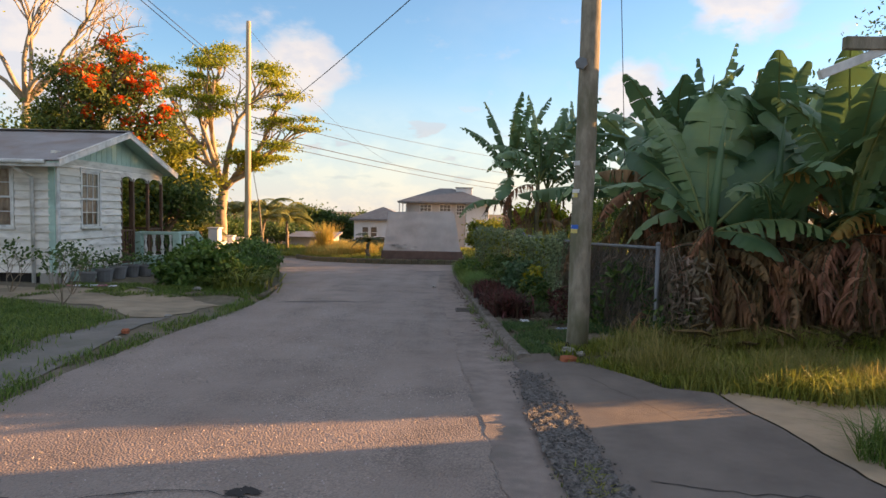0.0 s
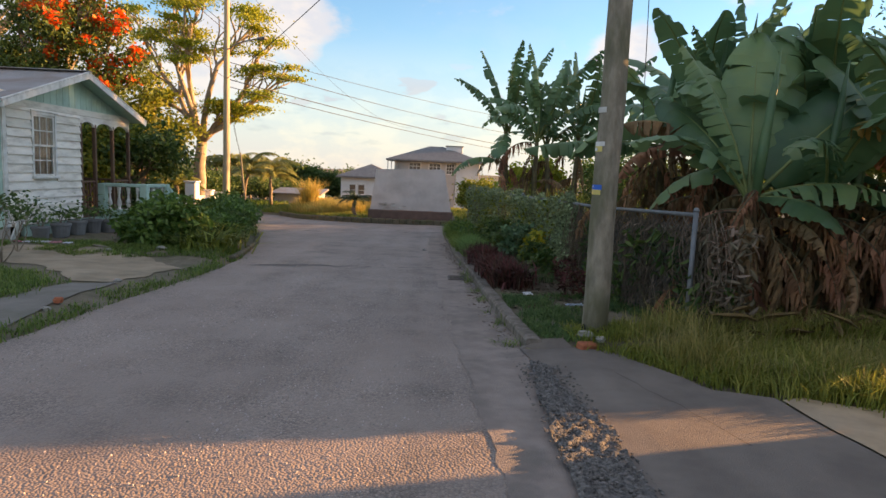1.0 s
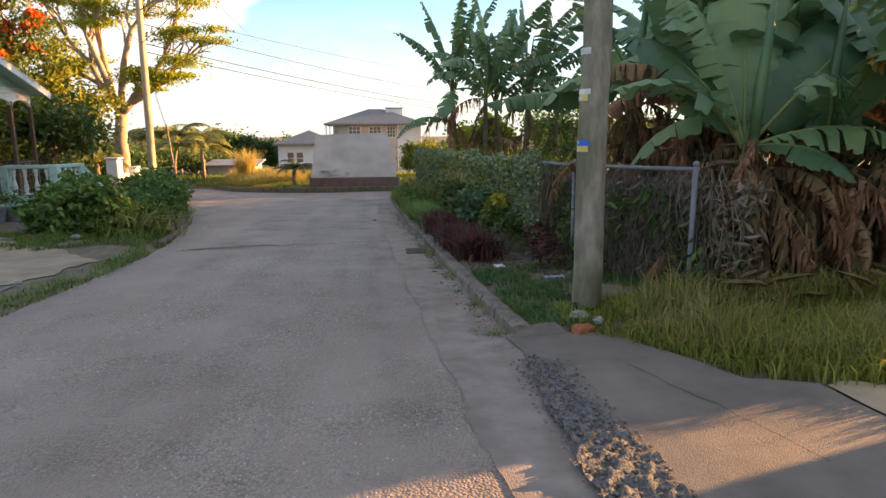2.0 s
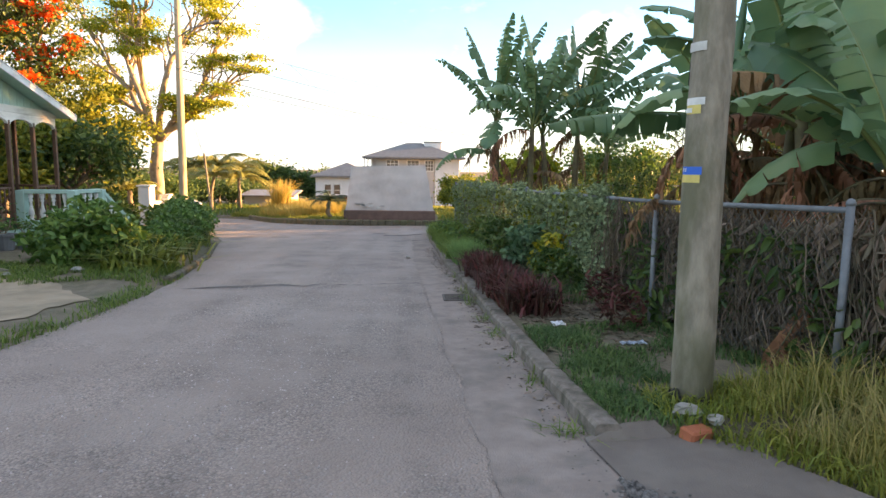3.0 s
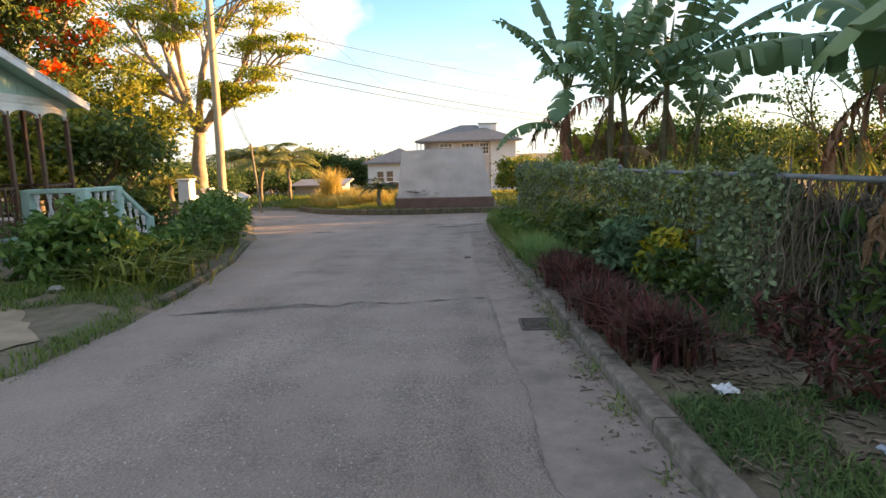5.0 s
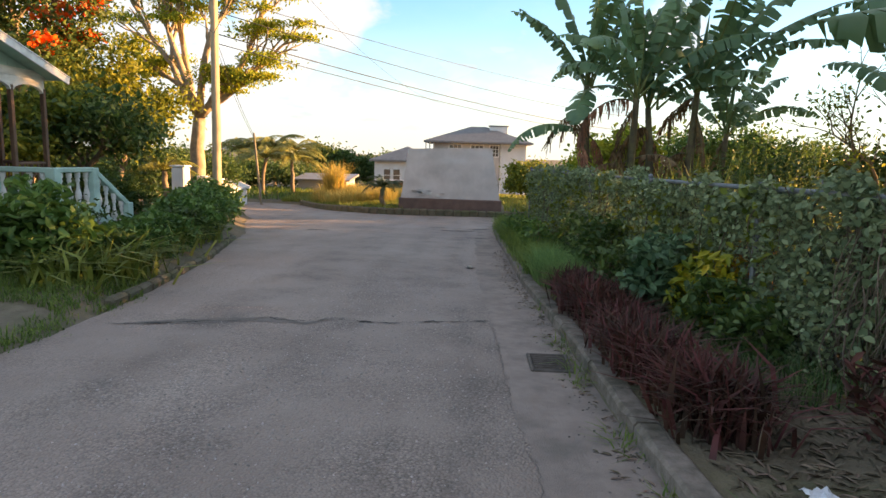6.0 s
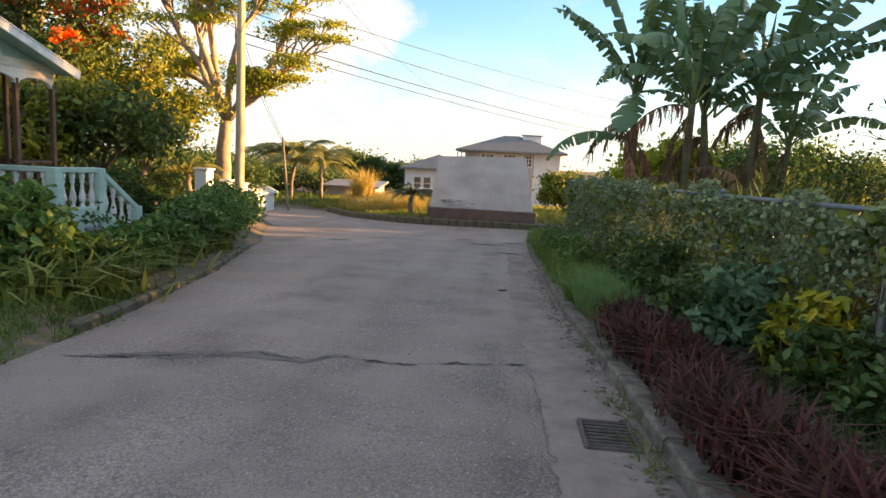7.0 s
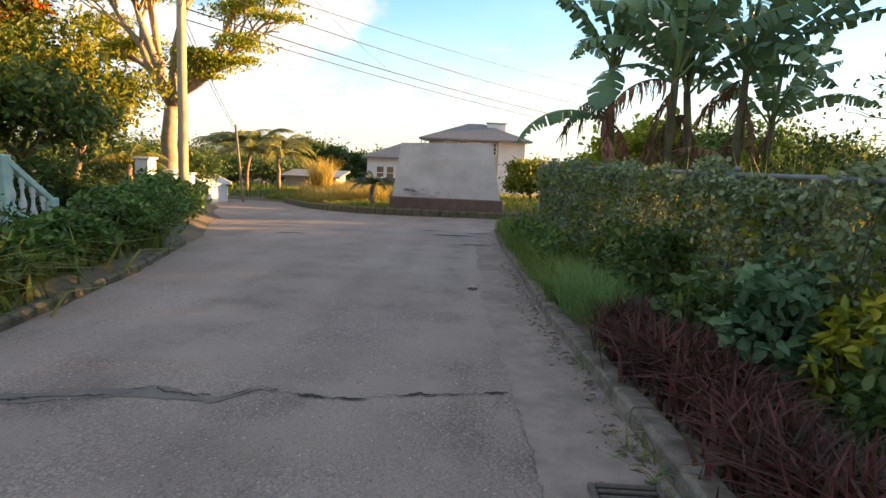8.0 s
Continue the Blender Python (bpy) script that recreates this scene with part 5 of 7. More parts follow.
part("wall", Geo().box((-6.6, 69, -1.3), (5.6, 6, 3.9), None, 0.03), M_FARWALL, annex)
part("roof", hip_roof(-9.4, -3.8, 66, 72, 0.68, 2.0, 0.45), M_SHINGLE, annex)
for xw in (-8.2, -7.3):
    far_window(annex, xw, 66.0, -0.75, 0.65, 1.15, 1, 2)
far_window(annex, -4.9, 66.0, -0.75, 0.7, 1.2, 2, 2)
shed = thing("low_shed", None, "low weathered shed with rusty roof among trees", "shed")
part("wall", Geo().box((-10.6, 52, -1.3), (3.4, 3, 1.3), None, 0.03), M_FARGREY, shed)
part("roof", Geo().box((-10.6, 51.9, -0.55), (4.0, 3.6, 0.12), Matrix.Rotation(radians(5), 3, "X")), M_ROOF, shed)
hut = thing("low_shed", None, "low pinkish shed with flat rusty roof", "shed")
part("wall", Geo().box((-5.0, 47.5, -1.3), (2.4, 2, 1.5), None, 0.03), M_PLINTH, hut)
part("roof", Geo().box((-5.0, 47.4, -0.5), (2.9, 2.5, 0.1)), M_ROOF, hut)
# sunlit garden wall and gate piers behind the tree
gw = thing("garden_wall", None, "low white-painted garden wall with square piers in sun", "wall")
for (xa, ya, za, w) in ((-10.9, 30.0, 0.52, 0.5), (-10.42, 30.8, 0.12, 0.34), (-10.2, 31.6, 0.0, 0.36)):
    part("pier", Geo().box((xa, ya, (za - 1.7) / 2), (w, w, za + 1.7), None, 0.05), M_FARWALL, gw)
    part("pier_cap", Geo().box((xa, ya, za + 0.03), (w + 0.08, w + 0.08, 0.07), None, 0.02), M_FARWALL, gw)
part("wall_panel", Geo().bar((-10.9, 30.1, -0.85), (-10.2, 31.5, -0.85), 0.2, 1.4, 0.03), M_FARWALL, gw)
part("coping", Geo().bar((-10.9, 30.2, -0.12), (-10.2, 31.4, -0.14), 0.28, 0.08, 0.02), M_FARWALL, gw)
porch2 = thing("small_canopy", None, "small pale gabled canopy beside the road bend", "canopy")
part("roof", Geo().add([(-13.6, 39, -0.35), (-12.6, 39, -0.80), (-12.6, 42, -0.80), (-13.6, 42, -0.35), (-14.6, 39, -0.80), (-14.6, 42, -0.80), (-13.6, 39, -0.45), (-12.6, 39, -0.90), (-12.6, 42, -0.90), (-13.6, 42, -0.45), (-14.6, 39, -0.90), (-14.6, 42, -0.90)], [(0, 1, 2, 3), (0, 3, 5, 4), (6, 9, 8, 7), (6, 10, 11, 9), (0, 6, 7, 1), (0, 4, 10, 6), (1, 7, 8, 2), (4, 5, 11, 10)]), M_FARWALL, porch2)
part("wall", Geo().box((-13.6, 40.6, -1.35), (1.7, 2.4, 0.95)), M_FARWALL, porch2)
# timber bracket of the building beside the driveway
tb = thing("timber_bracket", None, "grey weathered timber beam with a sloping brace", "beam")
part("beam", Geo().box((5.35, 6.0, 3.12), (3.4, 0.07, 0.115), None, 0.006), M_POLE, tb)
part("brace", Geo().bar((3.45, 6.02, 2.83), (4.2, 6.02, 3.14), 0.06, 0.085), M_TRIM, tb, "white painted brace")
# building behind and beside the camera's start closes the place
side_house = thing("side_building", None, "plain rendered building beside the driveway", "building", kind="structure")
part("wall", Geo().box((9.6, 0.1, 1.6), (5.0, 12.8, 3.6), None, 0.02), M_RENDER, side_house)
part("roof", hip_roof(7.1, 12.1, -6.3, 6.5, 3.4, 4.6, 0.15), M_SHINGLE, side_house)

# ---- banana plants ----


def banana_leaf_meshes(seed, length, half, e0, e1, torn, dead=False, hang=None):
    """A leaf along +x: a petiole, a midrib that arches from slope e0 to e1, and a blade torn into strips."""
    rng = random.Random(seed)
    n = 30
    pts, p = [], Vector((0, 0, 0))
    side_sway = rng.uniform(-0.25, 0.25)
    for i in range(n + 1):
        u = i / n
        a = radians(e0 + (e1 - e0) * (u ** 1.4))
        yaw = side_sway * u * u
        pts.append(p.copy())
        p = p + Vector((math.cos(a) * math.cos(yaw), math.sin(yaw) * math.cos(a), math.sin(a))) * length / n
    rib = Geo().tube(pts, [0.028 * (1 - 0.85 * i / n) for i in range(n + 1)], 5)
    blade = Geo()
    start = 4
    for s in (-1, 1):
        i = start
        while i < n:
            k = min(n - i, rng.choice((1, 1, 2)) if torn > 0.6 else (rng.choice((1, 2, 3, 4)) if torn > 0.2 else rng.choice((6, 9, 14))))
            drop = radians(rng.uniform(*hang) if hang else (rng.uniform(5, 28) if not dead else rng.uniform(35, 80)) + (rng.uniform(0, 55) * torn if rng.random() < torn else 0))
            skew = rng.uniform(-0.05, 0.05) * torn
            base = len(blade.v)
            for j in range(k + 1):
                u = (i + j) / n
                w = half * max(0.02, math.sin(math.pi * min(1, ((u - start / n) / (1 - start / n)) * 0.93 + 0.05)) ** 0.55)
                d = (pts[min(n, i + j + 1)] - pts[max(0, i + j - 1)]).normalized()
                sd_ = d.cross(Vector((0, 0, 1)))
                sd_ = sd_.normalized() if sd_.length > 0.05 else Vector((0, 1, 0))
                upv = sd_.cross(d)
                shrink = (0.5 if j == 0 else -0.5 if j == k else 0.0) * torn * length / n * 0.38
                for q in (0.0, 0.45, 1.0):
                    lift = 0.10 * (1 - q)
                    ang = drop * q - 0.22 * (1 - q)
                    wr = 0.012 * math.sin((i + j) * 2.1 + s) * q
                    blade.v.append(tuple(pts[i + j] + sd_ * (s * w * q * math.cos(ang)) - upv * (w * q * math.sin(ang) - wr - 0.008) + d * (shrink * q + skew * q + 0.10 * q * w)))
            for j in range(k):
                o = base + j * 3
                blade.f += [(o, o + 1, o + 4, o + 3), (o + 1, o + 2, o + 5, o + 4)]
            i += k
    return blade.mesh("leaf", M_BANANA_DEAD if dead else M_BANANA, True, False), rib.mesh("midrib", M_STEM if dead else M_RIB, True, False)


LEAVES = [banana_leaf_meshes(i, 2.3, 0.28, e0, e1, t) for i, (e0, e1, t) in enumerate(((72, 25, 0.25), (65, -5, 0.5), (55, -35, 0.6), (80, 50, 0.3), (50, -50, 0.8), (62, -20, 0.9), (45, -60, 0.5), (78, 10, 0.7), (35, -45, 0.65), (68, 15, 0.25), (82, 48, 0.8), (74, 20, 0.95)))]
TALL = [banana_leaf_meshes(80 + i, 3.0, 0.29, e0, e1, t) for i, (e0, e1, t) in enumerate(((84, 55, 0.85), (78, 40, 0.9), (70, 15, 0.95), (74, 48, 0.8), (60, -25, 0.9), (66, 5, 0.95), (52, -60, 0.85), (80, 30, 0.9)))]
RUST = []
for blade, rib in LEAVES[4:9]:
    me = blade.copy()
    me.materials[0] = M_BANANA_RUST
    RUST.append((me, rib))


def shredded_leaf_meshes(seed, length, e0, e1):
    """A dead leaf: a bent midrib with limp, twisted strips hanging from it."""
    rng = random.Random(seed)
    n = 16
    pts, p = [], Vector((0, 0, 0))
    for i in range(n + 1):
        a = radians(e0 + (e1 - e0) * (i / n) ** 0.7)
        pts.append(p.copy())
        p = p + Vector((math.cos(a), 0.12 * math.sin(i * 0.5 + seed), math.sin(a))) * length / n
    rib = Geo().tube(pts, [0.02 * (1 - 0.8 * i / n) for i in range(n + 1)], 5)
    g = Geo()
    for i in range(2, n):
        for s in (-1, 1):
            for _ in range(2):
                q = pts[i].lerp(pts[i + 1], rng.random())
                ln, w = rng.uniform(0.16, 0.48) * length / 1.6, rng.uniform(0.014, 0.038)
                out = Vector((rng.uniform(-0.25, 0.25), s * rng.uniform(0.1, 0.5), 0))
                tw = rng.uniform(0, 6.28)
                k = len(g.v)
                for j in range(5):
                    u = j / 4
                    c = q + out * (u ** 0.6) * ln * 0.6 + Vector((0, 0, -ln * u ** 1.3)) + Vector((0.02 * math.sin(tw + u * 4), 0.02 * math.cos(tw + u * 5), 0))
                    a = tw + u * rng.uniform(0.4, 1.4)
                    ww = w * (1 - 0.75 * u) + 0.003
                    sv = Vector((math.cos(a), math.sin(a), 0.1)) * ww
                    g.v += [tuple(c - sv), tuple(c + sv)]
                g.f += [(k + 2 * j, k + 2 * j + 1, k + 2 * j + 3, k + 2 * j + 2) for j in range(4)]
    return g.mesh("dead_leaf", M_BANANA_DEAD, True, False), rib.mesh("midrib", M_STEM, True, False)


DEAD = [banana_leaf_meshes(40 + i, 1.6, 0.20, e0, e1, 0.9, True) for i, (e0, e1) in enumerate(((10, -85), (-65, -88), (25, -84)))]
DEAD += [shredded_leaf_meshes(60 + i, 1.5, e0, e1) for i, (e0, e1) in enumerate(((20, -85), (-20, -88), (-55, -88), (35, -80), (-70, -86), (5, -88), (-40, -89)))]
SPEAR = Geo().tube([(0, 0, 0), (0.03, 0, 0.5), (0.08, 0, 1.1), (0.12, 0, 1.6)], [0.05, 0.06, 0.04, 0.004], 8).mesh("spear_leaf", M_BANANA, True)
random.seed(11)


def banana(x, y, h, size, n_leaf, n_dead, torn, label, lean=0.08):
    """torn picks from the whole (0) or the ragged (1) leaves."""
    ob = thing("banana_plant", None, label, "banana plant", "banana plants")
    z = gz(x, y)
    ob.location = (x, y, z)
    ax, ay = random.uniform(-lean, lean), random.uniform(-lean, lean)
    path = [Vector((ax * h * u * u, ay * h * u * u, h * u - 0.1 * (1 - u))) for u in (0, 0.25, 0.5, 0.75, 1.0)]
    part("stem", Geo().tube(path, [0.115 * size, 0.10 * size, 0.09 * size, 0.075 * size, 0.06 * size], 12), M_STEM, ob, smooth=True)
    top = path[-1]
    a0 = random.uniform(0, 6.28)
    whole = (0, 1, 2, 3, 6, 9, 7, 4)
    for i in range(n_leaf):
        a = a0 + i * 2.399 + random.uniform(-0.25, 0.25)
        k = i + random.randrange(2)
        blade, rib = TALL[k % len(TALL)] if torn else LEAVES[whole[k % len(whole)]]
        if not torn and i > 6 and random.random() < 0.16:
            blade, rib = RUST[k % len(RUST)]
        lf = new("leaf", blade)
        lf.parent = ob
        s = size * random.uniform(0.8, 1.12)
        lf.matrix_local = Matrix.Translation(top + Vector((0, 0, -0.12 * i / n_leaf))) @ Matrix.Rotation(a, 4, "Z") @ Matrix.Rotation(radians(random.uniform(-14, 14)), 4, "Y") @ Matrix.Rotation(radians(random.uniform(-25, 25)), 4, "X") @ Matrix.Diagonal((s, s, s, 1))
        rb = new("midrib", rib)
        rb.parent = lf
    for i in range(n_dead):
        a = random.uniform(0, 6.28)
        blade, rib = DEAD[random.choice((0, 1, 2, 3, 4, 5, 6, 7, 8, 9, 3, 4, 5, 6, 7, 8, 9))]
        lf = new("dead_leaf", blade)
        lf.parent = ob
        tagged(lf, "brown shrivelled hanging leaf")
        s = size * random.uniform(0.65, 1.05)
        u = random.uniform(0.5, 1.0)
        lf.matrix_local = Matrix.Translation((top.x * u * u, top.y * u * u, h * u)) @ Matrix.Rotation(a, 4, "Z") @ Matrix.Rotation(radians(random.uniform(-20, 20)), 4, "X") @ Matrix.Diagonal((s, s, s, 1))
        rb = new("midrib", rib)
        rb.parent = lf
    sp = new("spear_leaf", SPEAR)
    sp.parent = ob
    sp.matrix_local = Matrix.Translation(top)
    return ob


def aimed_leaf(ob, start, end, half, torn, seed, bow=22, roll=0, hang=None, mat=None):
    """One leaf of a plant, from start to end (both from the plant's foot), arching over by bow degrees."""
    a, b = Vector(start), Vector(end)
    d = b - a
    el = math.degrees(math.atan2(d.z, math.hypot(d.x, d.y)))
    blade, rib = banana_leaf_meshes(seed, d.length * (1.03 + 0.002 * bow), half, el + bow, el - bow * 1.15, torn, False, hang)
    if mat:
        blade.materials[0] = mat
    lf = new("leaf", blade)
    lf.parent = ob
    lf.matrix_local = Matrix.Translation(a) @ Matrix.Rotation(math.atan2(d.y, d.x), 4, "Z") @ Matrix.Rotation(radians(roll), 4, Vector((math.cos(radians(el)), 0, math.sin(radians(el)))))
    rb = new("midrib", rib)
    rb.parent = lf


L_NEAR = "broad-leaved green banana plant with brown dead leaves behind the fence"
# the last two plants in the list are added to trim the sunbeam
for x, y, h, s, nl, nd in ((4.35, 8.4, 1.4, 0.95, 8, 44), (5.3, 8.2, 1.45, 1.05, 10, 60), (3.75, 9.8, 2.0, 1.0, 9, 16), (4.9, 9.5, 1.9, 1.0, 11, 22), (6.3, 9.3, 1.9, 1.05, 11, 50), (4.3, 11.2, 2.1, 1.0, 10, 8), (5.8, 10.9, 2.3, 1.05, 11, 8), (7.4, 10.4, 2.3, 1.1, 11, 20), (8.9, 11.8, 2.2, 1.1, 9, 4), (7.0, 12.8, 2.3, 1.05, 9, 4), (4.9, 8.7, 1.2, 0.85, 5, 40), (6.2, 8.3, 1.4, 0.9, 6, 50), (7.1, 8.4, 1.5, 0.95, 9, 50), (8.6, 8.8, 1.8, 1.0, 9, 30)):
    banana(x, y, h, s, nl, nd, 0, L_NEAR)
# the broad-leaved plant beside the fence post
hero = banana(3.45, 8.35, 1.42, 0.95, 0, 46, 0, "banana plant with very broad dark green leaves beside the fence post")
for end, half, torn, bow, roll in (((0.25, 0.75, 3.25), 0.40, 0.22, 6, 10), ((1.55, 0.45, 2.75), 0.40, 0.2, 10, 62), ((-1.5, -0.2, 1.75), 0.30, 0.5, 38, 0), ((1.5, -0.5, 1.15), 0.30, 0.65, 32, 10), ((0.55, -0.75, 1.0), 0.33, 0.2, 34, 0), ((-0.75, 0.3, 2.95), 0.24, 0.95, 12, -20), ((0.75, 0.9, 3.35), 0.36, 0.35, 10, 30), ((-0.35, 0.9, 2.9), 0.34, 0.3, 12, -15), ((-0.95, 0.6, 2.35), 0.30, 0.6, 26, -30)):
    aimed_leaf(hero, (0, 0, 1.36), end, half, torn, int(end[0] * 100) + 700, bow, roll)
aimed_leaf(hero, (1.75, 0.0, 2.0), (0.6, -0.8, 2.0), 0.28, 0.85, 911, 26, 0, (35, 80), M_BANANA_RUST)
aimed_leaf(hero, (2.3, -0.1, 1.6), (1.3, -0.75, 1.3), 0.24, 0.9, 913, 30, 0, (45, 85), M_BANANA_RUST)
aimed_leaf(hero, (-0.1, 0.3, 1.75), (-1.35, 0.35, 2.05), 0.26, 0.95, 912, 30, 0, (45, 85), M_BANANA_DEAD)
ragged = banana(3.95, 9.7, 2.2, 0.9, 0, 8, 0, "banana plant with narrow shredded upright leaves")
for end, bow in (((0.40, 0.0, 4.15), 5), ((-0.10, 0.15, 3.95), 7), ((-0.80, -0.1, 3.45), 12), ((1.0, 0.1, 3.75), 12), ((1.3, -0.2, 3.2), 20)):
    aimed_leaf(ragged, (0, 0, 2.15), end, 0.17, 0.97, 940 + int(end[0] * 10), bow)
N_NEAR = len([o for o in scene.objects if o.name.startswith("banana_plant")])
L_TALL = "tall banana plant with wind-torn leaves on a bare stem"
TALL_AT = ((2.35, 21.8, 3.45), (3.1, 20.9, 3.05), (3.65, 21.2, 2.9), (4.4, 21.2, 3.3), (5.9, 23.4, 2.6), (8.4, 20.4, 2.7))
tall = [banana(x, y, h, 1.0, nl, nd, 1, L_TALL, 0.06) for (x, y, h), nl, nd in zip(TALL_AT, (5, 6, 6, 6, 8, 8), (6, 7, 6, 6, 5, 5))]
for k, end, half, torn, bow in ((0, (-1.65, 0.0, 1.5), 0.20, 0.9, 12), (0, (-1.0, 0.3, 2.45), 0.27, 0.6, 8), (0, (0.2, 0.4, 2.6), 0.22, 0.9, 8), (0, (1.3, 0.2, 2.6), 0.27, 0.85, 10), (0, (0.8, -0.6, -0.4), 0.28, 0.4, 30), (0, (-0.4, -0.7, -0.9), 0.28, 0.3, 30), (1, (-0.5, 0.0, 2.1), 0.30, 0.6, 8), (1, (0.75, 0.2, 2.2), 0.26, 0.9, 10), (1, (-1.1, -0.3, 0.8), 0.27, 0.85, 30), (2, (-0.3, 0.2, 2.0), 0.28, 0.8, 12), (3, (-0.2, 0.1, 2.5), 0.30, 0.5, 6), (3, (1.5, 0.2, 2.15), 0.30, 0.75, 10), (3, (3.3, -0.2, 1.75), 0.30, 0.7, 16), (3, (1.35, -0.4, -0.35), 0.24, 0.85, 34), (3, (2.7, -0.5, 0.75), 0.25, 0.9, 28), (2, (2.0, -0.6, 0.5), 0.26, 0.85, 32)):
    top_ = Vector((0, 0, TALL_AT[k][2] - 0.05))
    aimed_leaf(tall[k], top_, top_ + Vector(end), half * 1.18, torn, 800 + int(end[0] * 50 + end[2] * 7), bow)
# one low leaf of the corner plant arches out over the fence
aimed_leaf(tall[0], (0, 0, 2.35), (-1.75, -0.35, 1.75), 0.26, 0.85, 870, 44, 0, (30, 70))
L_DRY = "banana plant with yellowing torn leaves and dry brown stalks"
dry = banana(3.35, 10.75, 2.15, 0.9, 0, 18, 0, L_DRY)
aimed_leaf(dry, (0, -0.05, 2.12), (-2.1, -0.35, 1.93), 0.25, 0.75, 880, 9, 0, (55, 86))
aimed_leaf(dry, (0, 0, 2.12), (1.6, -0.2, 2.3), 0.26, 0.85, 883, 30, 0, (40, 80))
aimed_leaf(dry, (0, 0, 2.12), (0.7, 1.5, 3.0), 0.28, 0.8, 882, 22, 0)
aimed_leaf(dry, (0, 0, 2.12), (0.3, -0.5, 3.6), 0.28, 0.6, 884, 14, 0)
banana(4.2, 12.7, 2.2, 0.95, 5, 14, 0, "banana plant with brown hanging leaves behind the fence")
# leaves that would poke through the fence low down are broken off
for ob in [o for o in scene.objects if o.name.startswith("banana_plant")][:N_NEAR]:
    for lf in [c for c in ob.children if c.name.startswith("leaf")]:
        m = ob.matrix_local @ lf.matrix_local
        co = np.array([tuple(m @ v.co) for v in list(lf.data.vertices)[::3]])
        fence_x = np.interp(co[:, 1], [p_[1] for p_ in FX], [p_[0] for p_ in FX])
        rusty = ob != hero and lf.data.materials[0] == M_BANANA_RUST and co[:, 0].min() < 3.3
        if rusty or (ob != hero and ((co[:, 0] < 3.3) & (co[:, 1] > 10.2)).any()) or ((co[:, 0] < fence_x + 0.12) & (co[:, 2] < 2.05) & (co[:, 1] > 7.4)).any():
            for c in list(lf.children):
                bpy.data.objects.remove(c)
            bpy.data.objects.remove(lf)
draped = thing("draped_leaf", DEAD[6][0].copy(), "dry pinkish-brown banana leaf hanging over the fence rail", "dead leaf")
draped.matrix_world = Matrix.Translation((2.27, 9.86, 1.05)) @ Matrix.Rotation(radians(215), 4, "Z") @ Matrix.Diagonal((0.42, 0.6, 0.42, 1))

# ---- trees ----


def limb_path(a, b, bow, rng, n=7):
    a, b = Vector(a), Vector(b)
    side = Vector((rng.uniform(-1, 1), rng.uniform(-1, 1), rng.uniform(0, 1))) * bow
    return [a.lerp(b, i / n) + side * 4 * (i / n) * (1 - i / n) + Vector((rng.uniform(-1, 1), rng.uniform(-1, 1), rng.uniform(-1, 1))) * bow * 0.18 * (0 < i < n) for i in range(n + 1)]


def branch_out(g, a, d, length, r, depth, rng, tips, spread=0.7, lift=0.15):
    b = a + d * length
    path = limb_path(a, b, length * 0.12, rng, 4)
    g.tube(path, [r * (1 - 0.45 * i / 4) for i in range(5)], 6 if r > 0.03 else 4, False)
    if depth == 0:
        tips.append(b)
        return
    for _ in range(rng.choice((2, 3))):
        nd = (d + Vector((rng.uniform(-1, 1), rng.uniform(-1, 1), rng.uniform(-0.6, 0.8) + lift)) * spread).normalized()
        branch_out(g, path[rng.choice((3, 4, 4))], nd, length * rng.uniform(0.6, 0.8), r * 0.55, depth - 1, rng, tips, spread, lift)


def tree(name, base, fork, limbs, r0, label, bark, leaf_mat, seed, per_tip, tip_size, leaf, depth=2, group="", spread=0.7, extra=None, thin=1.0):
    """A trunk to the fork, limbs to given ends that branch out, and leaves massed round the twig ends."""
    rng = random.Random(seed)
    nrg = np.random.default_rng(seed)
    ob = thing(name, None, label, "tree", group)
    g = Geo()
    trunk = limb_path(base, fork, r0 * 0.7, rng, 6)
    g.tube(trunk, [r0 * (1.25 if i == 0 else 1.0) * (1 - 0.3 * i / 6) for i in range(7)], 12)
    tips = []
    for end in limbs:
        e, f = Vector(end), Vector(fork)
        path = limb_path(fork, e, (e - f).length * 0.12, rng, 6)
        rr = r0 * 0.5
        g.tube(path, [rr * (1 - 0.6 * i / 6) for i in range(7)], 8)
        for k in (3, 4, 5, 6):
            for _ in range(2):
                d = ((path[k] - path[k - 1]).normalized() + Vector((rng.uniform(-1, 1), rng.uniform(-1, 1), rng.uniform(-0.3, 0.6))) * spread).normalized()
                branch_out(g, path[k], d, (e - f).length * rng.uniform(0.2, 0.34), rr * 0.4, depth - 1, rng, tips, spread)
    part("trunk", g, bark, ob, smooth=True)
    if per_tip:
        cs = []
        for t in tips:
            if rng.random() > thin:
                continue
            k = int(per_tip * rng.uniform(0.5, 1.4))
            cs.append(np.array(t) + nrg.normal(size=(k, 3)) * np.array(tip_size) * rng.uniform(0.7, 1.3))
        cs = np.concatenate(cs)
        part("crown", leaf_mesh("crown", cs, leaf[0], leaf[1], leaf_mat, 0.2, nrg, 0.12), leaf_mat, ob)
    if extra:
        extra(ob, tips, rng, nrg)
    return ob


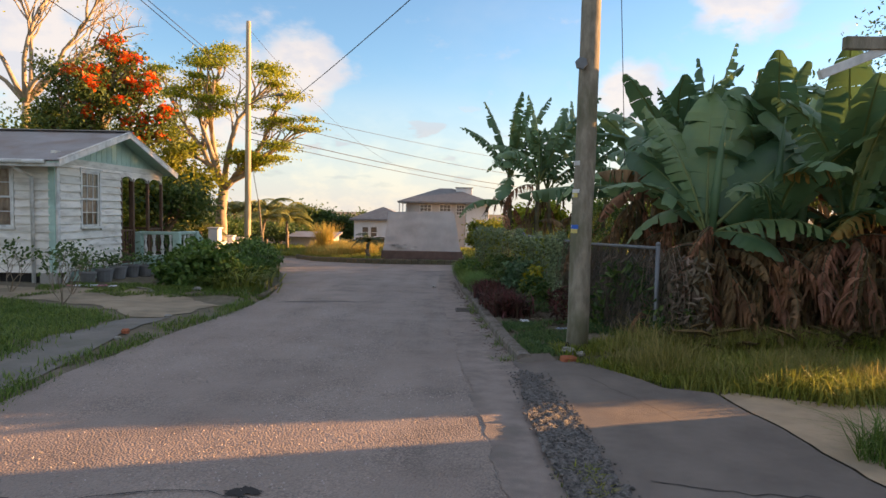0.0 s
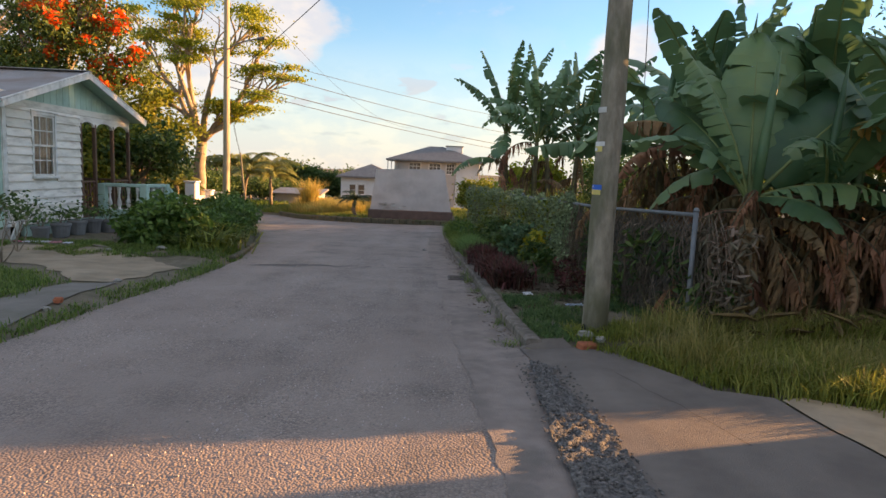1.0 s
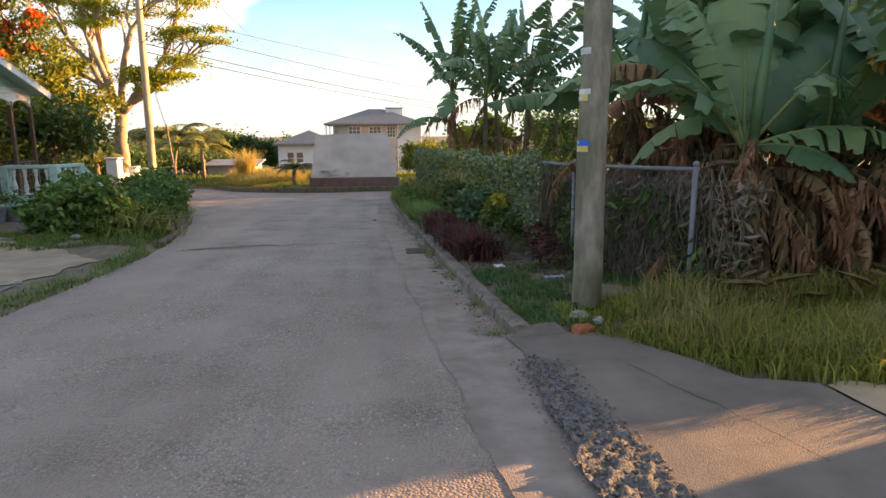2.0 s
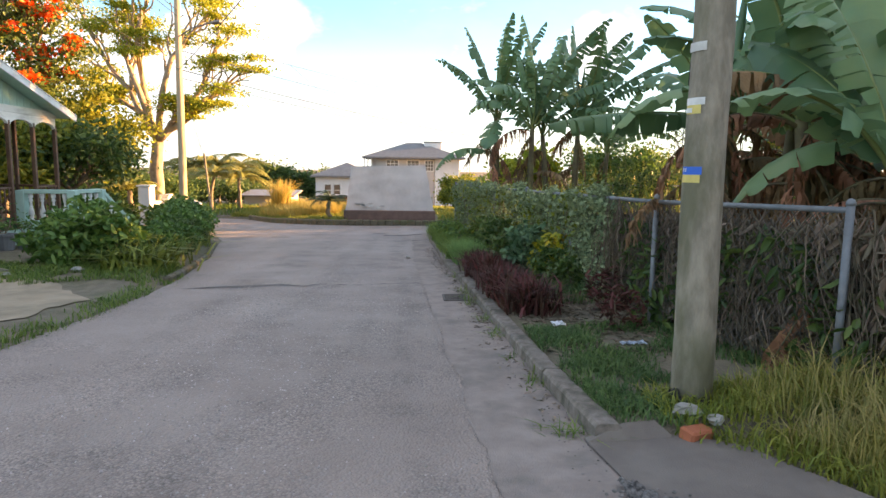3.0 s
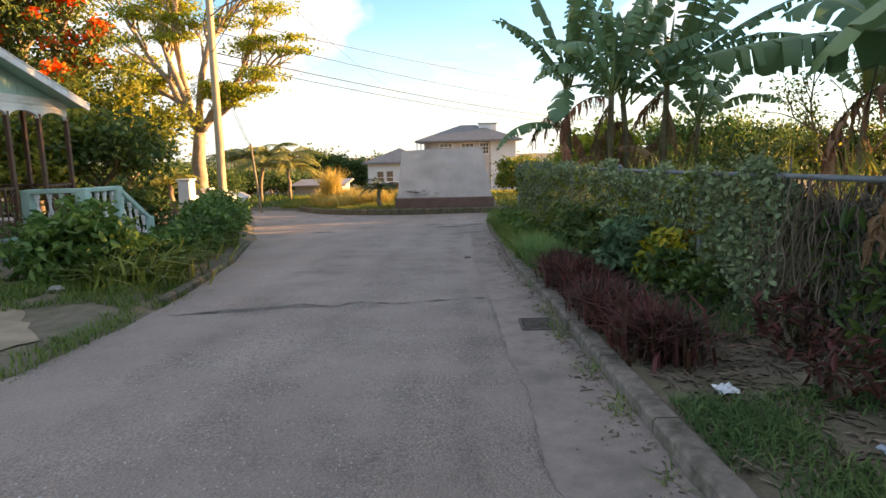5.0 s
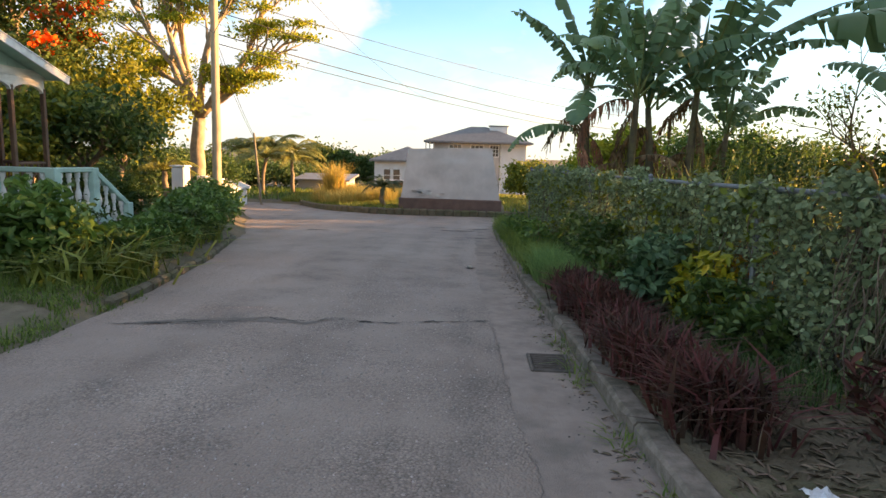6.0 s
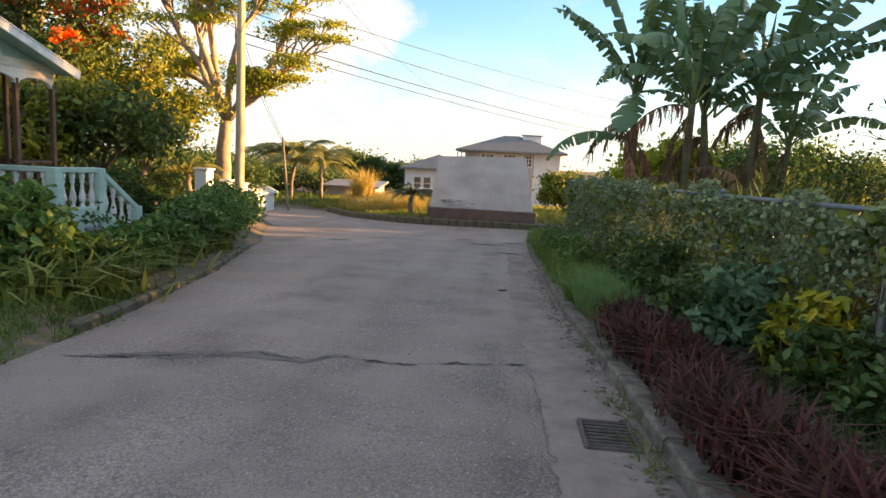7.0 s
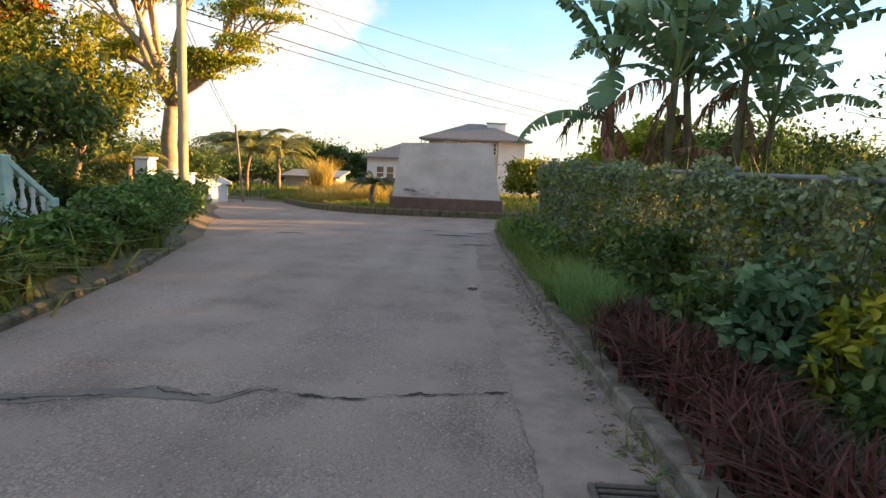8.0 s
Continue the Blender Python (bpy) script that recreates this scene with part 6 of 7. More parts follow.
tree("tree", (-11.95, 34.0, -1.6), (-11.9, 34.0, 2.5), ((-13.2, 34.2, 7.5), (-14.5, 34.4, 6.7), (-12.3, 33.6, 7.7), (-10.2, 33.6, 7.2), (-9.1, 33.4, 6.1), (-8.6, 33.0, 4.8), (-14.0, 34.6, 4.5), (-10.5, 33.2, 3.7)), 0.36, "spreading tree with pale trunk and yellow-green feathery leaves", M_BARK_PALE, M_LEAF_YEL, 3, 230, (0.42, 0.42, 0.085), (0.17, 0.07), 2, spread=0.55, thin=0.5)


def flame_flowers(ob, tips, rng, nrg):
    outer = sorted(tips, key=lambda t: -(t.z * 0.8 + 0.7 * t.x - 0.5 * t.y))[: len(tips) // 2]
    for t in outer:
        if rng.random() < 0.75:
            c = np.array(t) + np.array([0, 0, 0.25]) + nrg.normal(size=(40, 3)) * np.array([0.13, 0.13, 0.09])
            part("blossom", leaf_mesh("blossom", c, 0.19, 0.13, M_FLOWER, -0.3, nrg, 0.2), M_FLOWER, ob, "orange-red blossom")


tree("flame_tree", (-14.6, 27.0, -1.0), (-14.6, 27.0, 2.6), ((-16.1, 26.8, 5.8), (-15.4, 27.4, 6.1), (-13.9, 26.6, 6.5), (-13.0, 26.7, 5.5), (-12.6, 26.6, 4.3), (-16.4, 27, 4.8), (-14.4, 25.8, 5.2), (-13.2, 25.9, 3.4), (-14.8, 26.4, 4.2)), 0.3, "dense dark green tree with orange-red flowers behind the house", M_BARK, M_FLAME_LEAF, 8, 85, (0.34, 0.34, 0.26), (0.17, 0.085), 2, extra=flame_flowers)
tree("bare_tree", (-24.6, 37.0, -1.4), (-24.5, 37.0, 7.4), ((-27.0, 37, 12.4), (-25.2, 37.4, 14.2), (-22.8, 36.8, 13.4), (-20.4, 37, 13.0), (-19.6, 37, 11.2), (-21.2, 36.6, 9.8), (-27.6, 36.8, 10.6)), 0.30, "nearly leafless pale tree with spreading twigs", M_BARK_PALE, M_LEAF_YEL, 21, 2, (0.3, 0.3, 0.2), (0.16, 0.08), 3)
tree("bare_shrub", (8.9, 21.9, -0.9), (8.9, 21.9, 0.3), ((7.6, 21.6, 1.9), (8.3, 22.2, 2.7), (9.4, 21.6, 2.8), (10.2, 22.0, 2.2), (8.0, 21.4, 1.2)), 0.09, "straggly brown shrub with few leaves behind the fence", M_BARK, M_LEAF_GOLD, 23, 7, (0.2, 0.2, 0.15), (0.12, 0.06), 2)
for base, top, w, mat, seed, label in (
    ((-10.9, 24.2, -0.9), 3.0, 2.1, M_LEAF_DARK, 31, "green broad-leaved tree beside the porch"),
    ((-13.2, 30.0, -1.1), 3.3, 2.2, M_LEAF_GOLD, 32, "yellow-green shrubby tree behind the porch"),
    ((-17.5, 31.0, -1.2), 4.4, 2.6, M_LEAF_GOLD, 33, "yellow-green tree behind the cottage"),
    ((-21.5, 33.0, -1.2), 5.0, 3.0, M_LEAF_GOLD, 34, "yellow-green tree behind the cottage"),
    ((-12.0, 23.4, -0.8), 2.2, 1.5, M_LEAF_GOLD, 35, "yellow-green shrubby tree behind the porch"),
    ((-26.5, 34.0, -1.2), 4.4, 2.8, M_LEAF, 36, "green tree behind the cottage"),
    ((-15.0, 40.0, -1.8), 0.2, 2.2, M_LEAF_DARK, 37, "dark green roadside tree beyond the bend"),
    ((-19.0, 44.0, -2.0), 0.3, 2.6, M_LEAF_DARK, 38, "dark green roadside tree"),
    ((-15.0, 73.0, -2.8), 1.0, 3.0, M_LEAF_DARK, 39, "dark rounded tree beyond the corner"),
    ((-12.6, 74.0, -2.9), 0.2, 2.2, M_LEAF_DARK, 40, "dark rounded tree beyond the corner"),
    ((-10.6, 84.0, -2.9), 0.2, 3.2, M_LEAF_DARK, 41, "dark rounded tree beyond the corner"),
    ((12.5, 36.0, -1.2), 1.5, 2.4, M_LEAF_DARK, 42, "dark tree behind the banana patch"),
    ((15.8, 39.0, -1.2), 1.6, 2.6, M_LEAF_DARK, 43, "dark tree behind the banana patch"),
    ((9.6, 33.0, -1.2), 2.0, 2.0, M_LEAF, 44, "green bushy tree behind the banana patch"),
    ((14.5, 31.0, -0.9), 1.4, 2.0, M_LEAF_DARK, 45, "dark green bushy tree behind the banana patch"),
    # five added trees, sized to keep low sun off cottage and road
    ((20.0, 21.4, -0.5), 8.8, 3.8, M_LEAF_DARK, 46, "dense tree added beyond the banana patch to block the low sun"),
    ((23.0, 27.0, -0.6), 10.2, 3.8, M_LEAF_DARK, 47, "dense tree added beyond the banana patch to block the low sun"),
    ((20.0, 25.2, -0.6), 8.8, 3.6, M_LEAF_DARK, 62, "dense tree added beyond the banana patch to block the low sun"),
    ((21.5, 32.5, -0.6), 8.0, 3.8, M_LEAF_DARK, 61, "dense tree added beyond the banana patch to block the low sun"),
    ((19.5, 15.6, -0.4), 7.4, 3.0, M_LEAF_DARK, 48, "dense tree added beyond the banana patch to block the low sun"),
    ((6.2, 37.0, -1.3), 1.0, 1.6, M_LEAF, 49, "low green tree on the far verge"),
    ((-16.5, 53.0, -2.0), -0.3, 3.0, M_LEAF_DARK, 52, "dark green bushy tree beyond the road bend"),
    ((-21.0, 52.0, -2.0), 0.2, 3.2, M_LEAF_DARK, 53, "dark bushy tree beyond the road bend"),
    ((-13.2, 56.0, -2.2), -0.3, 2.2, M_LEAF_DARK, 54, "dark bush beyond the road bend"),
    ((-25.5, 48.0, -2.0), 0.6, 3.2, M_LEAF_DARK, 55, "dark green bushy tree beyond the road bend"),
    ((2.9, 43.0, -1.8), 0.4, 1.3, M_LEAF_GOLD, 56, "golden-green bush on the grass beyond the wall"),
    # four more added trees that stop stray sun on road, fence and gable
    ((10.6, 14.8, -0.3), 3.4, 1.8, M_LEAF_DARK, 57, "dark leafy tree added behind the banana patch to stop stray sun"),
    ((10.9, 18.0, -0.4), 4.4, 1.9, M_LEAF_DARK, 58, "dark leafy tree added behind the banana patch to stop stray sun"),
    ((13.4, 22.2, -0.5), 4.2, 2.0, M_LEAF_DARK, 59, "dark leafy tree added behind the banana patch to stop stray sun"),
    ((14.4, 25.6, -0.5), 4.2, 2.0, M_LEAF_DARK, 60, "dark leafy tree added behind the banana patch to stop stray sun"),
    ((3.6, 25.2, -0.8), 1.5, 1.0, M_LEAF_YEL, 50, "yellow-green bush behind the fence corner"),
    ((19.0, 47.0, -1.5), 1.4, 3.2, M_LEAF_DARK, 51, "dark tree far behind the banana patch"),
):
    b = Vector(base)
    b.z = gz(b.x, b.y) - 0.1
    hgt = top - b.z
    f = b + Vector((0.1, 0, hgt * 0.35))
    rr = random.Random(seed)
    ends = [(b.x + w * 0.75 * math.cos(a) * rr.uniform(0.5, 1.1), b.y + w * 0.75 * math.sin(a) * rr.uniform(0.5, 1.1), b.z + hgt * rr.uniform(0.5, 0.92)) for a in np.arange(0, 6.2, 0.9)]
    far_off = b.y > 60
    tree("tree", b, f, ends, 0.06 + 0.03 * w, label, M_BARK, mat, seed, (60 if not far_off else 40) if seed != 31 else 42, (w * 0.17, w * 0.17, w * 0.14), (0.20 if not far_off else 0.34, 0.10 if not far_off else 0.2), 2, "background trees")

# distant treeline
nrg = np.random.default_rng(99)
cs = []
for i in range(150):
    x = -160 + i * 2.4 + nrg.uniform(-1, 1)
    y = 120 + 18 * math.sin(i * 0.7) + nrg.uniform(-6, 6)
    hh = nrg.uniform(-0.6, 0.9)
    g0 = gz(x, y)
    k = 260
    c = nrg.normal(size=(k, 3)) * np.array([1.6, 1.2, 1.0])
    c[:, 2] = np.minimum(np.abs(c[:, 2]) / 2.0, 1.0) ** 0.7 * (hh - g0)
    cs.append(c + np.array([x, y, g0]))
thing("distant_woods", leaf_mesh("distant_woods", np.concatenate(cs), 0.55, 0.34, M_LEAF_DARK, 0.1, nrg, 0.4), "distant dark line of trees", "woods", kind="stuff")


def palm(x, y, top, n_frond, length, seed, label, trunk_r=0.13, mat=None):
    rng = random.Random(seed)
    ob = thing("palm_tree", None, label, "palm", "palms")
    z = gz(x, y)
    ctr = Vector((x + rng.uniform(-0.3, 0.3), y, top))
    part("trunk", Geo().tube(limb_path((x, y, z - 0.1), ctr, 0.2, rng, 6), [trunk_r * (1 - 0.25 * i / 6) for i in range(7)], 10), M_BARK, ob, smooth=True)
    for i in range(n_frond):
        a = i * 2.399 + rng.uniform(-0.2, 0.2)
        e0, e1 = rng.uniform(20, 75), rng.uniform(-70, -20)
        g = Geo()
        p = ctr.copy()
        pts = []
        m = 14
        for j in range(m + 1):
            el = radians(e0 + (e1 - e0) * (j / m))
            pts.append(p.copy())
            p = p + Vector((math.cos(a) * math.cos(el), math.sin(a) * math.cos(el), math.sin(el))) * length / m
        g.tube(pts, [0.02 * length * (1 - 0.9 * j / m) + 0.003 for j in range(m + 1)], 4)
        s0 = Vector((-math.sin(a), math.cos(a), 0))
        for j in range(2, m):
            for h in (0, 0.5):
                q = pts[j].lerp(pts[j + 1], h)
                d = (pts[j + 1] - pts[j]).normalized()
                w = length * 0.26 * math.sin(math.pi * (0.15 + 0.8 * j / m))
                for s in (-1, 1):
                    tip = q + s0 * s * w * 0.75 + d * w * 0.5 - Vector((0, 0, w * rng.uniform(0.3, 0.7)))
                    wd = d * 0.016 * length
                    g.add([tuple(q - wd), tuple(q + wd), tuple(tip)], [(0, 1, 2)])
        part("frond", g, mat or M_FROND, ob, fix=False)
    return ob


M_FROND = material("palm_frond", (0.17, 0.19, 0.045), (0.25, 0.24, 0.055), 1.0, 0.5, 0.0, obj=0.35, through_light=0.3)
M_FROND_DARK = material("dark_palm_frond", (0.035, 0.06, 0.02), (0.06, 0.085, 0.025), 1.0, 0.5, 0.0, obj=0.3, through_light=0.2)
palm(-4.05, 35.7, gz(-4.05, 35.7) + 0.95, 16, 1.25, 4, "small dark palm beside the corner wall", 0.12, M_FROND_DARK)
for i, (x, y, t) in enumerate(((-18.6, 60, 1.2), (-16.9, 60, 1.3), (-15.8, 61, 1.1), (-20.8, 62, 1.0))):
    palm(x, y, t, 16, 3.2, 50 + i, "drooping coconut palm beyond the road bend")
for i, (x, y, t) in enumerate(((-13.6, 47.0, 0.75), (-11.9, 48.0, 0.6))):
    palm(x, y, t, 18, 2.3, 70 + i, "sunlit coconut palm at the road bend")
palm(-11.9, 31.0, 0.3, 12, 1.6, 60, "young palm behind the roadside bushes")

# ---- hedge, shrubs and verge plants ----


def shrub(name, blobs, n, size, mat, label, category="shrub", seed=1, twigs=True, flat=0.35, group=""):
    """Leaves massed in overlapping uneven clumps (x, y, radius, height), with stems below."""
    nrg2 = np.random.default_rng(seed)
    ob = thing(name, None, label, category, group)
    tot = sum(b[2] ** 2 * b[3] for b in blobs)
    cs = []
    for x, y, r, h in blobs:
        g = Geo()
        z = gz(x, y)
        k = int(n * r * r * h / tot)
        d = nrg2.normal(size=(k, 3))
        d /= np.linalg.norm(d, axis=1)[:, None]
        rad = nrg2.uniform(0.45, 1.08, k) ** 0.6
        wob = 1 + 0.22 * np.sin(d[:, 0] * 5 + x * 3) * np.cos(d[:, 1] * 4 + y) + 0.12 * np.sin(d[:, 2] * 9 + x)
        c = d * (rad * wob)[:, None] * np.array([r, r, h * 0.55])
        c[:, 2] = c[:, 2] + h * 0.5
        c = c[c[:, 2] > 0.0]
        cs.append(c + np.array([x, y, z]))
        if twigs:
            for _ in range(7):
                q = c[nrg2.integers(len(c))]
                g.tube(limb_path((x + nrg2.uniform(-0.012, 0.012), y, z - 0.05), Vector((x, y, z)) + Vector(q.tolist()) * 0.95, 0.08, random.Random(seed), 4), [0.014, 0.012, 0.009, 0.007, 0.004], 4)
            part("stem", g, M_BARK, ob)
    part("foliage", leaf_mesh("foliage", np.concatenate(cs), size[0], size[1], mat, 0.25, nrg2, flat), mat, ob)
    return ob


L_HEDGE = "leafy green garden shrub along the road edge"
for i, (bl, n, sz, m) in enumerate((
    (((-5.8, 14.6, 0.55, 0.85), (-5.15, 14.7, 0.5, 0.8), (-6.3, 15.0, 0.5, 0.75), (-5.95, 15.35, 0.4, 1.05), (-5.45, 14.95, 0.36, 0.98)), 3000, (0.16, 0.085), M_LEAF),
    (((-5.0, 15.7, 0.5, 0.48), (-5.6, 16.1, 0.5, 0.42)), 1900, (0.12, 0.06), M_LEAF),
    (((-5.3, 17.1, 0.55, 0.56), (-5.9, 17.5, 0.45, 0.38)), 1900, (0.13, 0.07), M_LEAF),
    (((-5.5, 18.6, 0.58, 0.75), (-6.1, 19.2, 0.5, 0.55)), 2400, (0.12, 0.07), M_LEAF),
    (((-6.0, 20.3, 0.65, 0.85), (-6.4, 21.4, 0.65, 0.9)), 2400, (0.13, 0.07), M_LEAF),
    (((-6.9, 22.8, 0.8, 0.95), (-7.4, 24.2, 0.8, 0.9)), 2400, (0.13, 0.07), M_LEAF),
    (((-8.2, 25.8, 0.9, 0.95), (-9.0, 27.6, 0.9, 0.8)), 1900, (0.18, 0.10), M_LEAF),
    (((-4.95, 14.5, 0.34, 0.5), (-4.75, 15.3, 0.30, 0.45)), 1100, (0.12, 0.05), M_LEAF_DARK),
    (((-4.85, 16.1, 0.34, 0.5), (-4.95, 17.0, 0.36, 0.55)), 1200, (0.12, 0.05), M_LEAF),
    (((-5.2, 18.0, 0.36, 0.6), (-5.5, 19.4, 0.4, 0.6)), 1200, (0.11, 0.06), M_LEAF_DARK),
    (((-6.9, 16.0, 0.35, 0.4), (-6.5, 17.0, 0.3, 0.25)), 1500, (0.10, 0.06), M_LEAF_DARK),
    (((-9.4, 22.4, 0.9, 1.3), (-8.9, 23.2, 0.6, 0.9)), 2600, (0.15, 0.08), M_LEAF_DARK),
)):
    shrub("garden_shrub", bl, n, sz, m, L_HEDGE, "shrub", 70 + i, group="roadside shrubs")


def blade_clump(name, spots, n_each, height, width, mat, label, seed, lean=0.6, spread=0.18, group="", category="plant", shoots=0):
    nrg3 = np.random.default_rng(seed)
    for i, (x, y, s) in enumerate(spots):
        k = int(n_each * s)
        r = np.stack([x + nrg3.normal(size=k) * spread * s, y + nrg3.normal(size=k) * spread * s], 1)
        roots = np.column_stack([r, ground_z(r[:, 0], r[:, 1]) - 0.02])
        if shoots:
            ob = thing(name, None, label, category, group)
            turn_ = np.arctan2(r[:, 1] - y, r[:, 0] - x)
            for q in range(shoots):
                lot = (turn_ >= -math.pi + 2 * math.pi * q / shoots) & (turn_ < -math.pi + 2 * math.pi * (q + 1) / shoots)
                if lot.any():
                    part("shoot", blade_mesh("shoot", roots[lot], height * s, width, mat, lean, nrg3, 0.8), mat, ob)
        else:
            thing(name, blade_mesh(name, roots, height * s, width, mat, lean, nrg3, 0.8), label, category, group)


random.seed(3)
M_FERN = material("fern_blade", (0.16, 0.20, 0.035), (0.22, 0.24, 0.05), 1.5, 0.55, 0.0, island=0.4, through_light=0.3)
blade_clump("fern_clump", [(-4.55 - 0.3 * random.random() - (0.28 * max(0, y - 15)) * 0.72, y, random.uniform(0.7, 1.15)) for y in np.arange(13.9, 19.5, 0.34)], 120, 0.48, 0.055, M_FERN, "arching yellow-green strap-leaved plant on the bed edge", 5, 0.7, 0.2, "strap-leaved plants")

# red-leaved row along the kerb
spots = [(1.13 + 0.07 * math.sin(y * 3) - 0.012 * (y - 11), y, random.uniform(0.75, 1.15)) for y in np.arange(10.7, 15.0, 0.17)]
blade_clump("maroon_plant", spots, 190, 0.37, 0.030, M_RED, "low dark maroon-leaved plant along the kerb", 6, 0.42, 0.115, "maroon border plants", shoots=4)
blade_clump("dry_plant", [(x + 0.12, y + 0.08, 0.9) for x, y, s_ in spots[::2]], 40, 0.34, 0.012, M_STRAW, "dry brown stems among the maroon plants", 16, 0.8, 0.18, "dry stems")
L_S = "shrub on the verge against the fence"
shrub("croton", ((2.10, 13.05, 0.30, 0.72), (1.95, 13.3, 0.26, 0.62)), 800, (0.14, 0.05), M_CROTON, "yellow and green croton bush on the verge", "shrub", 90)
shrub("croton", ((2.26, 12.9, 0.2, 0.84),), 240, (0.14, 0.045), M_CROTON_RED, "rust-orange croton bush on the verge", "shrub", 91)
shrub("pale_shrub", ((1.62, 13.6, 0.30, 0.80), (1.78, 13.9, 0.3, 0.78)), 1300, (0.11, 0.07), M_LEAF_GREY, "pale green variegated shrub on the verge", "shrub", 92)
shrub("dark_shrub", ((1.5, 14.4, 0.34, 0.66), (1.58, 15.9, 0.38, 0.88), (1.42, 16.9, 0.36, 0.8)), 1900, (0.10, 0.055), M_LEAF_DARK, "dark green rounded shrub on the verge", "shrub", 93)
shrub("dark_shrub", ((1.9, 12.7, 0.3, 0.55), (2.0, 12.1, 0.28, 0.45)), 900, (0.09, 0.05), M_LEAF_DARK, "dark green low shrub under the fence", "shrub", 94)
shrub("verge_shrub", ((0.95, 18.6, 0.26, 0.6), (1.0, 19.6, 0.3, 0.6), (0.9, 20.8, 0.3, 0.55), (0.85, 22.2, 0.3, 0.6)), 1400, (0.09, 0.05), M_LEAF, "green weedy shrub on the verge", "shrub", 95)
shrub("dark_shrub", ((1.9, 9.75, 0.22, 0.4), (2.05, 10.6, 0.26, 0.45)), 420, (0.10, 0.03), M_RED, "low maroon shrub at the fence foot", "shrub", 96)

# unseen shrubs added along the sunbeam to narrow its patch on the road
for x, y, r, h in ((5.5, 7.05, 0.36, 1.15), (6.3, 7.4, 0.45, 1.3), (7.3, 7.7, 0.5, 1.4), (8.5, 8.05, 0.55, 1.5)):
    shrub("weedy_shrub", ((x, y, r, h),), 700, (0.13, 0.07), M_LEAF, "unseen green shrub added to narrow the sunbeam on the road", "shrub", int(x * 10))
# vines over the fence
nrg4 = np.random.default_rng(17)


def fence_at(u):
    """Place along the fence's top, u in metres of y."""
    ys = [p[1] for p in FX]
    return np.interp(u, ys, [p[0] for p in FX]), np.interp(u, ys, [p[2] for p in FX])


def vine_points(n, y0, y1, thick, low, dens):
    y = nrg4.uniform(y0, y1, n)
    v = nrg4.uniform(low, 1.06, n) ** 0.8 * (0.97 + 0.09 * wobble(y * 1.1, y * 0.4, 1.6) + 0.05 * np.sin(y * 6.1))
    fx, fzz = fence_at(y)
    x = fx - np.abs(nrg4.normal(size=n)) * thick + 0.06
    base_ = ground_z(fx, y)
    z = base_ + v * (fzz - base_) + 0.03 * nrg4.normal(size=n)
    keep = (0.5 + 0.5 * wobble(y * 1.9, z * 2.3, 1.0) + 0.35 * nrg4.uniform(-1, 1, n)) > (1 - dens)
    return np.stack([x, y, z], 1)[keep]


thing("fence_vines", leaf_mesh("fence_vines", np.concatenate([vine_points(34000, 11.0, 22.9, 0.07, 0.0, 0.8), vine_points(7000, 10.9, 22.9, 0.09, 0.84, 0.92)]), 0.056, 0.042, M_LEAF_VINE, 0.3, nrg4, 0.25), "grey-green creeper leaves covering the fence", "vines", kind="stuff")
thing("fence_vines", leaf_mesh("fence_vines", vine_points(3600, 12.2, 22.9, 0.10, 0.05, 0.5), 0.09, 0.06, M_LEAF_GOLD, 0.3, nrg4, 0.25), "lighter creeper leaves on the fence", "vines", kind="stuff")
# dead vines and straw hanging on the near fence panels
g = Geo()
rs = random.Random(4)
for i in range(1500):
    y = rs.uniform(7.5, 11.4) if i % 5 else rs.uniform(12, 22.5)
    fx, fzz = [float(v) for v in fence_at(y)]
    b0 = gz(fx, y)
    zt = b0 + (fzz - b0) * rs.uniform(0.35, 1.03)
    ln = rs.uniform(0.25, 0.8)
    a = Vector((fx + (rs.uniform(-0.06, 0.10) if y > 10.5 else rs.uniform(0.04, 0.22)), y, zt))
    b = a + Vector((rs.uniform(-0.1, 0.1), rs.uniform(-0.25, 0.25), -ln))
    b.z = max(b.z, b0)
    g.tube(limb_path(a, b, 0.07, rs, 4), [0.006, 0.006, 0.005, 0.004, 0.003], 3, False)
thing("dead_vines", g.mesh("dead_vines", M_STRAW, False, False), "dry brown tangled vine stems on the fence", "vines", kind="stuff")
nrg5 = np.random.default_rng(29)
yy = nrg5.uniform(7.4, 12.0, 5200)
fx, fzz = fence_at(yy)
pp = np.stack([fx + nrg5.uniform(0.05, 0.55, 5200), yy, ground_z(fx, yy) + nrg5.uniform(0, 1.05, 5200)], 1)
thing("leaf_litter", leaf_mesh("leaf_litter", pp, 0.16, 0.035, M_STRAW, 0.9, nrg5, 0.1), "dry brown hanging litter behind the fence", "litter", kind="stuff")
yy = nrg5.uniform(7.45, 11.0, 3200)
fx, fzz = fence_at(yy)
hh = nrg5.uniform(0, 1.0, 3200) ** 1.3
keep_ = 0.5 + 0.5 * wobble(yy * 2.0, hh * 2.6, 1.0) + 0.3 * nrg5.uniform(-1, 1, 3200) > 0.42
pp = np.stack([fx + nrg5.uniform(-0.05, 0.35, 3200), yy, ground_z(fx, yy) + hh], 1)[keep_]
thing("fence_weeds", leaf_mesh("fence_weeds", pp, 0.15, 0.045, M_LEAF_DARK, 0.3, nrg5, 0.15), "dark narrow weed leaves tangled in the fence", "weeds", kind="stuff")
pp = np.stack([nrg5.uniform(2.9, 8.0, 1800), nrg5.uniform(7.3, 10.5, 1800), np.zeros(1800)], 1)
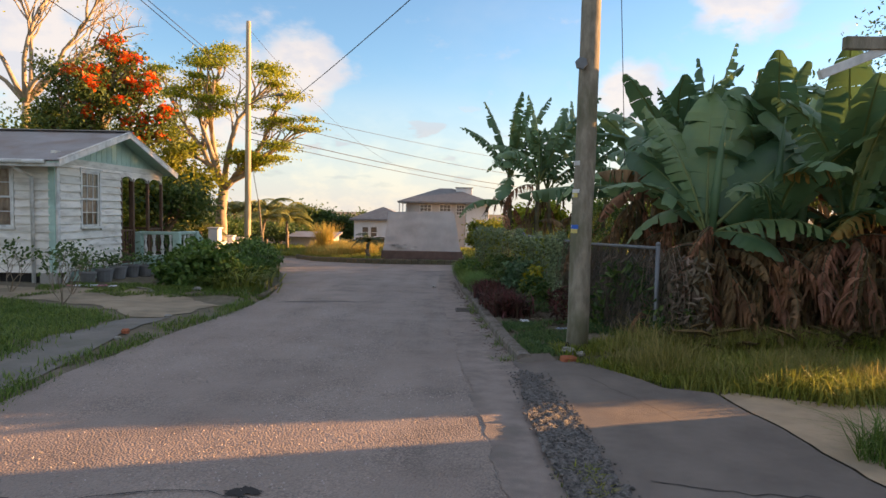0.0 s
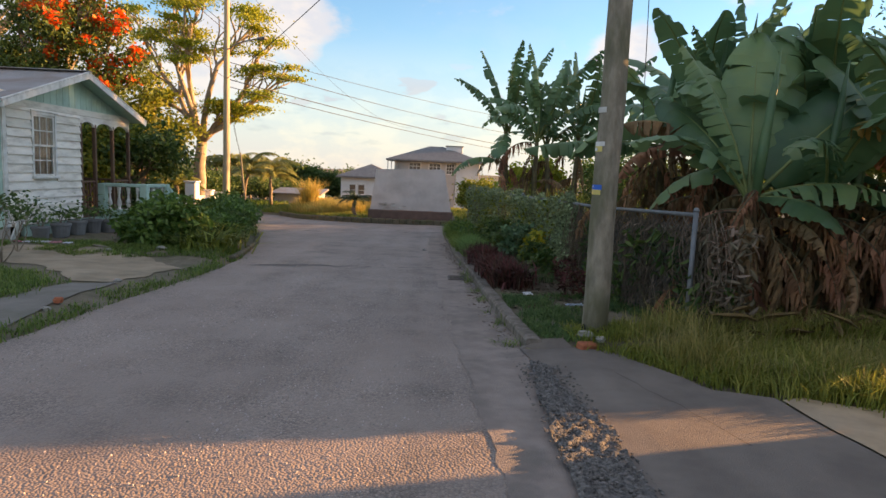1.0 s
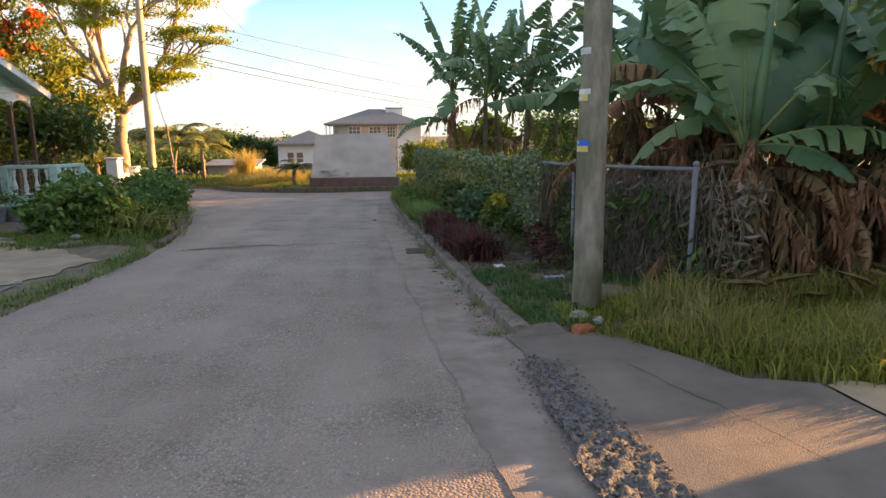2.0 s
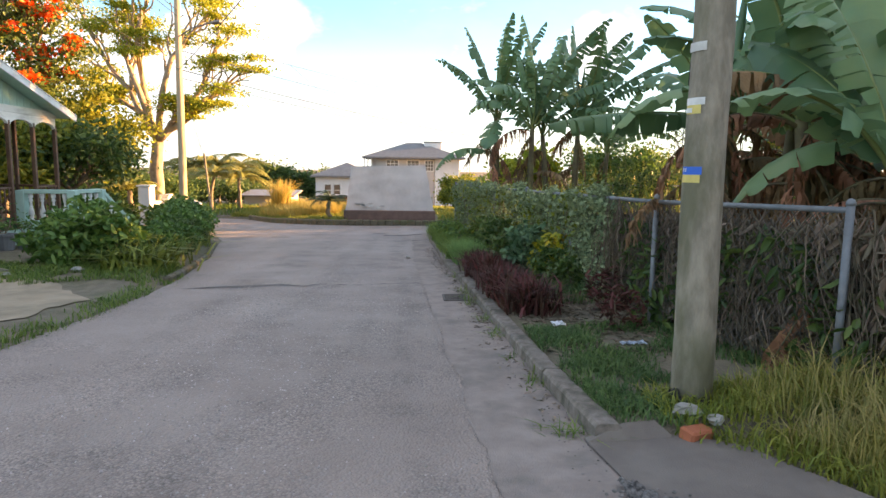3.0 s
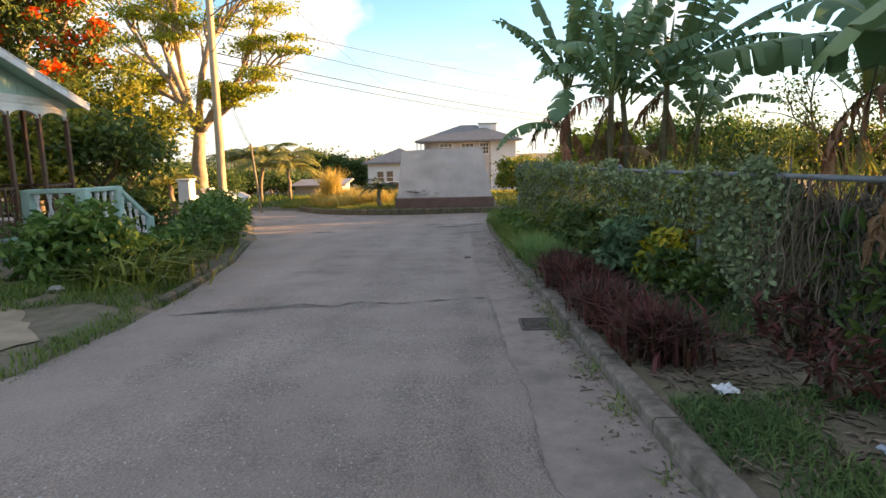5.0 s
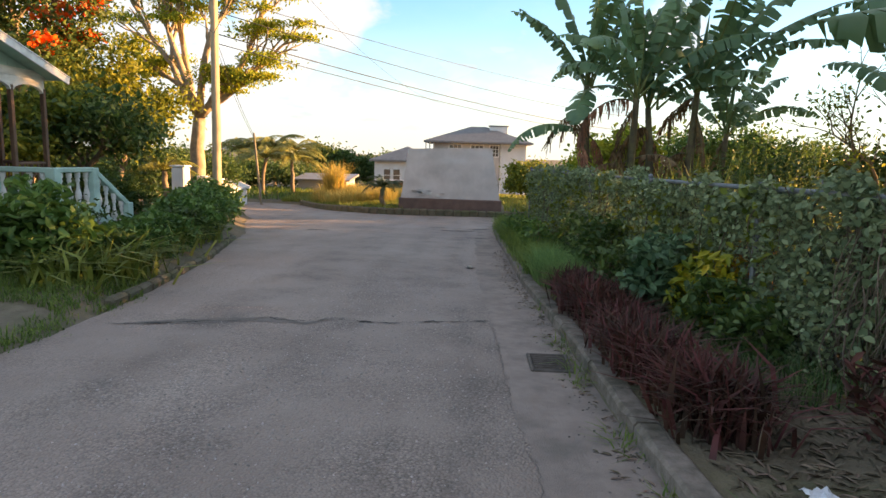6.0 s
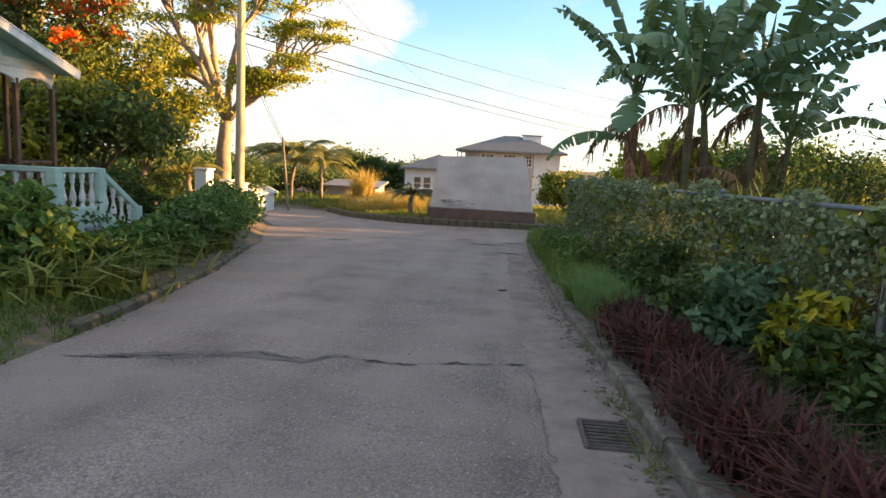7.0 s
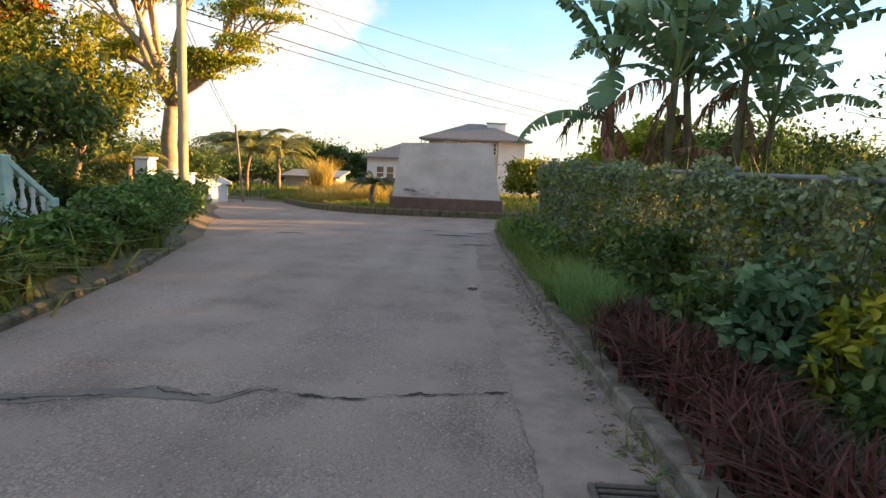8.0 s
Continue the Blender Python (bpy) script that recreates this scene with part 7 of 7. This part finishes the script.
pp[:, 2] = ground_z(pp[:, 0], pp[:, 1]) + np.abs(nrg5.normal(size=1800)) * 0.12
thing("leaf_litter", leaf_mesh("leaf_litter", pp, 0.4, 0.07, M_BANANA_DEAD, 0.1, nrg5, 0.6), "fallen brown banana leaves on the ground", "litter", kind="stuff")


k = 1500
pp = np.stack([nrg5.uniform(1.0, 2.2, k), nrg5.uniform(8.8, 13.0, k), np.zeros(k)], 1)
pp[:, 2] = ground_z(pp[:, 0], pp[:, 1]) + 0.012
thing("leaf_litter", leaf_mesh("leaf_litter", pp, 0.10, 0.018, M_STRAW, 0.02, nrg5, 0.92), "dry brown leaf litter on the verge soil", "litter", kind="stuff")

# ---- grass ----


def scatter(n, x0, x1, y0, y1, keep, seed):
    r_ = np.random.default_rng(seed)
    p = np.column_stack([r_.uniform(x0, x1, n), r_.uniform(y0, y1, n)])
    p = p[keep(p[:, 0], p[:, 1], r_)]
    return np.column_stack([p, ground_z(p[:, 0], p[:, 1]) - 0.01]), r_


def left_of(y):
    return np.interp(y, LEFT_Y, LEFT_X)


def patchy(x, y, s, lo):
    return 0.5 + 0.5 * wobble(x * 1.3, y * 1.3, s) + np.random.default_rng(3).uniform(-0.3, 0.3, len(x)) > lo


# strip between path and road, lawn, and the bed's edge
p, r_ = scatter(26000, -4.9, -3.4, 3.0, 14.2, lambda x, y, r: (np.abs(x - left_of(y) + 0.14 + 0.05 * np.sin(y * 2.2)) < 0.15 + 0.06 * r.normal(size=len(x))) & (patchy(x, y, 1.7, 0.3)), 1)
thing("verge_grass", blade_mesh("verge_grass", p, 0.09, 0.012, M_GRASS, 0.6, r_), "short green grass along the road edge", "grass", kind="stuff")
p, r_ = scatter(60000, -10.5, -4.4, 4.0, 12.4, lambda x, y, r: (x < np.interp(y, [3, 5.3, 6.6, 8, 9.7, 10.6, 12.4], [-6.2, -5.4, -4.72, -4.98, -5.0, -6.0, -9.0]) + 0.15 * r.normal(size=len(x))), 2)
thing("lawn", blade_mesh("lawn", p, 0.11, 0.014, M_GRASS, 0.6, r_), "uneven green lawn in front of the house", "grass", kind="stuff")
p, r_ = scatter(22000, -9.0, -4.0, 11.6, 14.9, lambda x, y, r: (y > 12.7 + 0.12 * (x + 9) + 0.3 * np.sin(x * 2.3) - 0.35 * (x > -5.6)) & patchy(x, y, 2.2, 0.35), 3)
thing("yard_grass", blade_mesh("yard_grass", p, 0.10, 0.012, M_GRASS, 0.7, r_), "patchy grass at the yard's edge", "grass", kind="stuff")
# right verge round the pole
p, r_ = scatter(20000, 0.95, 2.6, 7.2, 9.9, lambda x, y, r: patchy(x, y, 2.2, 0.60) & (x > np.interp(y, RIGHT_Y, RIGHT_X) + 0.15), 4)
thing("verge_grass", blade_mesh("verge_grass", p, 0.085, 0.010, M_TURF, 0.75, r_), "tufted green grass round the pole", "grass", kind="stuff")
p, r_ = scatter(34000, 1.35, 8.0, 5.4, 7.9, lambda x, y, r: (y > np.interp(x, [1.3, 1.75, 2.05, 2.35, 2.8, 3.2, 3.5, 8], [7.35, 7.05, 6.5, 6.15, 5.95, 5.7, 5.45, 5.7]) + 0.1 * r.normal(size=len(x))), 5)
thing("long_grass", blade_mesh("long_grass", p, np.interp(p[:, 0], [1.3, 2.2, 3.0, 8], [0.11, 0.17, 0.26, 0.28]), 0.012, M_LONGGRASS, 0.55, r_), "long yellow-green grass beside the driveway", "grass", kind="stuff")
p, r_ = scatter(6500, 1.9, 4.6, 6.0, 7.7, lambda x, y, r: (patchy(x, y, 1.6, 0.45)) & (y > np.interp(x, [1.9, 2.35, 2.8, 3.5, 4.6], [7.0, 6.35, 6.15, 5.7, 5.8])), 6)
thing("long_grass", blade_mesh("long_grass", p, np.interp(p[:, 0], [1.9, 2.4, 3.0, 4.6], [0.25, 0.46, 0.36, 0.30]), 0.008, M_STRAWGRASS, 0.45, r_), "tall straw-coloured grass at the fence post", "grass", kind="stuff")
p, r_ = scatter(1300, 2.6, 3.4, 3.7, 4.6, lambda x, y, r: (x - 2.98) ** 2 + (y - 4.15) ** 2 < 0.06, 7)
thing("grass_tuft", blade_mesh("grass_tuft", p, 0.36, 0.010, M_GRASS, 0.7, r_), "bushy grass tuft at the slab's edge", "grass")
# far verge, taller
p, r_ = scatter(26000, 0.4, 1.7, 16.2, 27.0, lambda x, y, r: (x > np.interp(y, RIGHT_Y, RIGHT_X) + 0.12 + 0.06 * r.normal(size=len(x))), 8)
thing("verge_grass", blade_mesh("verge_grass", p, 0.34, 0.014, M_GRASS, 0.45, r_), "tall green grass along the fence", "grass", kind="stuff")
p, r_ = scatter(4500, 1.0, 2.3, 11.0, 16.5, lambda x, y, r: x > 1.5, 9)
thing("verge_grass", blade_mesh("verge_grass", p, 0.20, 0.010, M_TURF, 0.5, r_), "weedy grass under the fence", "grass", kind="stuff")
p, r_ = scatter(5200, 0.6, 1.4, 14.9, 17.0, lambda x, y, r: ((x - 0.98) / 0.32) ** 2 + ((y - 15.9) / 0.85) ** 2 < 1, 10)
thing("grass_tuft", blade_mesh("grass_tuft", p, 0.46, 0.008, M_TUFT, 0.5, r_), "fine-leaved bright green grass tuft", "grass")
# the corner plot
p, r_ = scatter(40000, -11.5, -3.2, 33.5, 48.0, lambda x, y, r: y > np.interp(x, FAR_X, FAR_Y) + 0.3, 11)
thing("plot_grass", blade_mesh("plot_grass", p, 0.28, 0.03, M_LONGGRASS, 0.5, r_), "rough grass on the corner plot", "grass", kind="stuff")
p, r_ = scatter(15000, -9.4, -4.0, 37.5, 47.0, lambda x, y, r: patchy(x, y, 0.9, 0.22) & (y > np.interp(x, FAR_X, FAR_Y) + 1.0), 12)
thing("plot_grass", blade_mesh("plot_grass", p, 0.75, 0.035, M_DRYGRASS, 0.35, r_), "tall dry golden grass on the corner plot", "grass", kind="stuff")
p, r_ = scatter(700, -8.4, -7.6, 42.0, 43.0, lambda x, y, r: np.ones(len(x), bool), 13)
thing("reed_tuft", blade_mesh("reed_tuft", p, 1.9, 0.05, M_DRYGRASS, 0.25, r_), "tall golden reed tuft", "grass")
p, r_ = scatter(16000, 1.3, 12, 35.6, 60.0, lambda x, y, r: np.ones(len(x), bool), 14)
thing("plot_grass", blade_mesh("plot_grass", p, 0.35, 0.05, M_LONGGRASS, 0.4, r_), "sunlit yellow-green grass beyond the wall", "grass", kind="stuff")
p, r_ = scatter(9000, -34, -11, 44.5, 58.0, lambda x, y, r: y > np.interp(x, FAR_X, FAR_Y) + 0.2, 19)
thing("plot_grass", blade_mesh("plot_grass", p, 0.4, 0.06, M_GRASS, 0.4, r_), "rough green grass beyond the road bend", "grass", kind="stuff")
p, r_ = scatter(12000, 2.3, 9.0, 12.5, 23.0, lambda x, y, r: x > np.interp(y, [q[1] for q in FX], [q[0] for q in FX]) + 0.15, 15)
thing("rough_grass", blade_mesh("rough_grass", p, 0.9, 0.02, M_LONGGRASS, 0.4, r_), "rough tall grass behind the fence", "grass", kind="stuff")
p, r_ = scatter(1100, 0.55, 0.75, 11.3, 14.5, lambda x, y, r: patchy(x, y, 1.5, 0.6), 16)
thing("gutter_weeds", blade_mesh("gutter_weeds", p, 0.13, 0.012, M_GRASS, 0.9, r_), "small weeds growing in the gutter", "grass", kind="stuff")
p, r_ = scatter(2600, 0.62, 0.95, 7.3, 11.0, lambda x, y, r: patchy(x, y, 2.4, 0.66) & (x < np.interp(y, RIGHT_Y, RIGHT_X) + 0.01), 17)
thing("gutter_weeds", blade_mesh("gutter_weeds", p, 0.12, 0.012, M_GRASS, 0.9, r_), "small weeds growing against the kerb", "grass", kind="stuff")
p, r_ = scatter(260, 0.72, 0.98, 3.5, 4.0, lambda x, y, r: np.ones(len(x), bool), 18)
thing("gutter_weeds", blade_mesh("gutter_weeds", p, 0.07, 0.01, M_LONGGRASS, 0.9, r_), "small weeds in the broken strip", "grass", kind="stuff")

# leafy undergrowth between the tall stems
shrub("undergrowth", ((2.75, 21.6, 0.5, 1.7), (2.9, 20.4, 0.4, 1.3)), 1500, (0.13, 0.06), M_LEAF_YEL, "yellow-green bush among the banana stems", "shrub", 131)
shrub("undergrowth", ((3.9, 20.0, 0.5, 1.5), (4.9, 20.6, 0.6, 1.7), (5.8, 21.2, 0.6, 1.6)), 2200, (0.13, 0.05), M_LEAF_DARK, "dark green undergrowth among the banana stems", "shrub", 132)
shrub("undergrowth", ((6.6, 22.6, 0.8, 2.3), (7.5, 23.0, 0.7, 2.0)), 2400, (0.12, 0.06), M_LEAF_DARK, "dark rounded bush behind the fence", "shrub", 133)
# cane clumps behind the fence
for i, (x, y, h) in enumerate(((5.4, 24.5, 1.9), (6.4, 25.2, 2.3), (7.4, 24.8, 2.6), (8.6, 26.0, 2.4), (6.6, 17.2, 1.6), (4.8, 15.8, 1.3), (3.4, 16.6, 1.5), (2.9, 18.2, 1.5), (4.8, 22.4, 1.8), (9.8, 27.5, 2.4))):
    r_ = np.random.default_rng(200 + i)
    k = 170
    r = np.stack([x + r_.normal(size=k) * 0.4, y + r_.normal(size=k) * 0.4], 1)
    thing("cane_clump", blade_mesh("cane_clump", np.column_stack([r, ground_z(r[:, 0], r[:, 1])]), h, 0.05, M_FERN, 0.28, r_, 0.7), "clump of tall upright cane grass", "grass", "cane clumps")

# ---- small things ----


def pebble(g, x, y, z, r, rng):
    vs, fs = [], []
    n = 6
    for j, (h, k) in enumerate(((-0.5, 0.7), (0.1, 1.0), (0.55, 0.6))):
        for i in range(n):
            a = 2 * math.pi * i / n + j * 0.4
            q = r * k * rng.uniform(0.75, 1.2)
            vs.append((x + q * math.cos(a), y + q * 0.8 * math.sin(a), z + h * r * 0.8))
    for j in range(2):
        for i in range(n):
            fs.append((j * n + i, j * n + (i + 1) % n, (j + 1) * n + (i + 1) % n, (j + 1) * n + i))
    fs += [tuple(range(n))[::-1], tuple(range(2 * n, 3 * n))]
    g.add(vs, fs)
    return g


rs = random.Random(77)
g = Geo()
for _ in range(2600):
    y = rs.uniform(1.5, 6.6) if rs.random() < 0.8 else rs.uniform(6.7, 20)
    x = min(1.12, max(0.68, rs.gauss(0.9, 0.11))) if y < 6.65 else float(np.interp(y, RIGHT_Y, RIGHT_X)) - abs(rs.gauss(0, 0.13)) - 0.01
    pebble(g, x, y, float(road_surface(x, y)) + (0.04 if y < 6.65 else 0.006), rs.uniform(0.004, 0.015) if y < 6.65 else rs.uniform(0.003, 0.009), rs)
thing("loose_gravel", g.mesh("loose_gravel", M_GRAVEL), "loose grey stones along the gutter and broken strip", "gravel", kind="stuff")
nrg6 = np.random.default_rng(41)
k = 380
yy = nrg6.uniform(7.4, 20.0, k)
xx = np.interp(yy, RIGHT_Y, RIGHT_X) - np.abs(nrg6.normal(size=k)) * 0.10 - 0.02
thing("gutter_litter", leaf_mesh("gutter_litter", np.column_stack([xx, yy, road_surface(xx, yy) + 0.012]), 0.055, 0.014, M_STRAW, 0.02, nrg6, 0.93), "dry leaf scraps and twigs washed into the gutter", "litter", kind="stuff")
for x, y, r, lab in ((1.50, 7.42, 0.10, "pale limestone lump at the pole's foot"), (1.62, 7.30, 0.06, "pale limestone lump at the pole's foot"), (-5.35, 13.75, 0.10, "grey stone at the bed's edge"), (-4.3, 9.9, 0.06, "pale stone on the road edge"), (-4.1, 8.0, 0.05, "pale stone on the path"), (-0.21, 17.4, 0.05, "small dark stone on the road"), (-6.2, 13.4, 0.08, "grey stone in the yard")):
    thing("stone", pebble(Geo(), x, y, max(gz(x, y), float(road_z(y))) + r * 0.35, r, rs).mesh("stone", M_STONE), lab, "stone")
brick = thing("brick", Geo().box((1.47, 7.22, gz(1.47, 7.22) + 0.045), (0.20, 0.10, 0.075), Euler((0.15, 0.1, 0.5)).to_matrix(), 0.012).mesh("brick", M_BRICK), "broken orange-red clay brick in the verge grass", "brick")
g = pebble(Geo(), -4.15, 8.3, gz(-4.15, 8.3) + 0.04, 0.07, rs)
thing("brick_lump", g.mesh("brick_lump", M_BRICK), "lump of reddish brick on the path", "brick")


def crumpled(name, x, y, z, w, d, mat, label, seed):
    rng = random.Random(seed)
    g = Geo()
    n = 7
    for j in range(n + 1):
        for i in range(n + 1):
            u, v = i / n - 0.5, j / n - 0.5
            g.v.append((x + u * w + rng.uniform(-0.012, 0.012), y + v * d + rng.uniform(-0.012, 0.012), z + 0.02 + 0.05 * abs(noise.noise(Vector((u * 4, v * 4, seed)))) + rng.uniform(0, 0.012)))
    for j in range(n):
        for i in range(n):
            a = j * (n + 1) + i
            g.f.append((a, a + 1, a + n + 2, a + n + 1))
    return thing(name, g.mesh(name, mat), label, "litter")


crumpled("paper_litter", 1.33, 10.0, gz(1.33, 10.0), 0.13, 0.15, M_PAPER, "crumpled white paper litter on bare soil", 3)
crumpled("plastic_litter", 1.78, 9.10, gz(1.78, 9.10) - 0.015, 0.22, 0.07, M_PLASTIC, "crushed pale blue-white plastic bottle in grass", 9)
# pots along the cottage wall
pot_leaf = [leaf_mesh("pot_plant", np.column_stack([nrg5.normal(size=(90, 2)) * 0.17, np.abs(nrg5.normal(size=90)) * 0.16 + 0.42]), 0.09, 0.05, m, 0.3, nrg5, 0.3) for m in (M_LEAF, M_LEAF_DARK)]
pot_body = Geo().lathe((0, 0, 0), [(0.13, 0), (0.16, 0.02), (0.195, 0.27), (0.215, 0.28), (0.215, 0.33), (0.19, 0.33), (0.175, 0.29)], 16).mesh("pot_body", M_POT, False)
stem_g = Geo()
for k in range(6):
    stem_g.tube(limb_path((0, 0, 0.27), (0.14 * math.cos(k), 0.14 * math.sin(k), 0.55), 0.04, rs, 4), [0.008, 0.007, 0.006, 0.005, 0.004], 4)
stem_m = stem_g.mesh("pot_stems", M_BARK)
soil_m = Geo().lathe((0, 0, 0.27), [(0.175, 0), (0.175, 0.012)], 14).mesh("soil", M_CRACK)
for i, (x, y, s) in enumerate(((-8.4, 14.9, 0.9), (-8.38, 15.6, 1.0), (-8.35, 16.2, 1.0), (-8.3, 16.75, 1.05), (-8.2, 17.3, 1.0), (-7.75, 17.5, 0.95), (-7.3, 17.6, 1.0), (-6.95, 18.3, 0.9))):
    ob = thing("flower_pot", None, "grey pot with a straggly plant beside the cottage", "plant pot", "pots along the wall")
    part("pot", pot_body, M_POT, ob)
    part("soil", soil_m, M_CRACK, ob)
    part("stem", stem_m, M_BARK, ob)
    part("foliage", pot_leaf[i % 2], M_LEAF, ob)
    ob.matrix_world = pose(x, y, gz(x, y) - 0.01, 0, 0, i * 47) @ Matrix.Diagonal((s, s, s, 1))
# straggly rose-like bushes in front of the cottage
for bx_, by_, seed in ((-7.6, 12.9, 5), (-9.0, 13.1, 8), (-7.0, 11.6, 12)):
    rng = random.Random(seed)
    ob = thing("straggly_shrub", None, "nearly bare straggly shrub with few dark leaves", "shrub", "straggly shrubs")
    g, tips = Geo(), []
    for k in range(4):
        d = Vector((rng.uniform(-0.8, 0.8), rng.uniform(-0.5, 0.5), 0.9)).normalized()
        branch_out(g, Vector((bx_, by_, gz(bx_, by_) - 0.03)), d, 0.5, 0.012, 2, rng, tips, 0.7, 0.2)
    part("stem", g, M_BARK, ob)
    c = np.concatenate([np.array(t) + nrg5.normal(size=(5, 3)) * 0.07 for t in tips])
    part("foliage", leaf_mesh("leaves", c, 0.09, 0.06, M_LEAF_DARK, 0.3, nrg5, 0.3), M_LEAF_DARK, ob)
# clutter by the cottage corner
thing("white_board", Geo().box((-8.55, 14.35, gz(-8.5, 14.4) + 0.2), (0.03, 0.4, 0.5), Euler((0, 0.35, 0.3)).to_matrix(), 0.006).mesh("white_board", M_TRIM), "old white board leaning at the cottage corner", "board")
for i in range(9):
    x, y = -8.3 + 0.16 * (i % 4) + 0.05 * i, 14.0 + 0.13 * (i // 3)
    crumpled("cloth_scrap", x, y, gz(x, y) - 0.01, 0.16, 0.12, M_PAPER if i % 3 else M_CLOTH, "pale scrap lying beside the cottage wall", 30 + i)
thing("fallen_plank", Geo().box((-6.6, 13.9, gz(-6.6, 13.9) + 0.02), (0.5, 0.06, 0.03), Matrix.Rotation(radians(-30), 3, "Z"), 0.005).mesh("fallen_plank", M_POLE), "grey plank lying on the yard grass", "plank")

# pale stone chippings standing proud of the worn road
rc = np.random.default_rng(61)
k = 15000
cx = rc.normal(-1.3, 1.15, k)
cy = rc.uniform(1.2, 17.0, k)
dens = 0.5 + 0.5 * wobble(cx * 1.4, cy * 0.5, 1.0) + 0.3 * rc.uniform(-1, 1, k)
ok = (dens > 0.42) & (cx > np.interp(cy, LEFT_Y, LEFT_X) + 0.25) & (cx < np.interp(cy, JOINT_Y, JOINT_X) - 0.03)
cx, cy = cx[ok], cy[ok]
n = len(cx)
rad = rc.uniform(0.0035, 0.0115, n)
turn = rc.uniform(0, 6.28, n)
cz = road_surface(cx, cy)
vv = []
for j in range(4):
    a = turn + j * 1.57 + rc.uniform(-0.4, 0.4, n)
    q = rad * rc.uniform(0.7, 1.3, n)
    vv.append(np.stack([cx + q * np.cos(a), cy + q * np.sin(a), cz - 0.002], 1))
for j in range(4):
    vv.append(vv[j] * 0.45 + np.stack([cx, cy, cz], 1) * 0.55 + np.stack([0 * cx, 0 * cx, rad * rc.uniform(0.45, 0.9, n)], 1))
vv = np.stack(vv, 1).reshape(-1, 3)
quad = np.array([(0, 1, 5, 4), (1, 2, 6, 5), (2, 3, 7, 6), (3, 0, 4, 7), (4, 5, 6, 7)])
ff = (np.arange(n)[:, None, None] * 8 + quad[None]).reshape(-1, 4)
me = bpy.data.meshes.new("stone_chippings")
me.from_pydata(vv.tolist(), [], ff.tolist())
me.materials.append(M_CHIP)
thing("stone_chippings", me, "pale stone chippings standing out of the asphalt", "chippings", kind="stuff")
